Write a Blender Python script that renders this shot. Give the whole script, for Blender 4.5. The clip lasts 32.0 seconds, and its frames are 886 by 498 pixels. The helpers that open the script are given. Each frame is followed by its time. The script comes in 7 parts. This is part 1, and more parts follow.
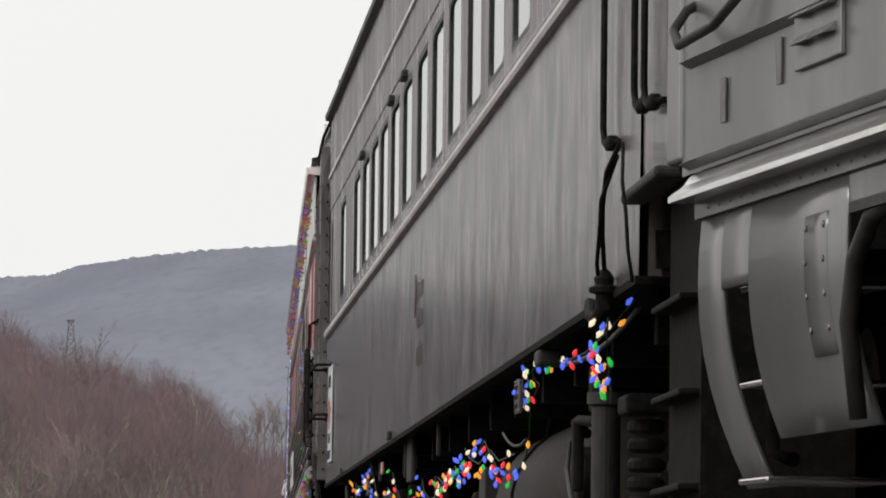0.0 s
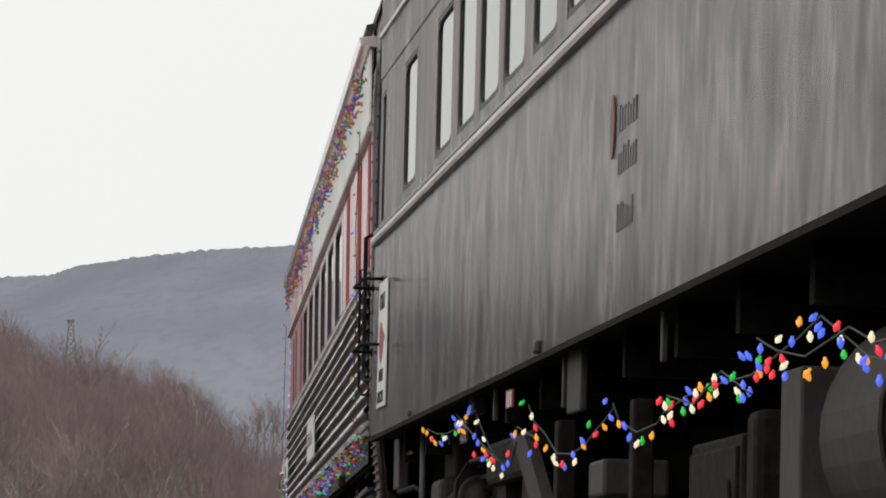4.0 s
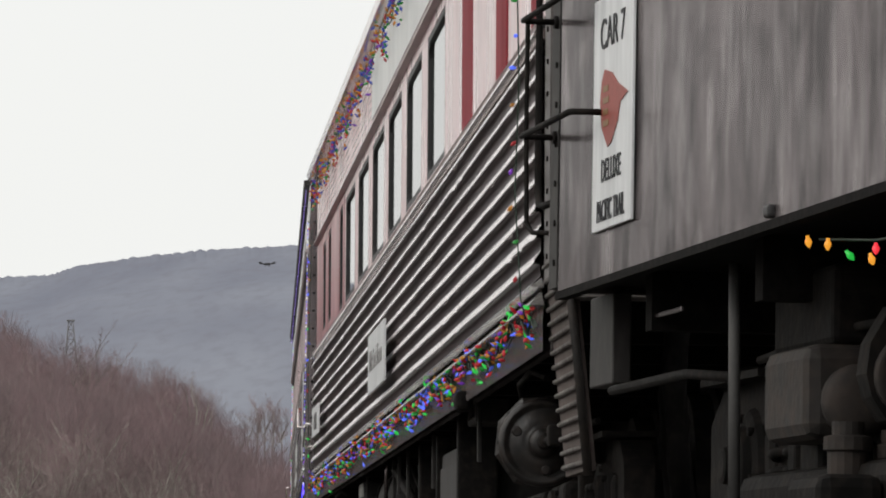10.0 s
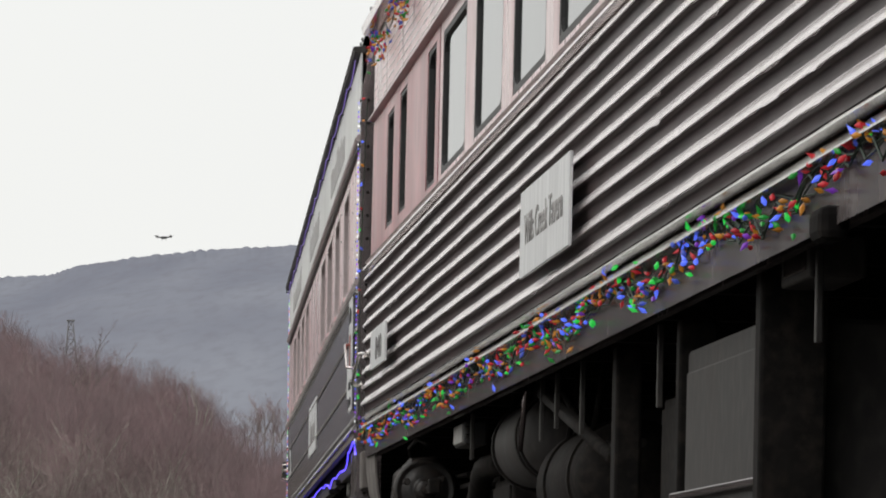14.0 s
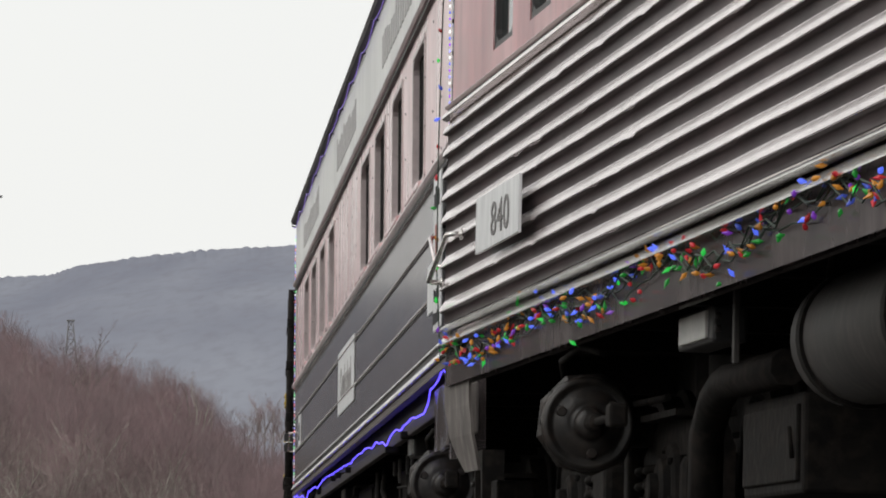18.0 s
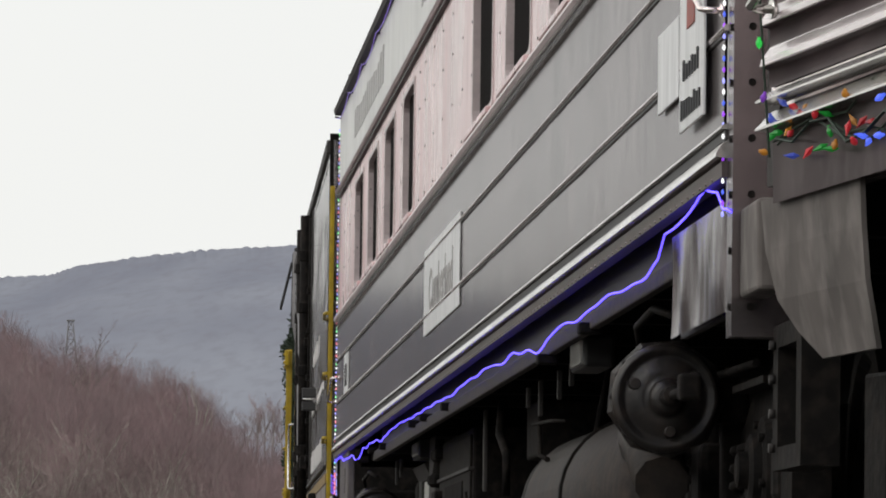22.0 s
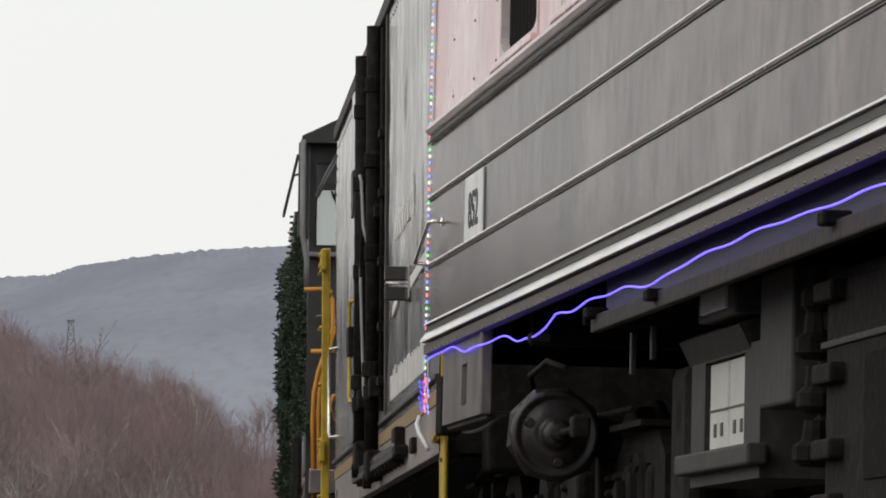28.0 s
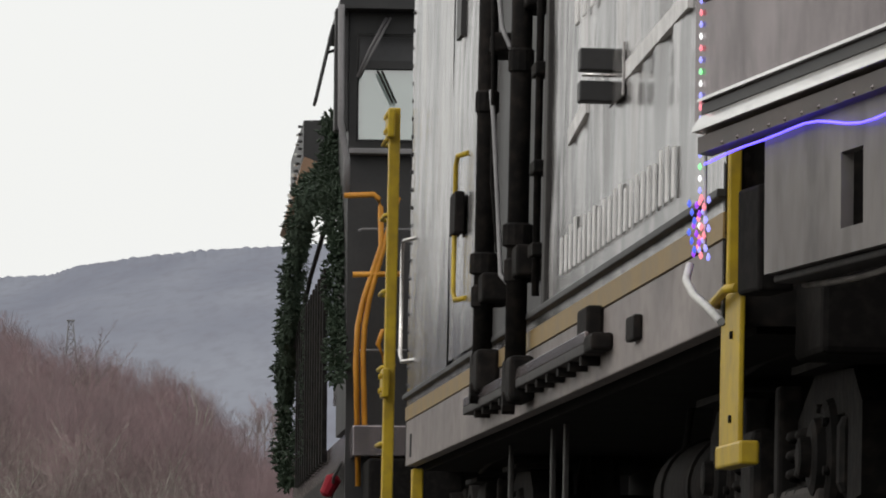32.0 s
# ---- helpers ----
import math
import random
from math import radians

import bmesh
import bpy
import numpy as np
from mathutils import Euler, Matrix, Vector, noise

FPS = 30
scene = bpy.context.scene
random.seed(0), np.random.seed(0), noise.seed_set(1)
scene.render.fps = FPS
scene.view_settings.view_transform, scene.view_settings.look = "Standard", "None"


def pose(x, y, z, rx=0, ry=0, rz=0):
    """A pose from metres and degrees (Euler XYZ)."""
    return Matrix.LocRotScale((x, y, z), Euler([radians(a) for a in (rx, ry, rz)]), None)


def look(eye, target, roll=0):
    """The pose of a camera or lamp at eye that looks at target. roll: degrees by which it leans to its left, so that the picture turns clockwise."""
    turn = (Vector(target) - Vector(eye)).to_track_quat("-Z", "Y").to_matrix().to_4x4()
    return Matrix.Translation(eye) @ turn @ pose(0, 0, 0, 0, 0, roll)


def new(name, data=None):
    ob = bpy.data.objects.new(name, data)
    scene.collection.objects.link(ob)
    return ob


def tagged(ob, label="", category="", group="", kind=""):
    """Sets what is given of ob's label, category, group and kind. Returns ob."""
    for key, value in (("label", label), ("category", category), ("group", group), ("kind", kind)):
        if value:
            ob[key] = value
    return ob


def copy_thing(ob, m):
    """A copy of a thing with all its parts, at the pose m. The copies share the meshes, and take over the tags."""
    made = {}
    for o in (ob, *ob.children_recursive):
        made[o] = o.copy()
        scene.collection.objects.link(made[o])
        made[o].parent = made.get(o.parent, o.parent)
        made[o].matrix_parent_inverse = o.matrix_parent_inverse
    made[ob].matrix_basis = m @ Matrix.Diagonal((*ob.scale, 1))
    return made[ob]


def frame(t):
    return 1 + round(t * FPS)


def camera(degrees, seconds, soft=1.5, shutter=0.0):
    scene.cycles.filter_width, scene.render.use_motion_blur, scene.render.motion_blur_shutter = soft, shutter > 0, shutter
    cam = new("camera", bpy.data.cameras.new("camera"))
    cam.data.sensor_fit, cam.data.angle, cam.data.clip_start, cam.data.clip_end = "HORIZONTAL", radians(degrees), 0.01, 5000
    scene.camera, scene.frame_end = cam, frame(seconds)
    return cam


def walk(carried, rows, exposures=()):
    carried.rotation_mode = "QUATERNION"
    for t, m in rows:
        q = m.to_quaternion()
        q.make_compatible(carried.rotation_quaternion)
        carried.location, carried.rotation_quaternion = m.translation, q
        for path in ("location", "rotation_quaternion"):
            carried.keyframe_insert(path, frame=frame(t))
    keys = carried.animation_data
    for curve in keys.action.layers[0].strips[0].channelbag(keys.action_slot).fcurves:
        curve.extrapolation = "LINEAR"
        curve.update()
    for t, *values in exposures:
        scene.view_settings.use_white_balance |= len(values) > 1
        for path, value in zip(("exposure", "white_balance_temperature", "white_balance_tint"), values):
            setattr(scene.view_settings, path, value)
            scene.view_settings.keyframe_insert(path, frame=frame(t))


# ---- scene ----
EYE = 1.2                     # the lens above the local ground
cam = camera(8.965, 32.0, soft=1.9)
PITCH = radians(4.1874)
VIEW = look((0, 0, EYE), (0, math.cos(PITCH), EYE + math.sin(PITCH)), -0.971)
walk(cam, [(0, VIEW), (32, VIEW)])

# ---- sky and sun: a bright overcast winter day ----
world = bpy.data.worlds.new("overcast_sky")
scene.world = world
world.use_nodes = True
wn, wl = world.node_tree.nodes, world.node_tree.links
wn.clear()
w_out = wn.new("ShaderNodeOutputWorld")
w_bg = wn.new("ShaderNodeBackground")
w_sky = wn.new("ShaderNodeTexSky")
w_sky.sky_type = "NISHITA"
w_sky.sun_disc = False
w_sky.sun_elevation = radians(28)
w_sky.sun_rotation = radians(-60)
w_sky.dust_density = 6.0
w_mix = wn.new("ShaderNodeMix")
w_mix.data_type = "RGBA"
w_mix.inputs[0].default_value = 0.94
w_coord = wn.new("ShaderNodeTexCoord")
w_noise = wn.new("ShaderNodeTexNoise")
w_noise.inputs["Scale"].default_value = 2.2
w_noise.inputs["Detail"].default_value = 4
w_ramp = wn.new("ShaderNodeValToRGB")
w_ramp.color_ramp.elements[0].position, w_ramp.color_ramp.elements[1].position = 0.3, 0.7
w_ramp.color_ramp.elements[0].color = (8.65, 8.74, 8.6, 1)
w_ramp.color_ramp.elements[1].color = (9.45, 9.5, 9.28, 1)
wl.new(w_coord.outputs["Generated"], w_noise.inputs["Vector"])
wl.new(w_noise.outputs["Fac"], w_ramp.inputs["Fac"])
wl.new(w_sky.outputs["Color"], w_mix.inputs[6])
wl.new(w_ramp.outputs["Color"], w_mix.inputs[7])
wl.new(w_mix.outputs[2], w_bg.inputs["Color"])
w_bg.inputs["Strength"].default_value = 0.105
wl.new(w_bg.outputs["Background"], w_out.inputs["Surface"])
sun = new("sun", bpy.data.lights.new("sun", "SUN"))
sun.data.energy, sun.data.angle, sun.data.color = 0.6, radians(25), (1.0, 0.96, 0.9)
sun.matrix_world = look((-40, -20, 40), (0, 15, 1))


# ---- materials ----
def mat(name, colour, rough=0.6, metal=0.0, second=None, scale=3.0, stretch=(1, 1, 1), bump=0.0, bump_scale=30.0,
        fine=None, fine_scale=40.0, fine_amount=0.35, glow=None, spec=0.5, contrast=(0.35, 0.65), vary=0.0, blotch=0.0, blotch_scale=1.3, edge=None):
    """A surface with stains at one scale and grain at another."""
    m = bpy.data.materials.new(name)
    m.use_nodes = True
    n, l = m.node_tree.nodes, m.node_tree.links
    b = n["Principled BSDF"]
    b.inputs["Roughness"].default_value = rough
    b.inputs["Metallic"].default_value = metal
    b.inputs["Specular IOR Level"].default_value = spec
    if edge is not None:
        # a weathered surface mirrors less at a flat angle than clean metal does
        b.inputs["Specular Tint"].default_value = (edge, edge, edge, 1)
    co = n.new("ShaderNodeTexCoord")
    mp = n.new("ShaderNodeMapping")
    mp.inputs["Scale"].default_value = stretch
    l.new(co.outputs["Object"], mp.inputs["Vector"])
    second = second or tuple(c * 0.75 for c in colour)
    t1 = n.new("ShaderNodeTexNoise")
    t1.inputs["Scale"].default_value, t1.inputs["Detail"].default_value = scale, 6
    r1 = n.new("ShaderNodeMapRange")
    r1.inputs["From Min"].default_value, r1.inputs["From Max"].default_value = contrast
    l.new(mp.outputs["Vector"], t1.inputs["Vector"])
    l.new(t1.outputs["Fac"], r1.inputs["Value"])
    mx = n.new("ShaderNodeMix")
    mx.data_type = "RGBA"
    mx.inputs[6].default_value, mx.inputs[7].default_value = (*second, 1), (*colour, 1)
    l.new(r1.outputs["Result"], mx.inputs[0])
    t2 = n.new("ShaderNodeTexNoise")
    t2.inputs["Scale"].default_value, t2.inputs["Detail"].default_value = fine_scale, 3
    l.new(mp.outputs["Vector"], t2.inputs["Vector"])
    mf = n.new("ShaderNodeMix")
    mf.data_type = "RGBA"
    mf.inputs[7].default_value = (*(fine or tuple(c * 0.55 for c in colour)), 1)
    r2 = n.new("ShaderNodeMapRange")
    r2.inputs["From Min"].default_value, r2.inputs["From Max"].default_value = 0.45, 0.75
    r2.inputs["To Max"].default_value = fine_amount
    l.new(t2.outputs["Fac"], r2.inputs["Value"])
    l.new(r2.outputs["Result"], mf.inputs[0])
    l.new(mx.outputs[2], mf.inputs[6])
    col = mf.outputs[2]
    if vary:
        oi = n.new("ShaderNodeObjectInfo")
        hs = n.new("ShaderNodeHueSaturation")
        rv = n.new("ShaderNodeMapRange")
        rv.inputs["To Min"].default_value, rv.inputs["To Max"].default_value = 1 - vary, 1 + vary
        l.new(oi.outputs["Random"], rv.inputs["Value"])
        l.new(rv.outputs["Result"], hs.inputs["Value"])
        l.new(col, hs.inputs["Color"])
        col = hs.outputs["Color"]
    if blotch:
        t4 = n.new("ShaderNodeTexNoise")
        t4.inputs["Scale"].default_value, t4.inputs["Detail"].default_value, t4.inputs["Distortion"].default_value = blotch_scale, 5, 0.6
        l.new(co.outputs["Object"], t4.inputs["Vector"])
        rb = n.new("ShaderNodeMapRange")
        rb.inputs["From Min"].default_value, rb.inputs["From Max"].default_value = 0.3, 0.7
        rb.inputs["To Min"].default_value, rb.inputs["To Max"].default_value = 1 - blotch, 1 + blotch
        l.new(t4.outputs["Fac"], rb.inputs["Value"])
        hb = n.new("ShaderNodeHueSaturation")
        l.new(rb.outputs["Result"], hb.inputs["Value"])
        l.new(col, hb.inputs["Color"])
        col = hb.outputs["Color"]
    l.new(col, b.inputs["Base Color"])
    rr = n.new("ShaderNodeMapRange")
    rr.inputs["To Min"].default_value, rr.inputs["To Max"].default_value = rough * 0.85, min(1, rough * 1.2)
    l.new(t1.outputs["Fac"], rr.inputs["Value"])
    l.new(rr.outputs["Result"], b.inputs["Roughness"])
    if bump:
        bp = n.new("ShaderNodeBump")
        bp.inputs["Strength"].default_value, bp.inputs["Distance"].default_value = bump, 0.01
        t3 = n.new("ShaderNodeTexNoise")
        t3.inputs["Scale"].default_value, t3.inputs["Detail"].default_value = bump_scale, 4
        l.new(mp.outputs["Vector"], t3.inputs["Vector"])
        l.new(t3.outputs["Fac"], bp.inputs["Height"])
        l.new(bp.outputs["Normal"], b.inputs["Normal"])
    if glow:
        b.inputs["Emission Color"].default_value = (*glow[:3], 1)
        b.inputs["Emission Strength"].default_value = glow[3]
    return m


def glass_mat(name, tint=(0.03, 0.035, 0.035), rough=0.03):
    m = bpy.data.materials.new(name)
    m.use_nodes = True
    b = m.node_tree.nodes["Principled BSDF"]
    b.inputs["Base Color"].default_value = (*tint, 1)
    b.inputs["Roughness"].default_value = rough
    b.inputs["Specular IOR Level"].default_value = 0.9
    b.inputs["IOR"].default_value = 2.5
    return m


M = {}
M["grey_side"] = mat("grey_painted_steel", (0.31, 0.272, 0.276), 0.18, 0.68, (0.16, 0.138, 0.14), 2.6, (1.3, 1, 0.4), 0.2, 3.2,
                     (0.55, 0.51, 0.51), 6, 0.55, spec=0.0, contrast=(0.36, 0.64), blotch=0.40, blotch_scale=3.2, edge=0.44)
M["grey_upper"] = mat("weathered_silver_steel", (0.46, 0.43, 0.435), 0.26, 0.5, (0.25, 0.232, 0.236), 2.5, (0.9, 1, 0.3), 0.1, 6, None, 12, spec=0.0, edge=0.4)
M["skirt_grey"] = mat("grimy_grey_skirt", (0.165, 0.142, 0.143), 0.22, 0.5, (0.10, 0.086, 0.087), 2.4, (1.0, 1, 0.5), 0.12, 5, (0.26, 0.23, 0.23), 9, 0.4, spec=0.0, blotch=0.25, edge=0.4)
M["lounge_grey"] = mat("smooth_silver_grey_paint", (0.36, 0.352, 0.358), 0.2, 0.55, (0.29, 0.282, 0.287), 1.6, (0.8, 1, 0.4), 0.05, 5, (0.22, 0.21, 0.215), 10, 0.25, spec=0.0, blotch=0.12, edge=0.5)
M["steel"] = mat("stainless_steel", (0.97, 0.875, 0.865), 0.16, 0.95, (0.74, 0.635, 0.625), 3.0, (0.25, 1, 1), 0.12, 8, None, 25)
# part of the sky's brightness on the ribs is put into this pale colour
M["rib"] = mat("scuffed_stainless_rib", (0.93, 0.86, 0.865), 0.24, 0.6, (0.76, 0.685, 0.69), 3.0, (0.3, 1, 1), 0.08, 10, (0.5, 0.45, 0.44), 30, 0.35, spec=0.7)
M["bright_steel"] = mat("bright_steel_moulding", (0.82, 0.80, 0.78), 0.22, 0.9, (0.6, 0.58, 0.56), 4.0, (0.3, 1, 1))
M["pink"] = mat("faded_red_paint", (0.68, 0.42, 0.425), 0.27, 0.0, (0.80, 0.63, 0.635), 2.0, (0.8, 1, 0.25), 0.06, 6, (0.40, 0.19, 0.19), 14, 0.5, spec=0.9, blotch=0.14, blotch_scale=1.8)
M["rose"] = mat("faded_rose_red_paint", (0.40, 0.115, 0.13), 0.3, 0.0, (0.52, 0.23, 0.24), 1.6, (0.9, 1, 0.2), 0.06, 6, (0.23, 0.06, 0.07), 10, 0.55, spec=0.45, blotch=0.2, blotch_scale=2.0)
M["red"] = mat("red_paint", (0.26, 0.014, 0.026), 0.6, 0.0, (0.33, 0.035, 0.05), 3.0, (1, 1, 0.3), spec=0.12)
M["dull_silver"] = mat("dull_silver_paint", (0.37, 0.322, 0.327), 0.17, 0.84, (0.26, 0.224, 0.228), 2.0, (0.7, 1, 0.4), 0.08, 4, (0.10, 0.087, 0.083), 12, 0.5, spec=0.0, blotch=0.2, blotch_scale=1.4, edge=0.54)
M["white_paint"] = mat("white_letterboard", (0.72, 0.72, 0.72), 0.5, 0, (0.58, 0.58, 0.58), 3.0, (0.6, 1, 0.3))
M["pale_board"] = mat("faded_grey_white_board", (0.84, 0.85, 0.84), 0.45, 0, (0.68, 0.69, 0.68), 1.6, (0.7, 1, 0.3), 0.05, 6, (0.6, 0.6, 0.6), 9, 0.4)
M["roof"] = mat("sooty_roof", (0.12, 0.115, 0.115), 0.65, 0, (0.07, 0.066, 0.065), 2.5)
# underframe tones are near black: dirt plus the shade beneath the cars
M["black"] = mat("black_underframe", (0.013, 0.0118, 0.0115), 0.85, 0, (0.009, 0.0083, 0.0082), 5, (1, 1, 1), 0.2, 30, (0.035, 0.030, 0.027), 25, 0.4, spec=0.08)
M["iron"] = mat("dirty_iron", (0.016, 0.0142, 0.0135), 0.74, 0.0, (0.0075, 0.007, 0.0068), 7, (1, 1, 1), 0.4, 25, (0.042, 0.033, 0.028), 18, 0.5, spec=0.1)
M["cast"] = mat("oily_black_casting", (0.026, 0.023, 0.0215), 0.38, 0.0, (0.014, 0.0125, 0.012), 7, (1, 1, 1), 0.3, 18, (0.07, 0.05, 0.042), 16, 0.45, spec=0.5)
M["grime"] = mat("grimy_grey_box", (0.038, 0.034, 0.0325), 0.66, 0.0, (0.016, 0.0145, 0.014), 4, (1, 1, 0.5), 0.12, 15, (0.085, 0.073, 0.068), 20, 0.4)
M["rust"] = mat("rusty_steel", (0.036, 0.0285, 0.025), 0.72, 0.1, (0.015, 0.0125, 0.0115), 7, (1, 1, 1), 0.4, 30, (0.07, 0.049, 0.038), 14, 0.5)
M["glass"] = glass_mat("window_glass")
M["frame"] = mat("dark_window_frame", (0.035, 0.034, 0.035), 0.5)
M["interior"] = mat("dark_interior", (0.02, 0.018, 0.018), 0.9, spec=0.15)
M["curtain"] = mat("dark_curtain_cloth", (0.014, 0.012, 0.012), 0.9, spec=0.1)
M["faded_white"] = mat("faded_white_stencil", (0.86, 0.84, 0.83), 0.5, 0, (0.66, 0.64, 0.63), 9)
M["sign"] = mat("white_sign", (0.86, 0.87, 0.88), 0.4, 0, (0.68, 0.69, 0.70), 7, (2.0, 1, 0.3), 0, 8, (0.5, 0.5, 0.52), 12, 0.3)
M["ink"] = mat("dark_lettering", (0.03, 0.03, 0.035), 0.6)
M["yellow"] = mat("yellow_paint", (0.55, 0.38, 0.015), 0.45, 0, (0.42, 0.28, 0.012), 6, fine=(0.14, 0.1, 0.04), fine_scale=16)
M["orange"] = mat("orange_paint", (0.62, 0.27, 0.02), 0.45, 0, (0.5, 0.2, 0.015), 6)
M["needle"] = mat("garland_needles", (0.02, 0.036, 0.019), 0.7, 0, (0.034, 0.055, 0.03), 20, vary=0.3)
M["wire"] = mat("green_wire", (0.01, 0.035, 0.018), 0.6)
M["rubber"] = mat("grey_rubber", (0.09, 0.086, 0.084), 0.6)
# ballast colour is darkened so less light bounces up under the cars
M["stone"] = mat("sooty_crushed_stone", (0.055, 0.05, 0.046), 0.95, 0, (0.03, 0.028, 0.026), 6, (1, 1, 1), 0.6, 25)
# upright light and dark streaks paint the sheet's wavy reflections into its colour
M["box_side"] = mat("tarnished_aluminium", (0.60, 0.57, 0.56), 0.2, 0.8, (0.30, 0.285, 0.28), 2.2, (2.0, 1, 0.12), 0.12, 6, (0.14, 0.13, 0.13), 10, 0.4, spec=0.1, contrast=(0.42, 0.58), blotch=0.25, blotch_scale=1.8, edge=0.72)
M["dusty_steel"] = mat("dusty_silver_steel", (0.22, 0.20, 0.192), 0.4, 0.3, (0.12, 0.107, 0.103), 4, (1, 1, 0.5), 0.15, 9, (0.32, 0.30, 0.29), 12, 0.4, spec=0.2, edge=0.5)
M["dusty"] = mat("dusty_grey_rubber", (0.145, 0.128, 0.12), 0.75, 0, (0.085, 0.075, 0.07), 5, (1, 1, 0.6), 0.1, 12, (0.35, 0.32, 0.3), 12, 0.4)
M["brown_rubber"] = mat("grimy_brown_rubber", (0.15, 0.12, 0.112), 0.8, 0, (0.10, 0.082, 0.076), 5, (1, 1, 0.6), 0.1, 12, spec=0.2)
# the rope light's violet wash is tinted into this dark sill colour
M["violet_grey"] = mat("sooty_violet_grey_sill", (0.05, 0.045, 0.058), 0.5, 0, (0.028, 0.025, 0.032), 3, (0.6, 1, 1), spec=0.25)
M["sill_brown"] = mat("brown_sill_strip", (0.12, 0.098, 0.092), 0.5, 0.1, (0.07, 0.058, 0.055), 4, (0.5, 1, 1), 0.1, 10, spec=0.3)
M["lens"] = mat("milky_lamp_lens", (0.7, 0.69, 0.66), 0.4)
M["grey_script"] = mat("faded_grey_script", (0.24, 0.228, 0.226), 0.5, 0, (0.46, 0.445, 0.44), 5, (1, 1, 0.5))
M["ochre"] = mat("ochre_stripe", (0.30, 0.20, 0.075), 0.5, 0, (0.22, 0.15, 0.06), 5)
M["loco_black"] = mat("black_locomotive_paint", (0.022, 0.021, 0.022), 0.45, 0, (0.03, 0.028, 0.028), 3)
M["tan"] = mat("tan_paint", (0.35, 0.21, 0.13), 0.5)
M["teal"] = mat("teal_paint", (0.06, 0.22, 0.25), 0.5)

BULBS = {}
for bulb_name, bulb_c in (("red", (1.0, 0.04, 0.06)), ("green", (0.02, 0.5, 0.06)), ("blue", (0.10, 0.17, 1.0)),
                          ("amber", (1.0, 0.40, 0.04)), ("white", (1.0, 0.86, 0.6)), ("violet", (0.42, 0.08, 1.0))):
    BULBS[bulb_name] = mat("lit_" + bulb_name + "_bulb", tuple(0.6 * c + 0.02 for c in bulb_c), 0.25, glow=(*bulb_c, 0.8))
    BULBS["dim_" + bulb_name] = mat("dim_" + bulb_name + "_bulb", tuple(0.6 * c + 0.02 for c in bulb_c), 0.25, glow=(*bulb_c, 0.13))
    # dull bulbs keep a weak glow of their own
    BULBS["dull_" + bulb_name] = mat("unlit_" + bulb_name + "_bulb", tuple(0.5 * c + 0.01 for c in bulb_c), 0.25, glow=(*bulb_c, 0.04))
for pixel_name, pixel_c in (("red", (1.0, 0.25, 0.3)), ("green", (0.3, 1.0, 0.4)), ("blue", (0.35, 0.35, 1.0)), ("white", (1.0, 1.0, 1.0))):
    BULBS["pixel_" + pixel_name] = mat("lit_" + pixel_name + "_pixel", tuple(0.5 * c for c in pixel_c), 0.3, glow=(*pixel_c, 1.3))
M["pale_trim"] = mat("pale_pink_moulding", (0.66, 0.56, 0.56), 0.35, 0, (0.5, 0.42, 0.42), 4, (0.5, 1, 1), spec=0.8)
M["faint_ink"] = mat("faint_grey_lettering", (0.5, 0.49, 0.49), 0.5, 0, (0.58, 0.57, 0.57), 8)
M["rope"] = mat("violet_rope_light", (0.25, 0.16, 0.6), 0.3, glow=(0.085, 0.055, 1.0, 3.6))
M["pale_rope"] = mat("pale_violet_string", (0.4, 0.3, 0.7), 0.4, glow=(0.33, 0.2, 1.0, 0.4))


# ---- mesh helpers ----
def part(name, bm, material, parent, label="", smooth=False):
    me = bpy.data.meshes.new(name)
    bm.to_mesh(me)
    bm.free()
    for m in material if isinstance(material, (list, tuple)) else [material]:
        me.materials.append(m)
    if smooth:
        me.polygons.foreach_set("use_smooth", [True] * len(me.polygons))
    ob = new(name, me)
    ob.parent = parent
    return tagged(ob, label)


def same(name, ob, x, y, z, parent=None, label=""):
    """Another piece on the same mesh, moved."""
    o = new(name, ob.data)
    o.parent = parent or ob.parent
    o.location = (x, y, z)
    return tagged(o, label)


def slab(bm, x0, x1, y0, y1, z0, z1, bev=0.0, index=0):
    vs = [bm.verts.new(p) for p in ((x0, y0, z0), (x1, y0, z0), (x1, y1, z0), (x0, y1, z0),
                                    (x0, y0, z1), (x1, y0, z1), (x1, y1, z1), (x0, y1, z1))]
    fs = [bm.faces.new([vs[i] for i in q]) for q in ((3, 2, 1, 0), (4, 5, 6, 7), (0, 1, 5, 4), (1, 2, 6, 5), (2, 3, 7, 6), (3, 0, 4, 7))]
    for f in fs:
        f.material_index = index
    if bev:
        es = list({e for f in fs for e in f.edges})
        bmesh.ops.bevel(bm, geom=es, offset=bev, segments=2, affect="EDGES", profile=0.5)
    return bm


def box(x0, x1, y0, y1, z0, z1, bev=0.0):
    return slab(bmesh.new(), min(x0, x1), max(x0, x1), min(y0, y1), max(y0, y1), min(z0, z1), max(z0, z1), bev)


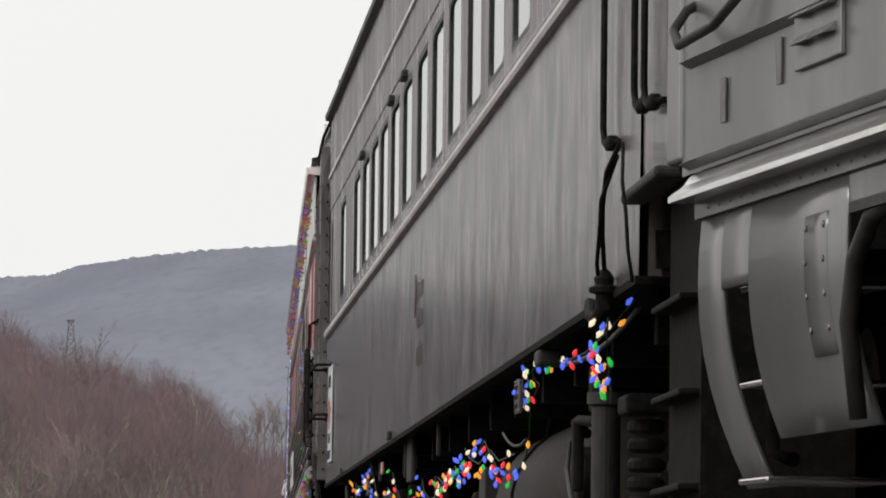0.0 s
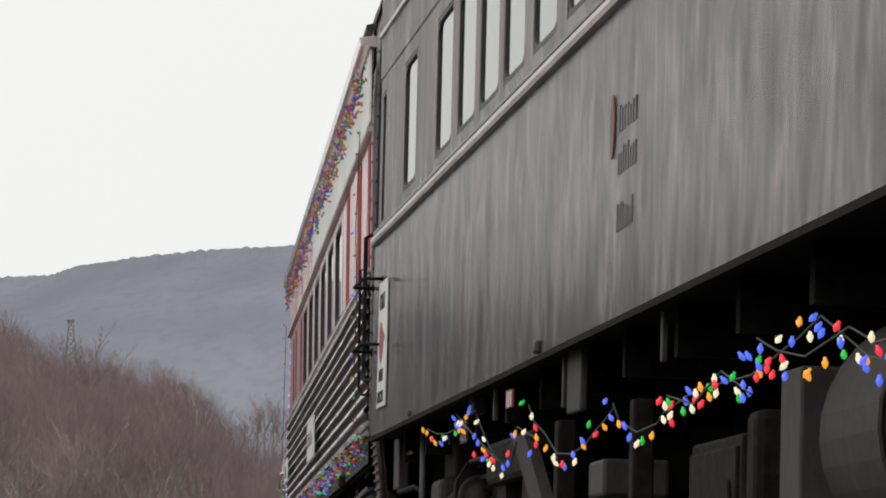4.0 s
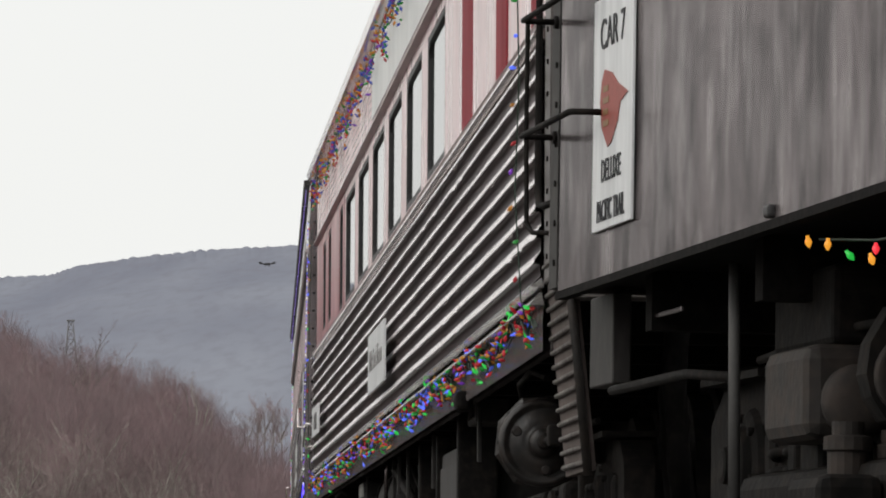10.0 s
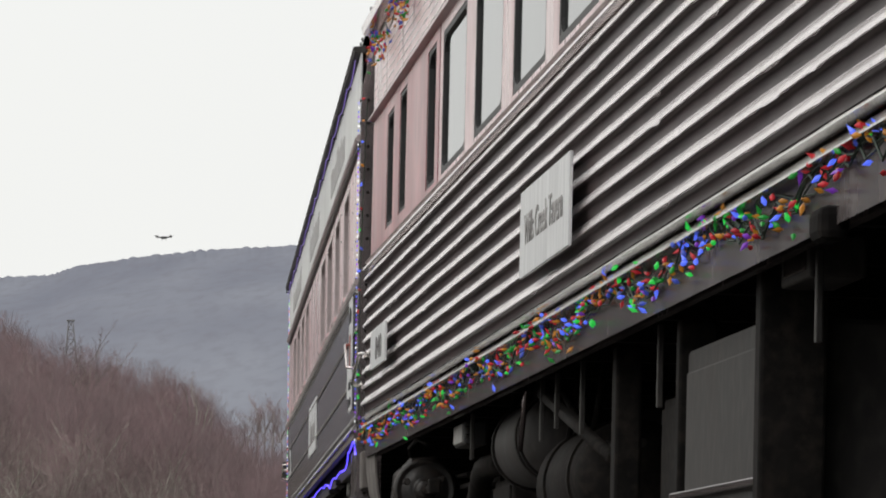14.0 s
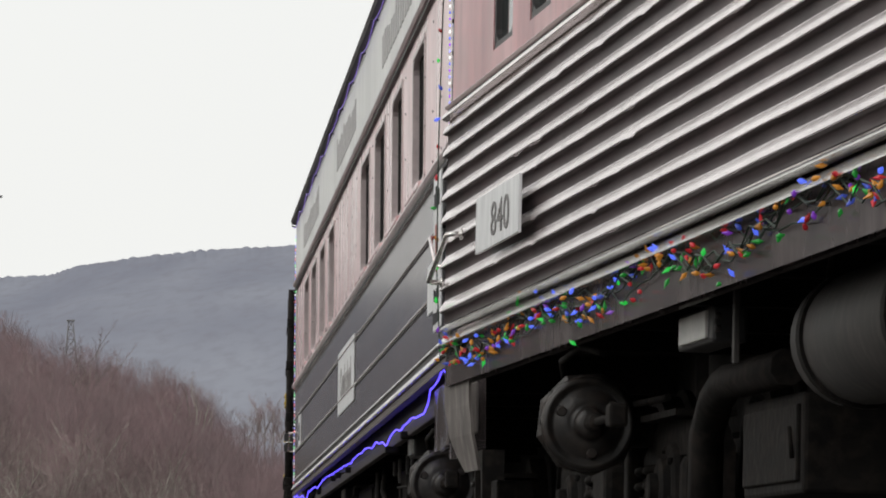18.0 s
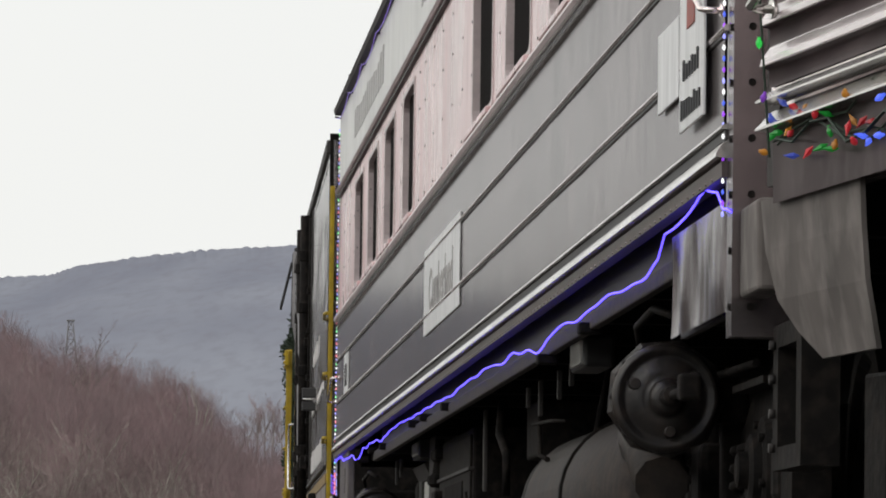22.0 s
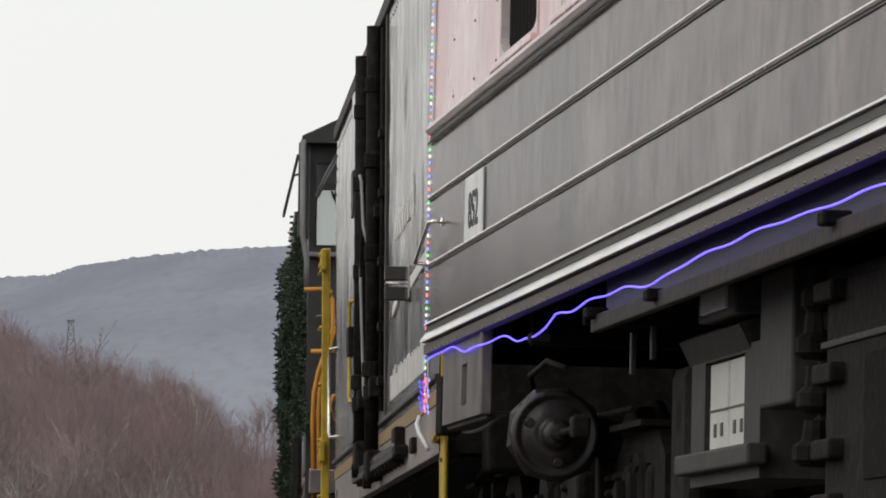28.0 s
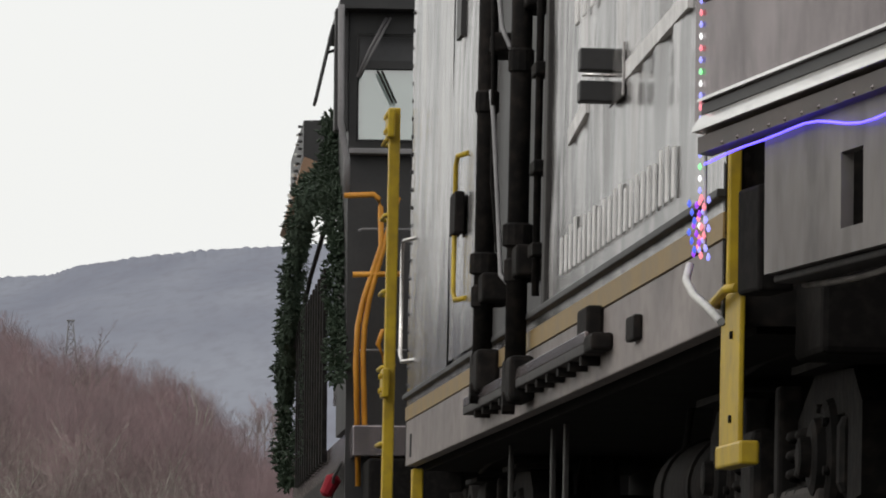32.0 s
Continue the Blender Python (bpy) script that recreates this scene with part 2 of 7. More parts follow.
def tube(bm, pts, r, sides=8, r_end=None, index=0):
    """A round bar along pts."""
    pts = [Vector(p) for p in pts]
    rings = []
    up = Vector((0.0123, 0.31, 0.95))
    for i, p in enumerate(pts):
        d = (pts[min(i + 1, len(pts) - 1)] - pts[max(i - 1, 0)]).normalized()
        a = d.cross(up)
        if a.length < 0.05:
            a = d.cross(Vector((1, 0, 0)))
        a.normalize()
        b = d.cross(a)
        k = r if r_end is None else r + (r_end - r) * i / (len(pts) - 1)
        rings.append([bm.verts.new(p + (a * math.cos(2 * math.pi * j / sides) + b * math.sin(2 * math.pi * j / sides)) * k) for j in range(sides)])
    for s, e in zip(rings, rings[1:]):
        for j in range(sides):
            f = bm.faces.new((s[j], s[(j + 1) % sides], e[(j + 1) % sides], e[j]))
            f.material_index = index
            f.smooth = sides > 5
    for ring in (rings[0][::-1], rings[-1]):
        bm.faces.new(ring).material_index = index
    return bm


def disc(bm, c, axis, r, depth, sides=20, r2=None):
    c, axis = Vector(c), Vector(axis).normalized()
    return tube(bm, [c, c + axis * depth], r, sides, r if r2 is None else r2)


def lathe(bm, c, axis, profile, sides=24):
    """profile: (distance along the axis, radius)."""
    c, axis = Vector(c), Vector(axis).normalized()
    a = axis.orthogonal().normalized()
    b = axis.cross(a)
    rings = [[bm.verts.new(c + axis * d + (a * math.cos(2 * math.pi * j / sides) + b * math.sin(2 * math.pi * j / sides)) * max(r, 1e-4))
              for j in range(sides)] for d, r in profile]
    for s, e in zip(rings, rings[1:]):
        for j in range(sides):
            bm.faces.new((s[j], s[(j + 1) % sides], e[(j + 1) % sides], e[j]))
    bm.faces.new(rings[0][::-1])
    bm.faces.new(rings[-1])
    return bm


def sweep(profile, x0, x1, closed=False, cuts=()):
    """A long moulding: the (y, z) profile drawn out along x."""
    bm = bmesh.new()
    xs = [x0, *cuts, x1]
    rows = [[bm.verts.new((x, y, z)) for y, z in profile] for x in xs]
    k = len(profile)
    for s, e in zip(rows, rows[1:]):
        for j in range(k if closed else k - 1):
            bm.faces.new((s[j], e[j], e[(j + 1) % k], s[(j + 1) % k]))
    if closed:
        bm.faces.new(rows[0])
        bm.faces.new(rows[-1][::-1])
    bmesh.ops.recalc_face_normals(bm, faces=bm.faces)
    return bm


def pierced(x0, x1, z0, z1, y_out, thick, holes):
    """A sheet in the x-z plane with openings (xa, xb, za, zb) that go through it."""
    bm = bmesh.new()
    xs = sorted({x0, x1, *[h[0] for h in holes], *[h[1] for h in holes]})
    zs = sorted({z0, z1, *[h[2] for h in holes], *[h[3] for h in holes]})
    vert = {}

    def v(x, y, z):
        if (x, y, z) not in vert:
            vert[(x, y, z)] = bm.verts.new((x, y, z))
        return vert[(x, y, z)]

    y_in = y_out - thick

    def solid(i, j):
        if not (0 <= i < len(xs) - 1 and 0 <= j < len(zs) - 1):
            return False
        cx, cz = (xs[i] + xs[i + 1]) / 2, (zs[j] + zs[j + 1]) / 2
        return not any(h[0] < cx < h[1] and h[2] < cz < h[3] for h in holes)

    for i in range(len(xs) - 1):
        for j in range(len(zs) - 1):
            if not solid(i, j):
                continue
            a, b, c, d = xs[i], xs[i + 1], zs[j], zs[j + 1]
            bm.faces.new((v(b, y_out, c), v(a, y_out, c), v(a, y_out, d), v(b, y_out, d)))
            bm.faces.new((v(a, y_in, c), v(b, y_in, c), v(b, y_in, d), v(a, y_in, d)))
            for di, dj, p, q in ((-1, 0, (a, c), (a, d)), (1, 0, (b, d), (b, c)), (0, -1, (b, c), (a, c)), (0, 1, (a, d), (b, d))):
                if not solid(i + di, j + dj):
                    bm.faces.new((v(p[0], y_out, p[1]), v(p[0], y_in, p[1]), v(q[0], y_in, q[1]), v(q[0], y_out, q[1])))
    return bm


# ---- the curved, gently rising track and the train's way along it ----
GRADE = 0.007918
# height and cant along the track
PROFILE_S = (-20.0, 5.0, 20.0, 35.0, 50.0, 65.0, 80.0, 95.0)
PROFILE_Z = (0.0008, -0.0005, 0.0259, 0.0286, 0.01, -0.0, -0.0049, -0.0078)
CANT = (0.0018, -0.0323, -0.0424, -0.0209, -0.0285, -0.0357, -0.0439, -0.052)
KNOTS = (-20.0, 0.0, 10.0, 20.0, 27.0, 34.0, 40.0, 45.0, 50.0, 55.0, 60.0, 66.0, 72.0, 80.0, 90.0)
BENDS = (0.01939, 0.00886, 0.00582, 0.00291, 0.00234, -0.00058, -0.00133, 0.00261, 0.00202, 0.00079, 0.00055, 0.00093, 0.00156, 0.00219, 0.00271)
TRACK_S = np.linspace(-120, 260, 3801)
bend = np.interp(TRACK_S, KNOTS, BENDS)
turned = np.concatenate([[0], np.cumsum((bend[1:] + bend[:-1]) * 0.05)])
turned = 0.19459 - (turned - np.interp(0, TRACK_S, turned))
step_x, step_y = -np.sin(turned), np.cos(turned)
TRACK_X = np.concatenate([[0], np.cumsum((step_x[1:] + step_x[:-1]) * 0.05)])
TRACK_Y = np.concatenate([[0], np.cumsum((step_y[1:] + step_y[:-1]) * 0.05)])
TRACK_X += 4.4526 - np.interp(0, TRACK_S, TRACK_X)
TRACK_Y -= np.interp(0, TRACK_S, TRACK_Y)


def on_track(s):
    return Vector((np.interp(s, TRACK_S, TRACK_X), np.interp(s, TRACK_S, TRACK_Y), EYE + GRADE * s + np.interp(s, PROFILE_S, PROFILE_Z)))


def car_pose(s, half):
    """The pose of a vehicle whose two bogies stand at s - half and s + half; its x runs along the track, its y towards the lens."""
    a, b = on_track(s - half), on_track(s + half)
    d = (b - a).normalized()
    side = Vector((-d.y, d.x, 0)).normalized()
    up = d.cross(side)
    cant = float(np.interp(s, PROFILE_S, CANT))
    y_axis = side * math.cos(cant) - up * math.sin(cant)
    z_axis = side * math.sin(cant) + up * math.cos(cant)
    m = Matrix((d, y_axis, z_axis)).transposed().to_4x4()
    m.translation = (a + b) / 2
    return m


# seconds and metres run along the track
RUN = ((0, -30.13), (0.5, -28.88), (1, -27.64), (1.5, -26.50), (2, -25.17), (2.5, -23.85), (3, -22.61), (3.5, -21.29), (5.5, -16.86), (6, -15.68), (6.5,
       -14.40), (7, -13.18), (7.5, -11.89), (8, -10.60), (8.5, -9.31), (9, -8.06), (9.5, -6.72), (10, -5.43), (10.5, -4.11), (11, -2.72), (11.5, -1.35), (12,
       0.06), (12.5, 1.41), (13, 2.81), (13.5, 4.20), (14, 5.59), (14.5, 7.07), (16.5, 11.83), (17, 13.16), (17.5, 14.57), (18, 16.04), (18.5, 17.40), (19,
       18.83), (19.5, 20.11), (20, 21.45), (20.5, 22.72), (21, 24.16), (21.5, 25.62), (22, 27.03), (22.5, 28.45), (23, 29.83), (23.5, 31.26), (24, 32.66),
       (24.5, 34.13), (25, 35.59), (25.5, 36.92), (27.5, 41.23), (28, 42.64), (28.5, 44.03), (29, 45.42), (29.5, 46.87), (30, 48.21), (30.5, 49.62), (31,
       51.01), (31.5, 52.42), (32, 53.86))
MOVING = []


def vehicle(name, mid, half, label, category):
    root = tagged(new(name), label, category)
    MOVING.append((root, mid, half))
    return root


def motions():
    for root, mid, half in MOVING:
        walk(root, [(t, car_pose(mid - s, half)) for t, s in RUN])
    walk(drone, [(t, Matrix.Translation(ray_point(x, y, 240.0))) for t, x, y in DRONE_AT])
# ---- land ----
def ray_point(x, y, dist):
    """A point that far out along a line of sight, for laying out the land."""
    f = 784 / math.tan(radians(8.965) / 2)
    v = VIEW.to_3x3() @ Vector(((x - 784) / f, (441 - y) / f, -1))
    return Vector((0, 0, EYE)) + v * (dist / math.hypot(v.x, v.y))


def ridge_height(az, x_az, x_z):
    return np.interp(az, x_az, x_z)


def azimuth(p):
    return math.atan2(p.x, p.y)


WOOD_DIST, RIDGE_DIST = 760.0, 3200.0
# skyline of the wood and of the far ridge, by bearing
wood_line = [ray_point(x, y, WOOD_DIST) for x, y in ((-9000, 420), (-4500, 400), (-2500, 450), (-1200, 500), (-400, 520), (0, 562), (60, 600), (165, 612), (230, 632), (300, 657), (350, 692),
                                                      (390, 732), (430, 765), (460, 785), (520, 800), (700, 900), (1600, 1000))]
far_line = [ray_point(x, y, RIDGE_DIST) for x, y in ((-9000, 650), (-4000, 560), (-1500, 520), (-300, 500), (0, 492), (90, 487), (140, 470), (200, 462), (260, 454), (330, 447),
                                                      (400, 441), (470, 438), (540, 434), (700, 425), (1000, 430), (2500, 470), (9000, 650))]
wood_az, wood_z = [azimuth(p) for p in wood_line], [p.z for p in wood_line]
far_az, far_z = [azimuth(p) for p in far_line], [p.z for p in far_line]


def ground_z(x, y):
    r = math.hypot(x, y)
    az = math.atan2(x, y)
    z = 0.0
    wood_top = ridge_height(az, wood_az, wood_z) - 21.0
    k = min(1, max(0, (r - 330) / (WOOD_DIST - 330)))
    z += max(0.0, wood_top) * k * k * (3 - 2 * k) * (1 if r < WOOD_DIST else max(0, 1 - (r - WOOD_DIST) / 160))
    k = min(1, max(0, (r - 900) / (RIDGE_DIST - 900)))
    z += ridge_height(az, far_az, far_z) * k ** 1.1
    if r > RIDGE_DIST:
        z = ridge_height(az, far_az, far_z) - (r - RIDGE_DIST) * 0.1
    return z


M["ground"] = mat("winter_grass_ground", (0.065, 0.054, 0.042), 0.95, 0, (0.04, 0.034, 0.028), 0.05, fine=(0.03, 0.026, 0.022), fine_scale=1.5)
# the blue-grey haze of distance is painted into the ridge's colour
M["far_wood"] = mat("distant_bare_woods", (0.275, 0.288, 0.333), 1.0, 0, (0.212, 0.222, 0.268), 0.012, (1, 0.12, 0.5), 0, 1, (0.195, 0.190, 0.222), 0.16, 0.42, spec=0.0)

ground_bm = bmesh.new()
rings_r = [0, 6, 14, 30, 60, 110, 180, 260, 340, 400, 460, 520, 580, 640, 700, 760, 830, 920]
n_az = 360
prev = None
for r in rings_r:
    row = []
    for k in range(n_az):
        az = 2 * math.pi * k / n_az - math.pi
        x, y = math.sin(az) * r, math.cos(az) * r
        row.append(ground_bm.verts.new((x, y, ground_z(x, y) if r else 0)))
    if prev:
        for k in range(n_az):
            ground_bm.faces.new((prev[k], prev[(k + 1) % n_az], row[(k + 1) % n_az], row[k]))
    prev = row
bmesh.ops.remove_doubles(ground_bm, verts=ground_bm.verts, dist=0.001)
bmesh.ops.recalc_face_normals(ground_bm, faces=ground_bm.faces)
tagged(part("ground", ground_bm, M["ground"], None, "flat winter grass ground beside the railway", True), kind="structure", category="ground")

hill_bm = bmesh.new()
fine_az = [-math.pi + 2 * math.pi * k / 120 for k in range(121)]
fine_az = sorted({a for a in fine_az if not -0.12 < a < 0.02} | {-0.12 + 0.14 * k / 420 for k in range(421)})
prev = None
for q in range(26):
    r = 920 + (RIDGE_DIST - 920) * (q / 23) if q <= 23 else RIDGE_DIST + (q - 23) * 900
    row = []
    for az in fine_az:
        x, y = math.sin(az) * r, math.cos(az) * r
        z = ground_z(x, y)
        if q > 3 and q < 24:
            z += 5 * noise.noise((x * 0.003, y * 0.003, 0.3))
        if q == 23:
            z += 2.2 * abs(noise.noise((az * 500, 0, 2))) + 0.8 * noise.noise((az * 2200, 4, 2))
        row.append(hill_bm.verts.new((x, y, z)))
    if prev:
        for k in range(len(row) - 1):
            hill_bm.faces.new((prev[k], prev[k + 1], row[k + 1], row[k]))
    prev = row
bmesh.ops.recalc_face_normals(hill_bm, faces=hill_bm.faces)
tagged(part("backdrop_ridge", hill_bm, M["far_wood"], None, "long ridge of bare woods with blue-grey haze put into its colour", True), kind="structure", category="ridge")
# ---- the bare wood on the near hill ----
# twig and bark tones are lifted towards pinkish grey, with haze in the colour
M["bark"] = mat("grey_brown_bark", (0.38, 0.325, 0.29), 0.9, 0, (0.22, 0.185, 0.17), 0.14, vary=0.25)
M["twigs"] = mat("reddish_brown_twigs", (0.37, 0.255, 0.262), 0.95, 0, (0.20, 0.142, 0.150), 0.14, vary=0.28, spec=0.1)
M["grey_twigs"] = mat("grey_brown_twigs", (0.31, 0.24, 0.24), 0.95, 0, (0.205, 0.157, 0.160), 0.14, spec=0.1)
M["pale_bark"] = mat("pale_sycamore_bark", (0.40, 0.37, 0.33), 0.85, 0, (0.25, 0.22, 0.19), 1.2)


def bare_tree(name, seed, height, spread, pale, label):
    """A leafless tree: trunk, limbs, and a crown of many fine twigs."""
    r = random.Random(seed)
    root = tagged(new(name), label, "tree", "bare trees of the wood")
    trunk_bm = bmesh.new()
    twig_v, twig_f = [], []

    def twig(p, d, n, length, width):
        for _ in range(n):
            e = (d + Vector((r.gauss(0, 0.55), r.gauss(0, 0.55), r.gauss(0.25, 0.45)))).normalized() * length * r.uniform(0.5, 1.2)
            a = e.orthogonal().normalized() * width
            b = e.normalized().cross(a)
            k = len(twig_v)
            q = p + Vector((r.gauss(0, 0.12), r.gauss(0, 0.12), r.gauss(0, 0.12)))
            twig_v.extend([q + a, q - a * 0.5 + b * 0.87, q - a * 0.5 - b * 0.87, q + e])
            twig_f.extend([(k, k + 1, k + 3), (k + 1, k + 2, k + 3), (k + 2, k, k + 3)])

    def grow(p, d, length, width, level):
        pts = [p]
        for k in range(3):
            d = (d + Vector((r.gauss(0, 0.16), r.gauss(0, 0.16), r.gauss(0.10, 0.1)))).normalized()
            pts.append(pts[-1] + d * length / 3)
        tube(trunk_bm, pts, width, 4, width * 0.5)
        if level < 3:
            for k in range(r.choice((3, 4)) if level < 2 else 3):
                q = pts[1 + k % 3]
                dd = (d + Vector((r.gauss(0, 0.6), r.gauss(0, 0.6), r.gauss(0.2, 0.35)))).normalized()
                grow(q, dd, length * r.uniform(0.5, 0.72), width * 0.5, level + 1)
        if level >= 2:
            for q in pts[1:]:
                twig(q, d, 8, 0.8, 0.008)

    pts = [Vector((0, 0, -0.6))]
    for k in range(6):
        pts.append(pts[-1] + Vector((r.gauss(0, 0.18), r.gauss(0, 0.18), height * 0.125)))
    tube(trunk_bm, pts, height * 0.016, 7, height * 0.006)
    for k in range(9):
        q = pts[2 + k % 5].lerp(pts[min(6, 3 + k % 5)], r.random())
        an = k * 2.4 + r.uniform(-0.4, 0.4)
        lean = 0.75 + 0.1 * (k % 5)
        grow(q, Vector((math.cos(an) * spread, math.sin(an) * spread, lean)).normalized(), height * r.uniform(0.22, 0.34), height * (0.0085 if pale else 0.0055), 1)
    grow(pts[-1], Vector((0, 0, 1)), height * 0.28, height * 0.005, 1)
    part("trunk", trunk_bm, M["pale_bark" if pale else "bark"], root)
    me = bpy.data.meshes.new("crown")
    me.from_pydata([tuple(v) for v in twig_v], [], twig_f)
    me.materials.append(M["twigs"])
    ob = new("crown", me)
    ob.parent = root
    return root


KINDS = [bare_tree("bare_tree", 3, 15, 0.75, False, "leafless brown tree with fine reddish twigs on the hill"),
         bare_tree("bare_tree", 8, 17, 0.6, False, "leafless brown tree with fine reddish twigs on the hill"),
         bare_tree("bare_tree", 13, 13, 0.9, False, "leafless brown tree with fine reddish twigs on the hill"),
         bare_tree("bare_tree", 21, 16, 0.7, True, "pale-trunked leafless sycamore on the wooded hill")]
wood_rng = random.Random(4)
HEIGHTS = {o.name: max((o.matrix_world @ Vector(c)).z for ch in o.children for c in ch.bound_box) for o in KINDS}


def tree_at(kind, x, y, scale):
    m = Matrix.Translation((x, y, ground_z(x, y) - 0.2)) @ Matrix.Rotation(wood_rng.uniform(0, 6.28), 4, "Z")
    o = copy_thing(kind, m)
    o.scale = (scale, scale, scale * wood_rng.uniform(0.92, 1.08))
    return o


az0, az1 = azimuth(ray_point(-30, 600, 700)), azimuth(ray_point(560, 600, 700))
RINGS = ((480, 13), (525, 15), (570, 17), (610, 19), (645, 21), (680, 24), (710, 27), (735, 30), (755, 34))
for ring, (dist, count) in enumerate(RINGS):
    for k in range(count):
        az = az0 + (az1 - az0) * (k + wood_rng.uniform(-0.4, 0.4) + 0.5) / count
        d = dist + wood_rng.uniform(-14, 14)
        x, y = math.sin(az) * d, math.cos(az) * d
        pick = wood_rng.random()
        kind = KINDS[3] if pick < 0.05 + 0.25 * (ring < 4) else KINDS[wood_rng.randrange(3)]
        # crowns stay under the skyline of the wood
        crown = EYE + (ridge_height(az, wood_az, wood_z) - EYE) * d / WOOD_DIST * (0.80 + 0.20 * ring / 8)
        tall = (crown - ground_z(x, y)) / HEIGHTS[kind.name]
        if tall > 0.2:
            tree_at(kind, x, y, min(1.2, tall * wood_rng.uniform(0.78, 0.97)))
# thicket added out of view for the car sides to mirror; shade in its colour
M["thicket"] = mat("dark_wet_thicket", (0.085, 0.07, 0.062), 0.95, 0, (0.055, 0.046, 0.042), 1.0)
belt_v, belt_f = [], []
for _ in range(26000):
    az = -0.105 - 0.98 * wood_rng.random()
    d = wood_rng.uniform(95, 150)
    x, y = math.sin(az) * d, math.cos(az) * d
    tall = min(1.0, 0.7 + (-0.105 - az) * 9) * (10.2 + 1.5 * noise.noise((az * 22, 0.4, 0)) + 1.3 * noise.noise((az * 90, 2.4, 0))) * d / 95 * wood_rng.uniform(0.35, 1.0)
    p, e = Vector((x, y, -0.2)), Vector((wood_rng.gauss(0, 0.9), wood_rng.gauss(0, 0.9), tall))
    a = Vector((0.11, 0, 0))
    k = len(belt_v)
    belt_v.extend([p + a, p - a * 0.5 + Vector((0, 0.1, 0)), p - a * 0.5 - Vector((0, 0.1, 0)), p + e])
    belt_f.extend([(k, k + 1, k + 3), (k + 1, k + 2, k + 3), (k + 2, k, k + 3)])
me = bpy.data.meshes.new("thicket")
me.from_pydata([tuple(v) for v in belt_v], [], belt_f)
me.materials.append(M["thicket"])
tagged(new("thicket", me), "unseen leafless thicket in shaded dark tones, mirrored by the car sides", "thicket", kind="stuff")
# lone trees in the gap
for px, dist, top, kind in ((440, 900, 718, 2), (456, 905, 700, 0), (470, 930, 690, 2), (484, 915, 694, 0), (500, 910, 706, 2)):
    p = ray_point(px, 830, dist)
    o = copy_thing(KINDS[kind], Matrix.Translation((p.x, p.y, p.z)))
    sc = (ray_point(px, top, dist).z - p.z) / HEIGHTS[KINDS[kind].name]
    o.scale = (sc, sc, sc)
for o in KINDS:
    p = ray_point(60 + 90 * KINDS.index(o), 600, 640)
    o.location = (p.x, p.y, ground_z(p.x, p.y) - 0.2)

# the crowns of the wood behind the front trees: poles, limbs and fans of fine twigs
crown_rng = np.random.default_rng(9)


def spikes(base, tip, width):
    """Thin three-sided spikes from base to tip; both are n x 3."""
    n = len(base)
    w = np.broadcast_to(np.asarray(width, float), (n,))[:, None]
    off = np.array([[1.0, 0, 0], [-0.5, 0.87, 0], [-0.5, -0.87, 0]])
    v = np.empty((n, 4, 3))
    for k in range(3):
        v[:, k] = base + off[k] * w
    v[:, 3] = tip
    i = (np.arange(n) * 4)[:, None]
    f = np.concatenate([i + [0, 1, 3], i + [1, 2, 3], i + [2, 0, 3]])
    return v.reshape(-1, 3), f


def spike_object(name, pieces, mname, label, category):
    vs, fs, n = [], [], 0
    for v, f in pieces:
        vs.append(v)
        fs.append(f + n)
        n += len(v)
    me = bpy.data.meshes.new(name)
    me.from_pydata(np.concatenate(vs).tolist(), [], np.concatenate(fs).tolist())
    me.materials.append(M[mname])
    tagged(new(name, me), label, category, kind="stuff")


canopy, limbs, canopy_dark = [], [], []
for k in range(430):
    az = az0 + (az1 - az0) * crown_rng.random()
    d = 772 - 225 * crown_rng.random() ** 1.3
    x, y = math.sin(az) * d, math.cos(az) * d
    far = (d - 545) / 225
    z0 = ground_z(x, y)
    top = EYE + (ridge_height(az, wood_az, wood_z) - EYE) * d / WOOD_DIST * (0.82 + 0.18 * far) * crown_rng.uniform(0.95, 1.035)
    if top - z0 < 1.5:
        continue
    tall = min(top - z0, 30.0)
    crown = min(tall * 0.75, crown_rng.uniform(7.0, 11.0))
    fork = np.array([x, y, top - crown])
    wide = crown_rng.uniform(0.42, 0.62)
    n = 420
    phi, lean = crown_rng.uniform(0, 2 * math.pi, n), np.abs(crown_rng.normal(0, wide, n)).clip(0, 1.15)
    ray = np.stack([np.sin(lean) * np.cos(phi), np.sin(lean) * np.sin(phi), np.cos(lean)], 1)
    reach = crown * (1 - 0.16 * lean[:, None]) * crown_rng.random((n, 1)) ** 0.45
    base = fork + ray * reach
    twig_dir = ray + crown_rng.normal(0, 0.28, (n, 3)) + [0, 0, 0.25]
    tip = base + twig_dir * crown_rng.uniform(0.35, 1.15, (n, 1))
    tip[:, 2] = np.minimum(tip[:, 2], top + 0.4)
    (canopy if crown_rng.random() < 0.6 else canopy_dark).append(spikes(base - twig_dir * 0.2, tip, 0.013))
    m = 13
    phi, lean = crown_rng.uniform(0, 2 * math.pi, m), crown_rng.uniform(0.05, 0.8, m)
    ray = np.stack([np.sin(lean) * np.cos(phi), np.sin(lean) * np.sin(phi), np.cos(lean)], 1)
    start = fork + [0, 0, 1.0] * crown_rng.uniform(-2.5, 2.0, (m, 1))
    limbs.append(spikes(start, start + ray * crown * crown_rng.uniform(0.45, 0.85, (m, 1)), 0.035))
    limbs.append(spikes(np.array([[x, y, z0 - 0.3]]), np.array([[x, y, top - crown * 0.25]]), 0.11))
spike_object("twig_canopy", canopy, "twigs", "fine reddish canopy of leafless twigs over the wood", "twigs")
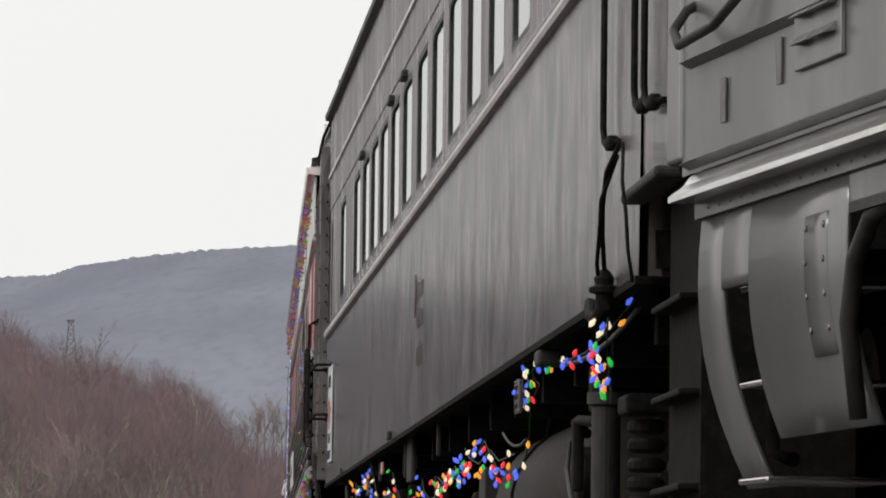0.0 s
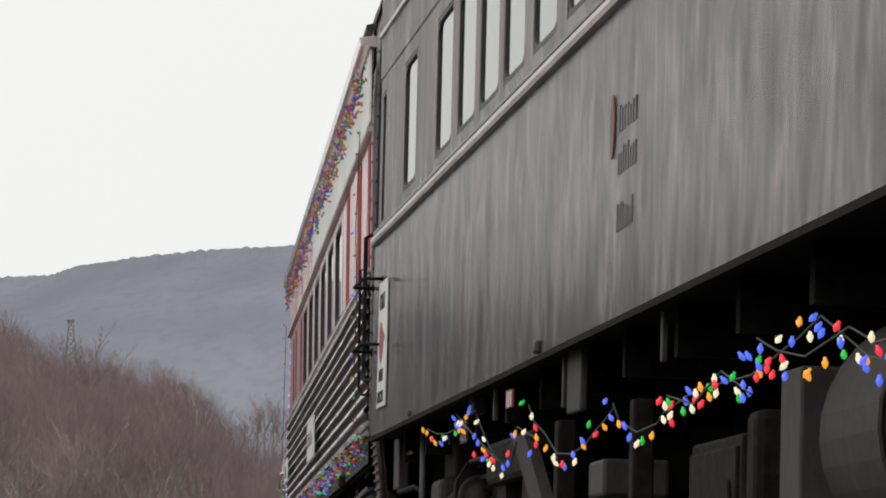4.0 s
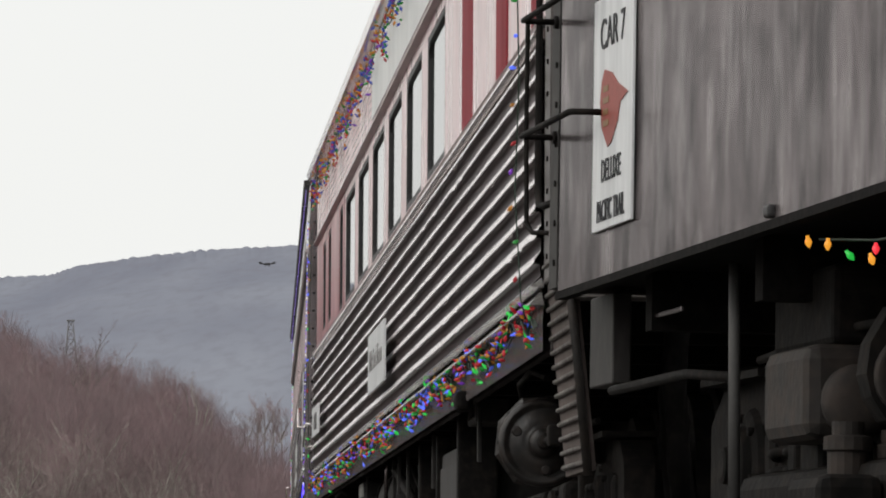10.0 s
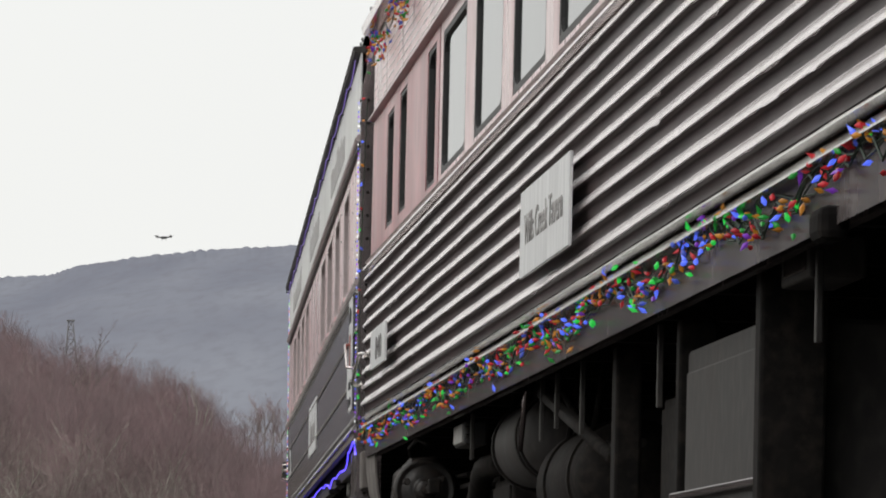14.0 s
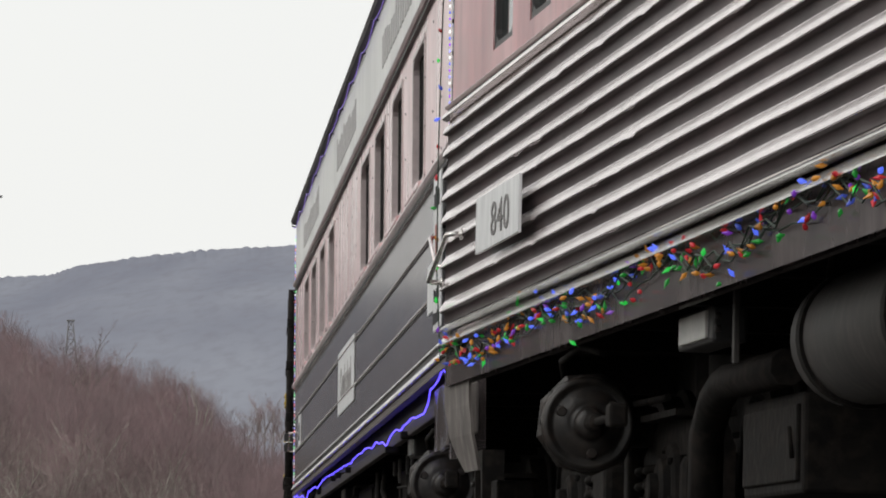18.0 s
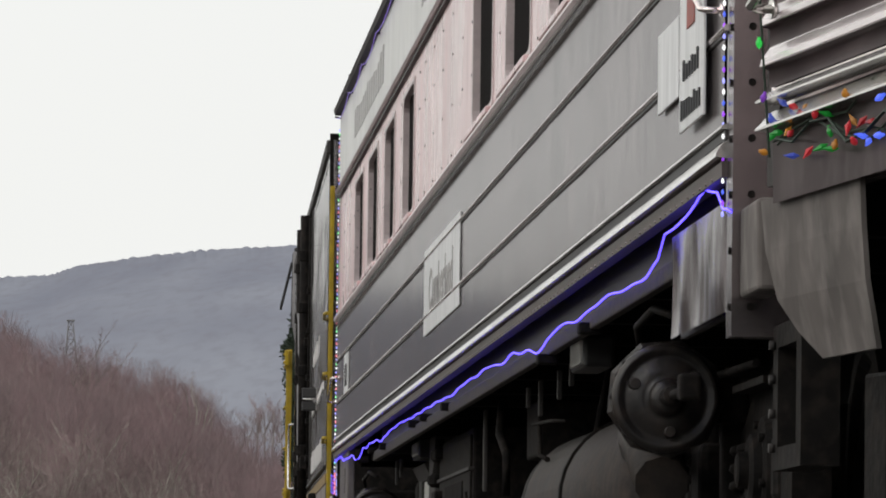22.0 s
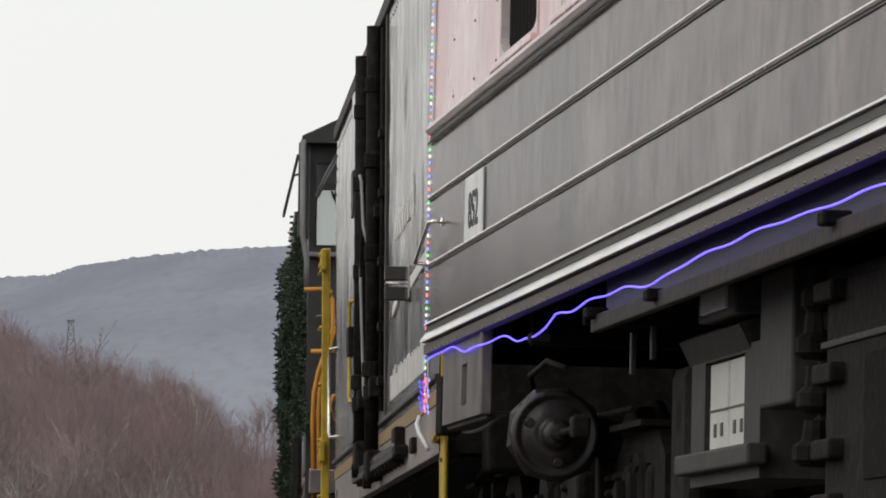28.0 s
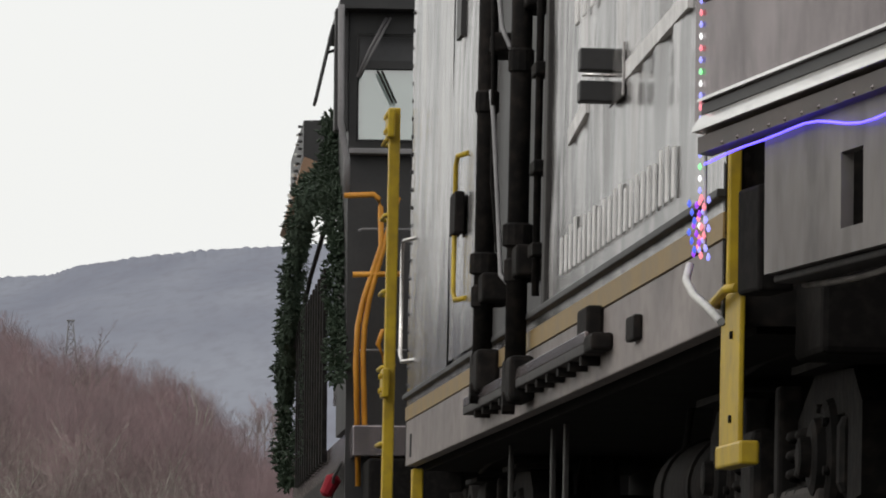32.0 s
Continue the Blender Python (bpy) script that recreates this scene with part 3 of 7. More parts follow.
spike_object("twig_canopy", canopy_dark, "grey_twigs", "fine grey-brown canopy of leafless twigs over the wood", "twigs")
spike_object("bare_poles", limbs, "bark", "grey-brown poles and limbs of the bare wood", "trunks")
n = 46000
az = az0 + (az1 - az0) * crown_rng.random(n)
dd = 772 - 260 * crown_rng.random(n) ** 1.2
base = []
for q, w in zip(az, dd):
    x, y = math.sin(q) * w, math.cos(q) * w
    z0 = ground_z(x, y)
    room = EYE + (ridge_height(q, wood_az, wood_z) - EYE) * w / WOOD_DIST * 0.8 - z0
    base.append((x, y, z0 + max(0.0, min(room, 8.0)) * crown_rng.random() ** 1.3))
base = np.array(base)
grow = np.stack([crown_rng.normal(0, 0.4, n), crown_rng.normal(0, 0.4, n), np.ones(n)], 1) * crown_rng.uniform(0.4, 1.5, (n, 1))
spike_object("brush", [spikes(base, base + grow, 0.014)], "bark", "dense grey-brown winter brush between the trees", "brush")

# ---- lattice tower on the hill ----
tower = tagged(new("lattice_tower"), "grey steel lattice tower rising behind the trees", "tower")
base = ray_point(126, 640, 775)
top_z = ray_point(126, 567, 775).z
foot_z = ground_z(base.x, base.y)
tower.location = (base.x, base.y, foot_z - 0.3)
hgt = top_z - foot_z + 0.3
M["galvanised"] = mat("weathered_galvanised_steel", (0.32, 0.31, 0.32), 0.7, 0.2)
corner = [(-1, -1), (1, -1), (1, 1), (-1, 1)]


def tower_w(z):
    return 0.3 + 0.085 * (hgt - z)


for cx, cy in corner:
    part("leg", tube(bmesh.new(), [(cx * tower_w(0), cy * tower_w(0), 0), (cx * tower_w(hgt), cy * tower_w(hgt), hgt)], 0.06, 4), M["galvanised"], tower)
n_lev = max(6, int(hgt / 1.3))
for q in range(n_lev):
    za, zb = hgt * q / n_lev, hgt * (q + 1) / n_lev
    wa, wb = tower_w(za), tower_w(zb)
    for k in range(4):
        (ax, ay), (bx, by) = corner[k], corner[(k + 1) % 4]
        part("brace", tube(tube(tube(bmesh.new(), [(ax * wa, ay * wa, za), (bx * wb, by * wb, zb)], 0.04, 4), [(bx * wa, by * wa, za), (ax * wb, ay * wb, zb)], 0.04, 4),
                           [(ax * wb, ay * wb, zb), (bx * wb, by * wb, zb)], 0.04, 4), M["galvanised"], tower)
part("platform", box(-0.55, 0.55, -0.55, 0.55, hgt - 0.12, hgt + 0.05), M["galvanised"], tower)

# ---- a small drone that crosses the sky ----
drone = tagged(new("drone"), "small dark quadcopter drone flying level", "drone")
part("body", box(-0.13, 0.13, -0.06, 0.06, -0.05, 0.05, 0.02), M["frame"], drone)
for sx in (-1, 1):
    for sy in (-1, 1):
        arm = part("arm", tube(bmesh.new(), [(sx * 0.1, sy * 0.04, 0), (sx * 0.30, sy * 0.2, 0.035)], 0.018, 6), M["frame"], drone)
        part("motor", disc(bmesh.new(), (sx * 0.30, sy * 0.2, 0.02), (0, 0, 1), 0.035, 0.06, 10), M["frame"], arm)
        part("rotor", box(sx * 0.30 - 0.1, sx * 0.30 + 0.1, sy * 0.2 - 0.012, sy * 0.2 + 0.012, 0.08, 0.088), M["frame"], arm)
for sx in (-1, 1):
    part("skid", tube(bmesh.new(), [(sx * 0.09, -0.08, -0.10), (sx * 0.09, 0.08, -0.10)], 0.01, 6), M["frame"], drone)
    part("skid_leg", tube(bmesh.new(), [(sx * 0.07, 0, -0.04), (sx * 0.09, 0, -0.10)], 0.01, 6), M["frame"], drone)
DRONE_AT = ((0, 900, 640), (5, 690, 545), (9.6, 490, 474), (10.5, 452, 463), (11, 430, 462), (12, 378, 448), (13, 343, 437), (14, 290, 421), (14.5, 254, 413), (16.5, 112, 385),
            (17, 74, 373), (17.5, 32, 362), (20, -180, 300), (32, -1200, 20))
# ---- the track ----
RAIL_TOP = -0.10
for name, y0, y1, z0, z1, mname, lab in (("rail", 0.715, 0.79, -0.27, RAIL_TOP, "rust", "rusty steel running rail on the ballast"),
                                         ("rail", -0.79, -0.715, -0.27, RAIL_TOP, "rust", "rusty steel running rail on the ballast"),
                                         ("ballast", -2.6, 2.6, -0.9, -0.27, "stone", "grey crushed stone ballast bed under the rails")):
    bm = bmesh.new()
    prev = None
    for s in range(-60, 150, 3):
        c, p = on_track(s), on_track(s + 0.5)
        d = (p - c).normalized()
        side = Vector((-d.y, d.x, 0)).normalized()
        wide = 0.7 if name == "ballast" else 0
        row = [bm.verts.new(c + side * yy + Vector((0, 0, zz))) for yy, zz in ((y0 - wide, z0), (y1 + wide, z0), (y1, z1), (y0, z1))]
        if prev:
            for j in range(4):
                bm.faces.new((prev[j], row[j], row[(j + 1) % 4], prev[(j + 1) % 4]))
        prev = row
    bmesh.ops.recalc_face_normals(bm, faces=bm.faces)
    tagged(part(name, bm, M[mname], None, lab), kind="structure", category=name)


# ---- parts that several vehicles share ----
def sheet(x0, x1, z0, z1, y, thick=0.03, cell=0.12, wave=0.003, scale=1.6, seed=0.0):
    """A long steel side sheet, slightly buckled between its frames."""
    bm = bmesh.new()
    nx, nz = max(2, int((x1 - x0) / cell)), max(2, int((z1 - z0) / cell))
    grid = []
    for i in range(nx + 1):
        x = x0 + (x1 - x0) * i / nx
        col = []
        for j in range(nz + 1):
            z = z0 + (z1 - z0) * j / nz
            edge = min(1, 4 * min(j, nz - j) / nz)
            k = noise.noise((x * scale, seed, z * scale * 0.35)) + 0.5 * noise.noise((x * scale * 2.7, seed + 5, z * scale * 0.7))
            col.append(bm.verts.new((x, y + wave * k * edge, z)))
        grid.append(col)
    for i in range(nx):
        for j in range(nz):
            bm.faces.new((grid[i + 1][j], grid[i][j], grid[i][j + 1], grid[i + 1][j + 1])).smooth = True
    slab(bm, x0, x1, y - thick - 0.03, y - 0.03, z0, z1)
    return bm


def rivet_row(root, x0, x1, step, y, z, r, mname):
    """Domed rivets, each a part, all on one mesh."""
    bm = bmesh.new()
    tip = bm.verts.new((0, r * 0.7, 0))
    ring = [bm.verts.new((r * math.cos(a), -0.002, r * math.sin(a))) for a in (0, 1.05, 2.1, 3.14, 4.19, 5.24)]
    for k in range(6):
        bm.faces.new((tip, ring[(k + 1) % 6], ring[k]))
    first = None
    for i in range(int((x1 - x0) / step)):
        x = x0 + (i + 0.5) * step
        if first is None:
            first = part("rivet", bm, M[mname], root)
            first.location = (x, y, z)
        else:
            same("rivet", first, x, y, z, root)


def window_kit(root, wide, high, first, glass=True, frame_w=0.028, deep=0.022, y=1.5, blind=False, mname="frame"):
    """Builds one window at x = first[0] (its near edge), z = first[1]; returns its meshes for the repeats."""
    bm = bmesh.new()
    for a in ((0, wide, 0, frame_w), (0, wide, high - frame_w, high), (0, frame_w, frame_w, high - frame_w), (wide - frame_w, wide, frame_w, high - frame_w)):
        slab(bm, a[0], a[1], y - deep - 0.02, y + 0.004, a[2], a[3], 0.004)
    for cx, cz, sx, sz in ((frame_w, frame_w, 1, 1), (wide - frame_w, frame_w, -1, 1), (frame_w, high - frame_w, 1, -1), (wide - frame_w, high - frame_w, -1, -1)):
        r = min(0.16, wide * 0.2)
        arc = [(cx, cz)] + [(cx + sx * r * (1 - math.sin(a)), cz + sz * 0.45 * r * (1 - math.cos(a))) for a in (0, 0.4, 0.8, 1.2, math.pi / 2)]
        lo, hi = [bm.verts.new((px, y - deep - 0.02, pz)) for px, pz in arc], [bm.verts.new((px, y + 0.001, pz)) for px, pz in arc]
        caps = [bm.faces.new(hi), bm.faces.new(lo[::-1])]
        sides = [bm.faces.new((lo[q], lo[(q + 1) % 6], hi[(q + 1) % 6], hi[q])) for q in range(6)]
        bmesh.ops.recalc_face_normals(bm, faces=caps + sides)
    fr = part("window", bm, M[mname], root, "dark-framed coach window" if mname == "frame" else "curtained window in a pale frame")
    fr.location = (first[0], 0, first[1])
    # without glass the pane is a dark sheet coloured as the shade inside
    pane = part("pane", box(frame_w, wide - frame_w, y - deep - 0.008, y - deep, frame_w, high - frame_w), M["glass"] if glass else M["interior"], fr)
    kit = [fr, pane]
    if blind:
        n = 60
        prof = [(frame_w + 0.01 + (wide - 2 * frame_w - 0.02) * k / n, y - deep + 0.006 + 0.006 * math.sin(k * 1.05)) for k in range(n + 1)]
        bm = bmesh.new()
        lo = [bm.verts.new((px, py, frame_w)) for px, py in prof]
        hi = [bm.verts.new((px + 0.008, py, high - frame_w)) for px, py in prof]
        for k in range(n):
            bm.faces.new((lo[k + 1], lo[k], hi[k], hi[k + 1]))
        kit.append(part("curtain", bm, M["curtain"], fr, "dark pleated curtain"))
    return kit


def window_copy(root, kit, x, z):
    fr = same("window", kit[0], x, 0, z, root, "dark-framed coach window")
    for o in kit[1:]:
        same(o.name.split(".")[0], o, 0, 0, 0, fr)
    return fr


def roof_profile(w, eave, top, shoulder=0.55):
    return [(w, eave), (w - 0.02, eave + 0.1), (w - 0.1, eave + 0.28), (w - 0.3, eave + 0.28 + (top - eave - 0.28) * 0.5), (w * shoulder, top - 0.07), (w * 0.25, top - 0.01), (0, top),
            (-w * 0.25, top - 0.01), (-w * shoulder, top - 0.07), (-(w - 0.3), eave + 0.28 + (top - eave - 0.28) * 0.5), (-(w - 0.1), eave + 0.28), (-w, eave)]


def grab_iron(root, x0, z0, x1, z1, y=1.52, out=0.09, r=0.013, mname="iron", label=""):
    """A bent round bar between two feet on the side."""
    d = Vector((x1 - x0, 0, z1 - z0)).normalized() * 0.04
    bm = tube(bmesh.new(), [(x0, y - 0.01, z0), (x0, y + out * 0.7, z0), (x0 + d.x * 0.4, y + out, z0 + d.z * 0.4), (x1 - d.x * 0.4, y + out, z1 - d.z * 0.4),
                            (x1, y + out * 0.7, z1), (x1, y - 0.01, z1)], r, 8)
    for x, z in ((x0, z0), (x1, z1)):
        disc(bm, (x, y - 0.004, z), (0, 1, 0), r * 2.1, 0.012, 10)
    return part("grab_iron", bm, M[mname], root, label)


TRUCK = {}


def truck(root, u, drum=None, size=0.76):
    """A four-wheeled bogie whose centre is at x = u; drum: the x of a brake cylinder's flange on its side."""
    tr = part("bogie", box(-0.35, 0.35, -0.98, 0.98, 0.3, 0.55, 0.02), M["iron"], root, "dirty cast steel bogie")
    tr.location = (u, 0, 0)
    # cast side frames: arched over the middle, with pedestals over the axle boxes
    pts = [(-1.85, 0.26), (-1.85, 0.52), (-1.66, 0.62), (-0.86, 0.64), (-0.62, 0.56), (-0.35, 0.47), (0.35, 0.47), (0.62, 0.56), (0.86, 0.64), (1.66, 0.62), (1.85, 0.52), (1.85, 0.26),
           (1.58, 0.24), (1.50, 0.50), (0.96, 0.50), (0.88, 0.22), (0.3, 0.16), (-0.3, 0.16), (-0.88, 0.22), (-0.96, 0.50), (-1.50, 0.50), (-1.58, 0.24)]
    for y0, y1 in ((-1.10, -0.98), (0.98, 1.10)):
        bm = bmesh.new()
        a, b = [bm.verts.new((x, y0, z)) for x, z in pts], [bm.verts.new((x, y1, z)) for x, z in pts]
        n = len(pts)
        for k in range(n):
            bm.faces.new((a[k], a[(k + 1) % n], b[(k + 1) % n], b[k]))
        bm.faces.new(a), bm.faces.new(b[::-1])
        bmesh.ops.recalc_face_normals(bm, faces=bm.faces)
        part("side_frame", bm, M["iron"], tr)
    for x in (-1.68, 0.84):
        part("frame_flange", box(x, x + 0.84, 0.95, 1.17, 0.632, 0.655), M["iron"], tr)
    if "wheel" not in TRUCK:
        bm = bmesh.new()
        lathe(bm, (0, 0.67, 0), (0, 1, 0), [(0, 0.42), (0.0, 0.49), (0.03, 0.49), (0.045, 0.462), (0.13, 0.455), (0.13, 0.39), (0.1, 0.36), (0.08, 0.2), (0.13, 0.15), (0.15, 0.09), (0.15, 0.001)], 32)
        TRUCK["wheel"] = part("wheel", bm, M["iron"], tr)
        bm = bmesh.new()
        lathe(bm, (0, 0.98, 0), (0, 1, 0), [(0, 0.175), (0.12, 0.175), (0.14, 0.165), (0.15, 0.145), (0.15, 0.12), (0.175, 0.112), (0.185, 0.09), (0.185, 0.06), (0.215, 0.055), (0.22, 0.04), (0.22, 0.001)], 28)
        for k in range(6):
            an = k * math.pi / 3 + 0.3
            disc(bm, (0.145 * math.cos(an), 1.12, 0.145 * math.sin(an)), (0, 1, 0), 0.015, 0.022, 6)
        slab(bm, -0.25, 0.25, 0.94, 1.09, -0.14, 0.15, 0.05)
        slab(bm, -0.36, -0.22, 0.97, 1.12, -0.12, 0.12, 0.04)
        TRUCK["axle_box"] = part("axle_box", bm, M["iron"], tr)
        bm = bmesh.new()
        pts = [(0.075 * math.cos(k * 0.52), 1.06 + 0.075 * math.sin(k * 0.52), 0.0 + k * 0.34 / 72) for k in range(73)]
        tube(bm, pts, 0.016, 6)
        TRUCK["spring"] = part("spring", bm, M["iron"], tr)
        # brake cylinder: a nine-sided cast head with ribs, a barrel behind it, and a push rod before it
        bm = bmesh.new()
        lathe(bm, (0.06, 0, 0), (1, 0, 0), [(0, 0.02), (0.0, 0.17), (0.26, 0.165), (0.32, 0.13), (0.34, 0.02)], 20)
        TRUCK["brake_cylinder"] = part("brake_cylinder", bm, M["iron"], tr)
        bm = bmesh.new()
        lathe(bm, (0.03, 0, 0), (-1, 0, 0), [(-0.02, 0.02), (-0.02, 0.25), (0.02, 0.255), (0.035, 0.235)], 9)
        TRUCK["flange"] = part("flange", bm, M["cast"], tr)
        TRUCK["boss"] = part("boss", disc(bmesh.new(), (-0.02, 0.145, 0), (-1, 0, 0), 0.034, 0.045, 10, 0.022), M["cast"], tr)
        bm = bmesh.new()
        lathe(bm, (0.0, 0, 0), (-1, 0, 0), [(0.0, 0.232), (0.025, 0.23), (0.045, 0.217), (0.048, 0.2), (0.03, 0.185), (0.035, 0.165), (0.055, 0.13), (0.062, 0.1), (0.058, 0.085), (0.09, 0.075), (0.125, 0.068), (0.135, 0.05), (0.135, 0.005)], 28)
        TRUCK["cylinder_head"] = part("cylinder_head", bm, M["cast"], tr, "dark cast domed cylinder head on a nine-sided flange", True)
        bm = bmesh.new()
        lathe(bm, (-0.04, 0, 0), (-1, 0, 0), [(0.1, 0.04), (0.3, 0.04), (0.31, 0.02), (0.95, 0.02), (0.96, 0.01)], 12)
        TRUCK["push_rod"] = part("push_rod", bm, M["iron"], tr)
        TRUCK["clevis"] = part("clevis", slab(bmesh.new(), -1.05, -0.92, -0.045, 0.045, -0.05, 0.06, 0.015), M["iron"], tr)
        TRUCK["bolt"] = part("bolt", disc(bmesh.new(), (0, 0, 0), (-1, 0, 0), 0.009, 0.018, 6), M["grime"], tr)
        for o in TRUCK.values():
            o.location = (0, 0, -50)
    for x in (-1.22, 1.22):
        same("wheel", TRUCK["wheel"], x, 0, 0.36, tr)
        w2 = same("wheel", TRUCK["wheel"], x, 0, 0.36, tr)
        w2.rotation_euler = (0, 0, math.pi)
        same("axle_box", TRUCK["axle_box"], x, 0, 0.38, tr)
    for x in (-0.78, -0.58, 0.58, 0.78):
        same("spring", TRUCK["spring"], x, 0, 0.16, tr)
    if drum is not None:
        x = drum - u
        for piece in ("brake_cylinder", "flange", "cylinder_head", "push_rod", "clevis"):
            same(piece, TRUCK[piece], x, 1.36, 0.625, tr, "dark cast domed cylinder head on a nine-sided flange" if piece == "cylinder_head" else "").scale = (size, size, size)
        for k in range(9):
            an = k * 2 * math.pi / 9
            same("bolt", TRUCK["bolt"], x + 0.012, 1.36 + 0.228 * size * math.cos(an), 0.625 + 0.228 * size * math.sin(an), tr)
        for k in range(3):
            boss = same("boss", TRUCK["boss"], x, 1.36, 0.625, tr)
            boss.rotation_euler, boss.scale = (k * 2.1 + 0.4, 0, 0), (size, size, size)
        part("cylinder_bracket", box(x + 0.08, x + 0.30, 1.08, 1.30, 0.55, 0.70, 0.02), M["iron"], tr)
        part("brake_pipe", tube(bmesh.new(), [(x + 0.2, 1.42, 0.78), (x + 0.15, 1.44, 0.86), (x - 0.2, 1.42, 0.9), (x - 0.5, 1.38, 0.86)], 0.013, 7), M["iron"], tr)
    part("equaliser", box(-1.3, 1.3, 1.11, 1.15, 0.20, 0.30, 0.02), M["rust"], tr)
    part("swing_hanger", box(-0.14, 0.14, 1.08, 1.2, 0.12, 0.5, 0.03), M["iron"], tr)
    for x in (-0.42, 0.42):
        part("brake_hanger", box(x - 0.05, x + 0.05, 1.08, 1.16, 0.1, 0.62, 0.015), M["iron"], tr)
    part("brake_beam", tube(tube(bmesh.new(), [(-1.7, 0.5, 0.42), (1.7, 0.5, 0.42)], 0.03, 8), [(-1.5, 1.17, 0.70), (-0.2, 1.17, 0.71), (0.9, 1.15, 0.68)], 0.014, 6), M["iron"], tr)
    return tr


BULB_MESH = {}


def bulb_mesh(colour, size):
    key = (colour, size)
    if key not in BULB_MESH:
        bm = bmesh.new()
        lathe(bm, (0, 0, 0), (0, 0, -1), [(-0.35 * size, 0.2 * size), (0, 0.24 * size), (0.12 * size, 0.36 * size), (0.4 * size, 0.42 * size), (0.8 * size, 0.26 * size), (1.05 * size, 0.04 * size)], 7)
        me = bpy.data.meshes.new("bulb")
        bm.to_mesh(me)
        bm.free()
        me.materials.append(BULBS[colour])
        me.polygons.foreach_set("use_smooth", [True] * len(me.polygons))
        BULB_MESH[key] = me
    return BULB_MESH[key]


def along(pts, step):
    """Points every step metres along a bent line."""
    pts = [Vector(p) for p in pts]
    out, left = [], 0.0
    for a, b in zip(pts, pts[1:]):
        n = (b - a).length
        d = left
        while d < n:
            out.append(a.lerp(b, d / n))
            d += step
        left = d - n
    return out


def light_string(root, name, pts, step, colours, size, rng, jitter=0.02, wire=0.005, label="", tilt=0.5):
    """A wire with coloured bulbs, each a part of the string."""
    bm = tube(bmesh.new(), pts, wire, 5)
    st = part(name, bm, M["wire"], root, label)
    for k, p in enumerate(along(pts, step)):
        o = new("bulb", bulb_mesh(rng.choice(colours), size))
        o.parent = st
        o.location = p + Vector((rng.uniform(-jitter, jitter), rng.uniform(0, jitter), rng.uniform(-jitter, jitter * 0.6) - size * 0.3))
        o.rotation_euler = (rng.uniform(-tilt, tilt), rng.uniform(-tilt, tilt) * 1.6, rng.uniform(0, 6.3))
    return st


def sagged(a, b, sag, n=8):
    a, b = Vector(a), Vector(b)
    return [a.lerp(b, k / n) + Vector((0, 0, -sag * 4 * (k / n) * (1 - k / n))) for k in range(n + 1)]


def lettering(root, text, x, z, y, height, mname="ink", squeeze=1.0, spacing=1.0, align="CENTER", bold=0.0):
    cu = bpy.data.curves.new("lettering", "FONT")
    cu.body, cu.size, cu.extrude, cu.align_x, cu.space_character = text, height * 1.4, 0.0015, align, spacing
    cu.offset = bold
    cu.materials.append(M[mname])
    ob = new("lettering", cu)
    ob.parent = root
    ob.location = (x, y, z)
    ob.rotation_euler = (math.pi / 2, 0, math.pi)
    ob.scale = (squeeze, 1, 1)
    return ob


def bars(root, x0, x1, z0, z1, y, n, mname="ink", rng=None, name="lettering"):
    """Writing that cannot be read: plain upright bars."""
    w = (x1 - x0) / n
    for k in range(n):
        a = x0 + k * w + w * 0.25
        hi = z1 - (rng.uniform(0, 0.35) * (z1 - z0) if rng else 0)
        part("letter_bar", box(a, a + w * 0.42, y - 0.002, y + 0.003, z0, hi), M[mname], root)
# ---- coach shells ----
def arch_frame(root, x, w, sill, eave, top, thick=0.16, deep=0.14, mname="grime", label="riveted steel end frame round the gangway"):
    """A riveted frame with a rounded head at the body's end."""
    head = []
    for k in range(25):
        a = math.pi * k / 24
        cy, cz = math.cos(a), math.sin(a)
        head.append((w * math.copysign(abs(cy) ** 0.77, cy), eave + (top - eave) * cz ** 0.77))
    outer = [(w, sill)] + head + [(-w, sill)]
    bm = bmesh.new()
    k = 1 - thick / w
    rows = []
    for xx in (x - deep / 2, x + deep / 2):
        rows.append(([bm.verts.new((xx, y, z)) for y, z in outer], [bm.verts.new((xx, y * k, z - (thick if z > eave + 0.2 else 0))) for y, z in outer]))
    n = len(outer)
    for j in range(n - 1):
        (o0, i0), (o1, i1) = rows
        bm.faces.new((o0[j], o1[j], o1[j + 1], o0[j + 1]))
        bm.faces.new((i1[j], i0[j], i0[j + 1], i1[j + 1]))
        bm.faces.new((o0[j + 1], i0[j + 1], i0[j], o0[j]))
        bm.faces.new((o1[j], i1[j], i1[j + 1], o1[j + 1]))
    for j in (0, n - 1):
        bm.faces.new((rows[0][0][j], rows[0][1][j], rows[1][1][j], rows[1][0][j]))
    bmesh.ops.recalc_face_normals(bm, faces=bm.faces)
    fr = part("end_frame", bm, M[mname], root, label)
    first = second = None
    for j in range(18):
        z = sill + 0.08 + j * (eave - sill) / 17
        if first is None:
            first = part("rivet", disc(bmesh.new(), (0, 0, 0), (0, 1, 0), 0.011, 0.008, 6), M["iron"], fr)
            first.location = (x - 0.03, w - 0.002, z)
            second = part("rivet", disc(bmesh.new(), (0, 0, 0), (1, 0, 0), 0.011, 0.008, 6), M["iron"], fr)
            second.location = (x - deep / 2 - 0.006, w - 0.05, z)
        else:
            same("rivet", first, x - 0.03, w - 0.002, z, fr)
            same("rivet", second, x - deep / 2 - 0.006, w - 0.05, z, fr)
    return fr


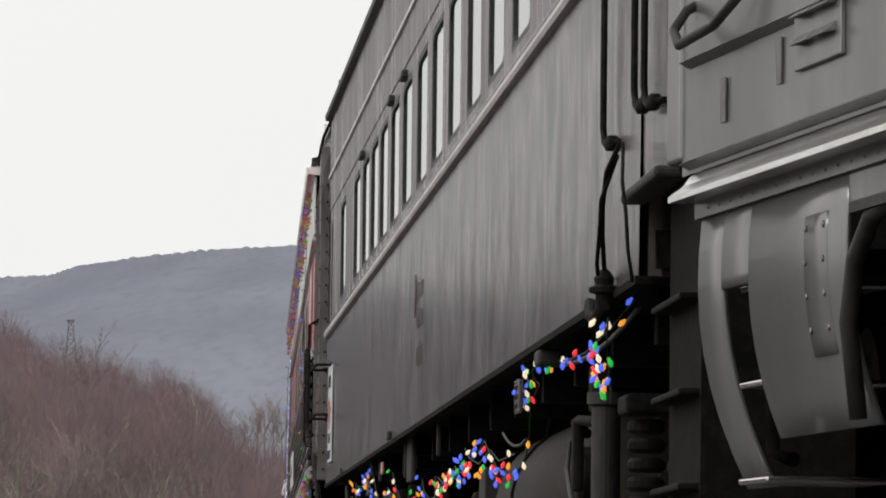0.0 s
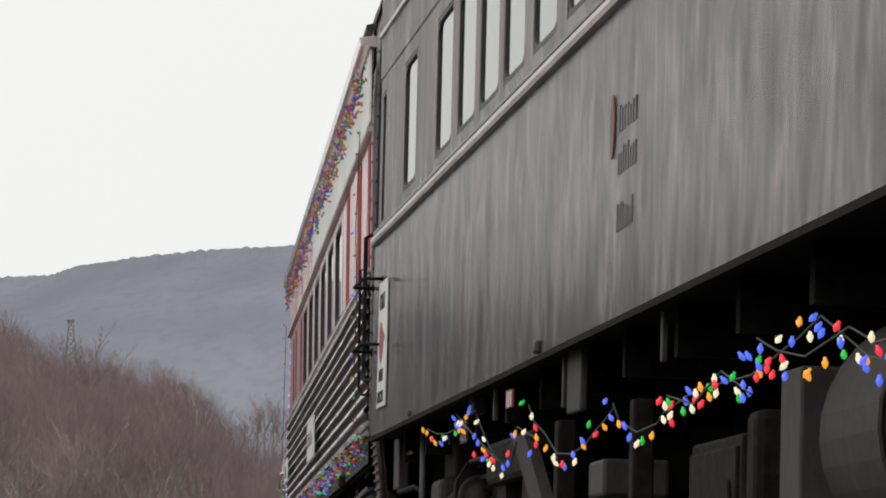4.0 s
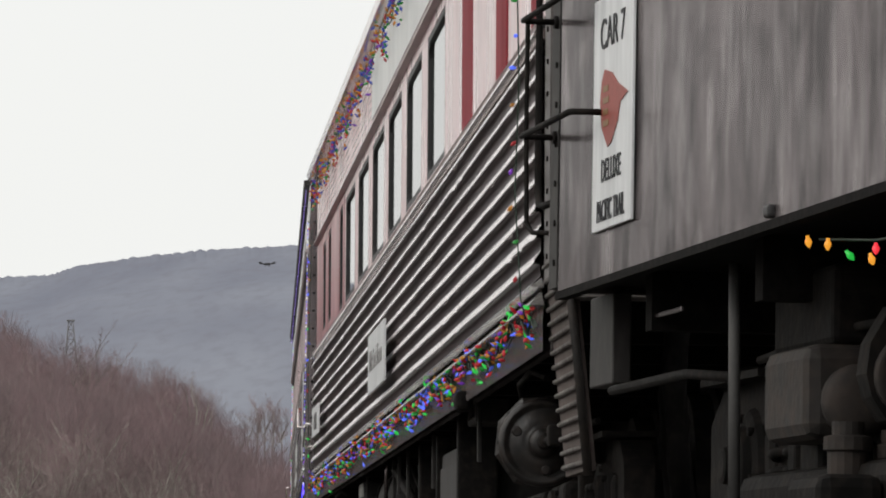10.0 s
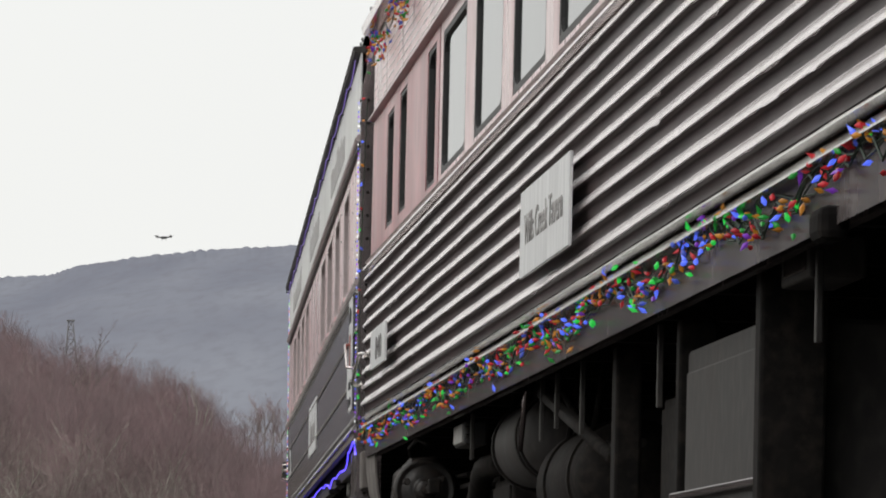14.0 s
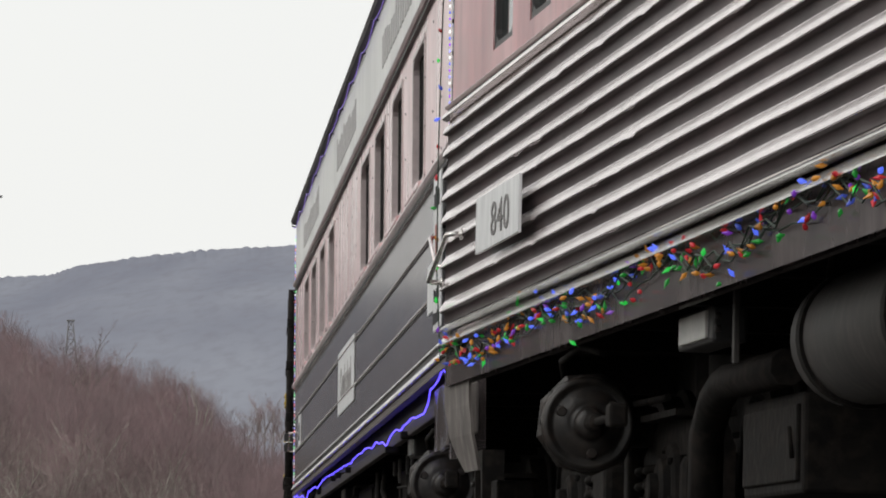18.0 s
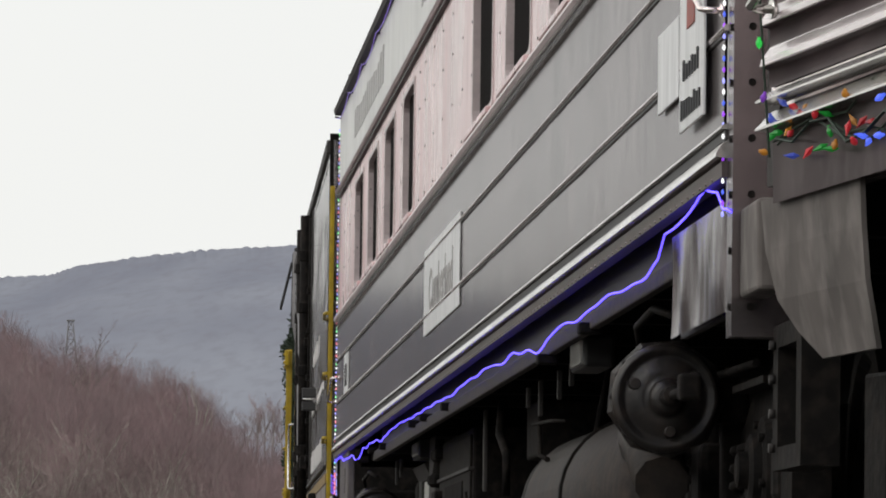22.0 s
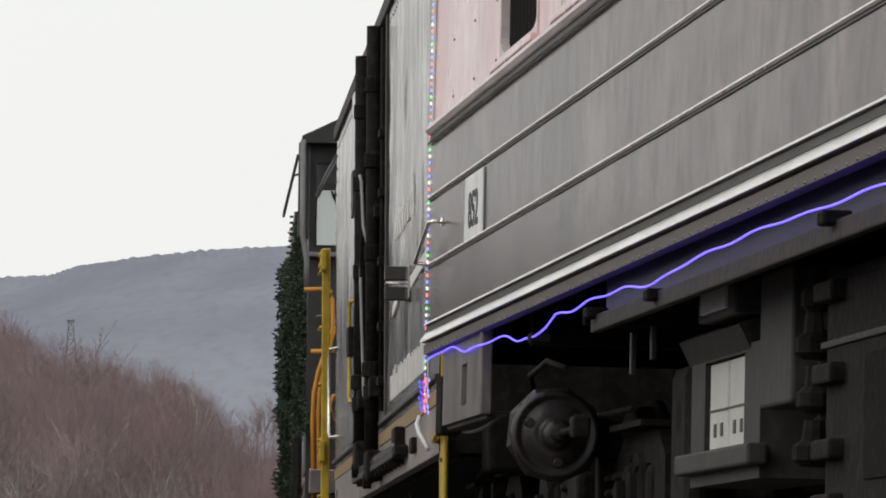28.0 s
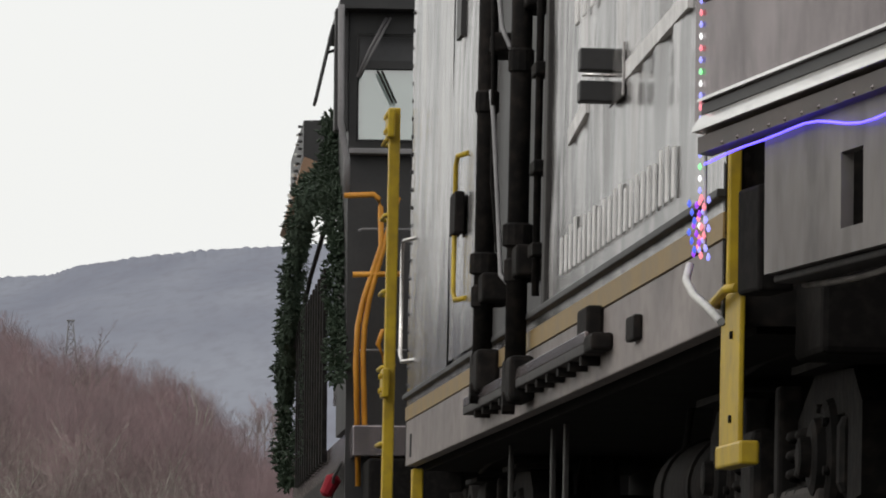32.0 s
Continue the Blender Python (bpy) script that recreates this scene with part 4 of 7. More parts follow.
def shell(root, half, lower, upper, roof, holes, sill, belt, head, eave, top, w=1.52, thick=0.07, seed=0.0, wave=0.003):
    """Side sheets, roof, ends, floor and a dark inside for a coach."""
    part("side_sheet", sheet(-half, half, sill, belt, w, 0.04, 0.12, wave, 1.5, seed), lower, root)
    part("window_band", pierced(-half, half, belt, head, w - 0.015, thick, holes), upper, root)
    part("far_side", box(-half, half, -w, -w + 0.05, sill, eave), lower, root)
    part("letterboard", sheet(-half, half, head, eave, w - 0.01, 0.04, 0.16, wave * 0.7, 1.5, seed + 3), upper, root)
    part("roof", sweep(roof_profile(w - 0.005, eave, top), -half, half), roof, root, smooth=False)
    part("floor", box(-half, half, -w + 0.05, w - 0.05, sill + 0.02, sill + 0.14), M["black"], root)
    # solid core added to stop views through; its colour is the inside's shade
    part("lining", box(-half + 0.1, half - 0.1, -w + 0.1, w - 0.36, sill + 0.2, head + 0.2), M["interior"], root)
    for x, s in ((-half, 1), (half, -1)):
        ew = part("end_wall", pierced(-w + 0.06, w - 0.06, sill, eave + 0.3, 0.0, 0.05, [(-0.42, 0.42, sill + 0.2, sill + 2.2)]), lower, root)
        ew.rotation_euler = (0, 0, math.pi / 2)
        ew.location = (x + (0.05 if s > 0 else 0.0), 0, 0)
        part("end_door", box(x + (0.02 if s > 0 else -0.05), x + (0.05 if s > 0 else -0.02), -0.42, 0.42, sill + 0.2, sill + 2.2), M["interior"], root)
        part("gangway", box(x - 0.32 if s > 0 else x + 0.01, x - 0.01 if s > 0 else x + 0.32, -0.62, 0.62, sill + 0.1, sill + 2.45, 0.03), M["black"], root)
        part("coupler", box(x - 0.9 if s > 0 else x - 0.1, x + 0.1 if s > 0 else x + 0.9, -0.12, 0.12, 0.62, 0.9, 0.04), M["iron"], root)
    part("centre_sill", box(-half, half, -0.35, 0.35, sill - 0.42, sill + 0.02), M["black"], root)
    # unseen block added to keep daylight from passing under the coach
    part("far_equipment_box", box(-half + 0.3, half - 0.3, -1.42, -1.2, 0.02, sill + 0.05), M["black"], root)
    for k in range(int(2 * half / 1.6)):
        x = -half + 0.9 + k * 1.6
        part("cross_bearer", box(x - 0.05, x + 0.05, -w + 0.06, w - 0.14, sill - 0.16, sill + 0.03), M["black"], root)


def under_box(root, name, x0, x1, z0, z1, y=1.25, deep=0.6, mname="grime", label="", door=True):
    b = part(name, box(x0, x1, y - deep, y, z0, z1, 0.015), M[mname], root, label)
    if door:
        part("door", box(x0 + 0.05, x1 - 0.05, y - 0.004, y + 0.014, z0 + 0.04, z1 - 0.04, 0.006), M[mname], b)
        part("latch", tube(bmesh.new(), [(x0 + 0.09, y + 0.02, (z0 + z1) / 2 - 0.05), (x0 + 0.09, y + 0.03, (z0 + z1) / 2 + 0.05)], 0.008, 6), M["iron"], b)
    return b


def tank(root, x0, x1, z, r, y=0.95, mname="grime", label="", name="air_reservoir", straps=(0.22, 0.75)):
    bm = bmesh.new()
    n = x1 - x0
    lathe(bm, (x0, y, z), (1, 0, 0), [(0, 0.02), (0.01, r * 0.5), (0.05, r * 0.85), (0.1, r), (n - 0.1, r), (n - 0.05, r * 0.85), (n - 0.01, r * 0.5), (n, 0.02)], 30)
    t = part(name, bm, M[mname], root, label, True)
    for f in straps:
        x = x0 + n * f
        bm = lathe(bmesh.new(), (x - 0.03, y, z), (1, 0, 0), [(0, r + 0.002), (0, r + 0.012), (0.06, r + 0.012), (0.06, r + 0.002)], 30)
        part("strap", bm, M["iron"], t)
        part("hanger", tube(bmesh.new(), [(x, y + r * 0.6, z + r * 0.7), (x, y + r * 0.4, z + r + 0.25)], 0.014, 6), M["iron"], t)
    return t


def hangers(root, xs, z0, z1, y, mname="iron", wide=0.05):
    for k, x in enumerate(xs):
        part("hanger", box(x - wide / 2, x + wide / 2, y - 0.02, y, z0 + 0.03 * (k % 3), z1, 0.004), M[mname], root)


def hose(root, pts, r=0.02, mname="black", name="hose", label=""):
    return part(name, tube(bmesh.new(), pts, r, 8), M[mname], root, label)


C5 = ["red", "green", "blue", "amber", "blue", "red", "amber", "white", "blue", "white"]
rng = random.Random(11)

# ---- grey coach with a "car 7" sign ----
car_a = vehicle("grey_coach", 0.0, 9.07, "smooth-sided grey steel coach, streaked paint, coloured bulbs under its sill", "railway coach")
A_WIN = [(x, x + 1.0) for x in (7.63, 6.27, 5.02, 3.78, 2.40, 1.0, -0.55, -2.0, -3.45, -4.95, -6.45, -7.95)]
a_holes = [(a, b, 2.22, 2.93) for a, b in A_WIN] + [(10.0, 10.9, 2.22, 2.93), (12.40, 12.66, 2.16, 2.93), (-10.4, -9.4, 2.22, 2.93)]
shell(car_a, 12.85, M["grey_side"], M["grey_upper"], M["roof"], a_holes, 0.95, 2.08, 3.02, 3.72, 4.05, seed=1.0, wave=0.006)
kit = window_kit(car_a, 1.0, 0.71, (A_WIN[0][0], 2.22), deep=0.008)
for a, b in A_WIN[1:]:
    window_copy(car_a, kit, a, 2.22)
window_kit(car_a, 0.9, 0.71, (10.0, 2.22), deep=0.008)
window_kit(car_a, 1.0, 0.71, (-10.4, 2.22), deep=0.008)
window_kit(car_a, 0.26, 0.77, (12.40, 2.16))
M["belt_pale"] = mat("worn_pale_belt", (0.62, 0.565, 0.56), 0.4, 0.15, (0.44, 0.395, 0.39), 4.0, (0.5, 1, 1))
bm = sweep([(1.50, 2.05), (1.545, 2.055), (1.55, 2.075), (1.545, 2.10), (1.50, 2.105)], -12.85, 12.85, True)
part("belt_moulding", bm, M["belt_pale"], car_a)
part("belt_moulding", sweep([(1.50, 2.115), (1.535, 2.12), (1.535, 2.135), (1.50, 2.14)], -12.85, 12.85, True), M["grey_side"], car_a)
part("letterboard_moulding", sweep([(1.50, 3.255), (1.525, 3.26), (1.525, 3.285), (1.50, 3.29)], -12.85, 12.85, True), M["white_paint"], car_a)
part("gutter", sweep([(1.49, 3.70), (1.555, 3.705), (1.56, 3.74), (1.49, 3.745)], -12.85, 12.85, True), M["roof"], car_a)
rivet_row(car_a, -12.8, 12.8, 0.14, 1.49, 3.79, 0.02, "roof")
part("roof_hatch", box(12.0, 12.7, -0.7, 1.05, 3.95, 4.14, 0.08), M["roof"], car_a)
arch_frame(car_a, 12.98, 1.515, 0.97, 3.12, 4.05, 0.2, 0.14, "grime")
part("sill_lip", box(-12.85, 12.85, 1.49, 1.53, 0.925, 0.95), M["black"], car_a)
# dark streaks at some window heads, each drawn as a small raised box
for x in (6.9, 1.5, 3.0):
    part("window_hood", box(x, x + 0.3, 1.5, 1.54, 2.94, 2.985, 0.01), M["frame"], car_a)
# sign at the far end
sg = part("car_sign", box(11.56, 12.2, 1.523, 1.533, 1.09, 1.80, 0.003), M["sign"], car_a, "white upright sign with a red arrowhead shape")
lettering(sg, "CAR 7", 11.88, 1.64, 1.535, 0.095, squeeze=1.1)
lettering(sg, "DELUXE", 11.88, 1.235, 1.535, 0.07, squeeze=0.86, spacing=1.06)
lettering(sg, "PACIFIC TRAIL", 11.88, 1.115, 1.535, 0.068, squeeze=0.68, spacing=1.08)
M["sign_red"] = mat("rust_red_ink", (0.38, 0.075, 0.055), 0.5)
bm = bmesh.new()
shape = [(12., 1.575), (11.88, 1.555), (11.78, 1.515), (11.62, 1.475), (11.74, 1.455), (11.78, 1.40), (11.88, 1.345), (11.94, 1.335), (12.04, 1.40), (12.07, 1.48), (12.05, 1.54)]
lo, hi = [bm.verts.new((x, 1.5335, z)) for x, z in shape], [bm.verts.new((x, 1.536, z)) for x, z in shape]
bm.faces.new(hi), bm.faces.new(lo[::-1])
for k in range(len(shape)):
    bm.faces.new((lo[k], lo[(k + 1) % len(shape)], hi[(k + 1) % len(shape)], hi[k]))
bmesh.ops.recalc_face_normals(bm, faces=bm.faces)
part("emblem", bm, M["sign_red"], sg)
M["sign_brown"] = mat("faded_brown_ink", (0.30, 0.17, 0.07), 0.5)
for k in range(4):
    part("emblem_mark", box(11.92 + 0.012 * (k % 2), 12.01, 1.5362, 1.5375, 1.40 + 0.035 * k, 1.418 + 0.035 * k), M["sign_brown"], sg)
# worn emblem and writing near the middle
M["worn_red"] = mat("worn_red_paint", (0.32, 0.17, 0.155), 0.25, 0.5, (0.26, 0.20, 0.195), 20, spec=0.0, edge=0.4)
M["faint_stencil"] = mat("faint_brown_stencil", (0.22, 0.192, 0.195), 0.2, 0.62, (0.27, 0.236, 0.24), 14, spec=0.0, edge=0.41)
M["worn_ink"] = mat("worn_dark_paint", (0.13, 0.12, 0.12), 0.5, 0.1, (0.19, 0.18, 0.18), 20)
bm = bmesh.new()
oval = [bm.verts.new((0.065 + 0.065 * math.cos(k * 0.3927), 1.5275, 1.635 + 0.115 * math.sin(k * 0.3927))) for k in range(16)]
bmesh.ops.extrude_face_region(bm, geom=[bm.faces.new(oval)])
for v in oval:
    v.co.y = 1.5235
bmesh.ops.recalc_face_normals(bm, faces=bm.faces)
part("worn_emblem", bm, M["worn_red"], car_a, "worn oval red emblem on the side")
bars(car_a, -0.69, -0.1, 1.60, 1.70, 1.5225, 7, "faint_stencil", rng)
bars(car_a, -0.69, -0.1, 1.45, 1.55, 1.5225, 8, "faint_stencil", rng)
bars(car_a, -0.62, -0.1, 1.25, 1.35, 1.5225, 9, "faint_stencil", rng)
for z in (1.82, 1.45):
    grab_iron(car_a, 12.05, z, 12.95, z, out=0.11, r=0.010, label="bent steel grab iron at the coach end")
# near end: vestibule rails, conduits and the dark step well
for x0, z1 in ((-11.9, 1.42), (-12.98, 1.44), (-13.3, 1.42)):
    bm = tube(bmesh.new(), [(x0, 1.55, 3.0), (x0, 1.55, z1 + 0.06), (x0 - 0.05, 1.55, z1 + 0.01), (x0 - 0.14, 1.55, z1 - 0.01), (x0 - 0.30, 1.545, z1 - 0.01), (x0 - 0.34, 1.52, z1 - 0.01)], 0.011, 8)
    for k in range(3):
        disc(bm, (x0 - 0.30 + 0.05 * k, 1.545, z1 - 0.03), (0, 0, 1), 0.016, 0.04, 8)
    part("vestibule_rail", bm, M["iron"], car_a)
part("vestibule_side", sheet(-13.95, -12.88, 1.2, 3.7, 1.51, 0.04, 0.12, 0.002, 1.5, 4.0), M["grey_side"], car_a)
part("corner_post", box(-14.3, -13.96, 1.40, 1.52, 1.22, 3.7, 0.01), M["grey_side"], car_a)
part("vestibule_roof", sweep(roof_profile(1.5, 3.7, 4.02), -14.3, -12.86), M["roof"], car_a)
# black end wall and solid black box stand in for the shade around the steps
part("vestibule_end", box(-14.2, -14.15, -1.45, 1.40, 0.95, 3.8), M["black"], car_a)
part("step_well", box(-13.94, -13.02, 1.0, 1.44, 0.2, 1.17), M["black"], car_a)
part("step_hood", box(-13.9, -12.82, 1.49, 1.575, 1.165, 1.20, 0.012), M["grime"], car_a, "small sloping hood over the step well")
for k in range(3):
    part("step", box(-13.9, -13.06, 1.06, 1.50, 0.28 + 0.27 * k, 0.30 + 0.27 * k, 0.006), M["iron"], car_a)
ln = part("lantern", lathe(bmesh.new(), (-12.05, 1.555, 1.02), (0, 0, -1), [(0, 0.008), (0.01, 0.02), (0.03, 0.034), (0.05, 0.03), (0.06, 0.05), (0.075, 0.05), (0.08, 0.028), (0.13, 0.03), (0.15, 0.034), (0.16, 0.01)], 12), M["iron"], car_a, "dark hanging plug housing on its cable")
part("plug", tube(bmesh.new(), [(-12.1, 1.56, 0.9), (-12.05, 1.58, 0.86), (-11.85, 1.58, 0.88), (-11.7, 1.57, 0.93)], 0.02, 8), M["iron"], ln)
hose(car_a, [(-12.75, 1.57, 1.36), (-12.62, 1.6, 1.28), (-12.5, 1.6, 1.19), (-12.38, 1.59, 1.1), (-12.2, 1.57, 1.03), (-12.05, 1.555, 1.02)], 0.008, "black", "cable")
hose(car_a, [(-12.66, 1.57, 1.33), (-12.56, 1.61, 1.2), (-12.5, 1.61, 1.1), (-12.3, 1.6, 1.02), (-12.1, 1.58, 1.0)], 0.007, "black", "cable")
hose(car_a, [(-12.85, 1.57, 1.35), (-13.0, 1.585, 1.22), (-13.13, 1.585, 1.12), (-13.16, 1.58, 1.0), (-13.2, 1.57, 0.91)], 0.006, "black", "cable")
truck(car_a, 10.6)
truck(car_a, -11.4)
# equipment slung beneath
tank(car_a, -8.4, -3.9, 0.42, 0.36, 1.0, "rust", "large rust-stained air reservoir slung beneath", straps=(0.72,))
part("tank_saddle", box(-3.9, -3.5, 1.12, 1.40, 0.05, 0.62, 0.01), M["grime"], car_a, "grey steel saddle plate beside the reservoir")
part("tank_saddle", box(-2.8, -2.6, 1.05, 1.38, 0.05, 0.54, 0.03), M["iron"], car_a)
under_box(car_a, "battery_box", -1.9, -0.6, 0.1, 0.5, 1.3, 0.6, "iron", "grey steel battery box")
part("standpipe", lathe(bmesh.new(), (-10.6, 1.42, 0.05), (0, 0, 1), [(0, 0.05), (0.22, 0.05), (0.23, 0.055), (0.26, 0.055), (0.27, 0.05), (0.59, 0.05), (0.60, 0.066), (0.64, 0.066), (0.64, 0.01)], 20), M["grime"], car_a, "upright grimy pipe with a flange")
part("standpipe_bracket", box(-10.25, -10.1, 1.36, 1.44, 0.64, 0.80, 0.012), M["iron"], car_a)
bm = tube(bmesh.new(), [(-9.1, 1.36, 0.60), (-9.2, 1.41, 0.635), (-9.5, 1.42, 0.635), (-9.95, 1.41, 0.615), (-10.2, 1.38, 0.60)], 0.02, 8)
slab(bm, -9.46, -9.36, 1.40, 1.44, 0.38, 0.645, 0.015)
part("brake_lever", bm, M["iron"], car_a, "bent brake lever with a flat hanging arm")
hose(car_a, [(-8.95, 1.36, 0.63), (-8.86, 1.4, 0.58), (-8.8, 1.41, 0.48), (-8.9, 1.4, 0.36), (-9.2, 1.38, 0.31)], 0.010, "rubber")
part("lever_drum", lathe(bmesh.new(), (-8.9, 1.3, 0.45), (0, 1, 0), [(0, 0.02), (0, 0.11), (0.06, 0.11), (0.08, 0.09), (0.08, 0.05), (0.10, 0.04), (0.10, 0.01)], 18), M["iron"], car_a)
for k in range(8):
    part("spring_coil", lathe(bmesh.new(), (-11.65, 1.38, 0.08 + 0.062 * k), (0, 0, 1), [(0, 0.03), (0.0, 0.05), (0.012, 0.062), (0.034, 0.062), (0.046, 0.05), (0.046, 0.03)], 16), M["iron"], car_a)
part("spring_cap", box(-11.8, -11.48, 1.30, 1.46, 0.575, 0.64, 0.015), M["iron"], car_a)
hangers(car_a, (2.3, -1.0, 5.4), 0.73, 0.93, 1.46, "grime", 0.06)
bm = slab(bmesh.new(), 1.72, 2.22, 1.42, 1.45, 0.70, 0.95, 0.008)
part("bracket_plate", bm, M["grime"], car_a, "grey bracket plate under the sill")
part("bracket_plate", box(2.2, 2.5, 1.3, 1.44, 0.86, 0.95, 0.01), M["iron"], car_a)
under_box(car_a, "steam_trap", 1.12, 1.62, 0.36, 0.50, 1.42, 0.25, "grime", "", False)
bm = bmesh.new()
vs = [bm.verts.new((x, y, z)) for y in (1.37, 1.42) for x, z in ((4.9, 0.70), (4.3, 0.69), (2.8, 0.18), (3.3, 0.18))]
for q in ((0, 1, 2, 3), (7, 6, 5, 4), (0, 4, 5, 1), (1, 5, 6, 2), (2, 6, 7, 3), (3, 7, 4, 0)):
    bm.faces.new([vs[j] for j in q])
bmesh.ops.recalc_face_normals(bm, faces=bm.faces)
part("brace", bm, M["rust"], car_a, "broad slanting steel brace")
part("cross_member", box(4.2, 6.4, 1.30, 1.40, 0.52, 0.72, 0.03), M["iron"], car_a)
part("equipment_case", pierced(4.6, 6.2, 0.2, 0.62, 1.36, 0.3, [(5.0, 5.8, 0.42, 0.54)]), M["iron"], car_a, "dark cast case with a slot")
part("drop_link", box(3.25, 3.4, 1.3, 1.38, 0.05, 0.72, 0.01), M["iron"], car_a)
part("drop_link", box(0.5, 0.62, 1.3, 1.38, 0.1, 0.7, 0.01), M["iron"], car_a)
part("pipe_cover", box(8.9, 11.4, 1.15, 1.24, 0.10, 0.34, 0.05), M["iron"], car_a)
wb = part("bogie_guard", box(7.0, 9.45, 1.0, 1.03, 0.18, 0.715), M["black"], car_a, "dark bogie side plate under a ledge")
part("ledge", box(7.0, 9.5, 1.04, 1.225, 0.715, 0.737, 0.008), M["grime"], wb)
bm = bmesh.new()
pts = [(1.02, 0.73), (1.225, 0.73), (1.25, 0.69), (1.285, 0.63), (1.295, 0.55), (1.28, 0.49), (1.24, 0.43), (1.17, 0.405), (1.09, 0.42), (1.02, 0.46)]
lo, hi = [bm.verts.new((9.50, y, z)) for y, z in pts], [bm.verts.new((9.62, y, z)) for y, z in pts]
for k in range(len(pts)):
    bm.faces.new((lo[k], lo[(k + 1) % len(pts)], hi[(k + 1) % len(pts)], hi[k]))
bm.faces.new(lo), bm.faces.new(hi[::-1])
bmesh.ops.recalc_face_normals(bm, faces=bm.faces)
part("axle_guide", bm, M["iron"], wb, "rounded cast axle guide")
part("round_cover", lathe(bmesh.new(), (9.5, 1.165, 0.545), (-1, 0, 0), [(0, 0.02), (0, 0.112), (0.02, 0.114), (0.035, 0.105), (0.03, 0.09), (0.035, 0.055), (0.045, 0.05), (0.06, 0.045), (0.06, 0.005)], 26), M["rust"], wb, "round cast cover with a raised hub", True)
part("round_cover", lathe(bmesh.new(), (10.02, 1.20, 0.50), (-1, 0, 0), [(0, 0.02), (0, 0.10), (0.03, 0.10), (0.05, 0.085), (0.06, 0.05), (0.06, 0.005)], 22), M["rust"], wb, "", True)
for y, w, z in ((1.25, 0.055, 0.24), (1.12, 0.05, 0.22)):
    part("stem", lathe(bmesh.new(), (9.9, y, z), (0, 0, 1), [(0, w * 1.25), (0.03, w * 1.25), (0.035, w), (0.12, w), (0.125, w * 1.2), (0.16, w * 1.2), (0.165, w * 0.8), (0.2, w * 0.8)], 16), M["rust"], wb)
for x, y0, y1, z1 in ((9.7, 1.24, 1.42, 0.29), (9.2, 1.12, 1.24, 0.33), (8.5, 1.1, 1.2, 0.36), (8.0, 1.08, 1.2, 0.33)):
    part("casting", box(x - 0.2, x + 0.2, y0, y1, 0.08, z1, 0.035), M["iron"], wb)
for x in (9.05, 8.35, 7.7):
    part("knuckle", lathe(bmesh.new(), (x, 1.16, 0.30), (-0.3, 1, 0.2), [(0, 0.02), (0, 0.05), (0.04, 0.05), (0.06, 0.035), (0.08, 0.01)], 12), M["rust"], wb)
part("shock_box", box(10.15, 10.9, 1.08, 1.24, 0.66, 0.88, 0.02), M["iron"], car_a)
part("end_box", box(10.04, 10.6, 1.10, 1.335, 0.40, 0.655, 0.04), M["rust"], car_a, "rounded cast box at the bogie end")
part("flag_sticker", box(4.05, 4.33, 1.49, 1.50, 0.80, 0.875, 0.002), M["sign_red"], car_a, "small striped sticker")
for k in range(3):
    part("sticker_stripe", box(4.08 + 0.09 * k, 4.11 + 0.09 * k, 1.4995, 1.5015, 0.805, 0.87), M["sign"], car_a)
part("data_plate", box(-7.75, -7.5, 1.5, 1.52, 0.73, 0.86, 0.003), M["dull_silver"], car_a, "small dull plate with raised marks")
for k in range(3):
    part("plate_mark", box(-7.70, -7.56, 1.519, 1.523, 0.75 + 0.035 * k, 0.765 + 0.035 * k), M["iron"], car_a)
part("data_plate", box(6.95, 7.25, 1.44, 1.455, 0.74, 0.86, 0.003), M["dull_silver"], car_a)
part("sill_clip", box(6.5, 6.75, 1.40, 1.46, 0.86, 0.95, 0.01), M["grime"], car_a)
part("sill_clip", box(-8.9, -8.7, 1.44, 1.53, 0.86, 0.92, 0.012), M["grime"], car_a)
hose(car_a, [(12.8, 1.35, 0.64), (11.6, 1.35, 0.64), (10.9, 1.35, 0.60)], 0.016, "iron", "air_pipe")
hose(car_a, [(10.88, 1.36, 0.92), (10.86, 1.36, 0.6), (10.84, 1.36, 0.2)], 0.018, "rubber", "hose")
part("strap_plate", box(12.75, 13.15, 1.30, 1.36, 0.66, 0.95, 0.006), M["grime"], car_a)
part("name_plate", box(11.6, 12.0, 1.36, 1.37, 0.825, 0.84, 0.002), M["dull_silver"], car_a)
part("lug", box(2.6, 2.7, 1.515, 1.545, 0.955, 1.01, 0.012), M["frame"], car_a)
part("lug", box(9.6, 9.66, 1.515, 1.54, 0.955, 0.99, 0.008), M["frame"], car_a)
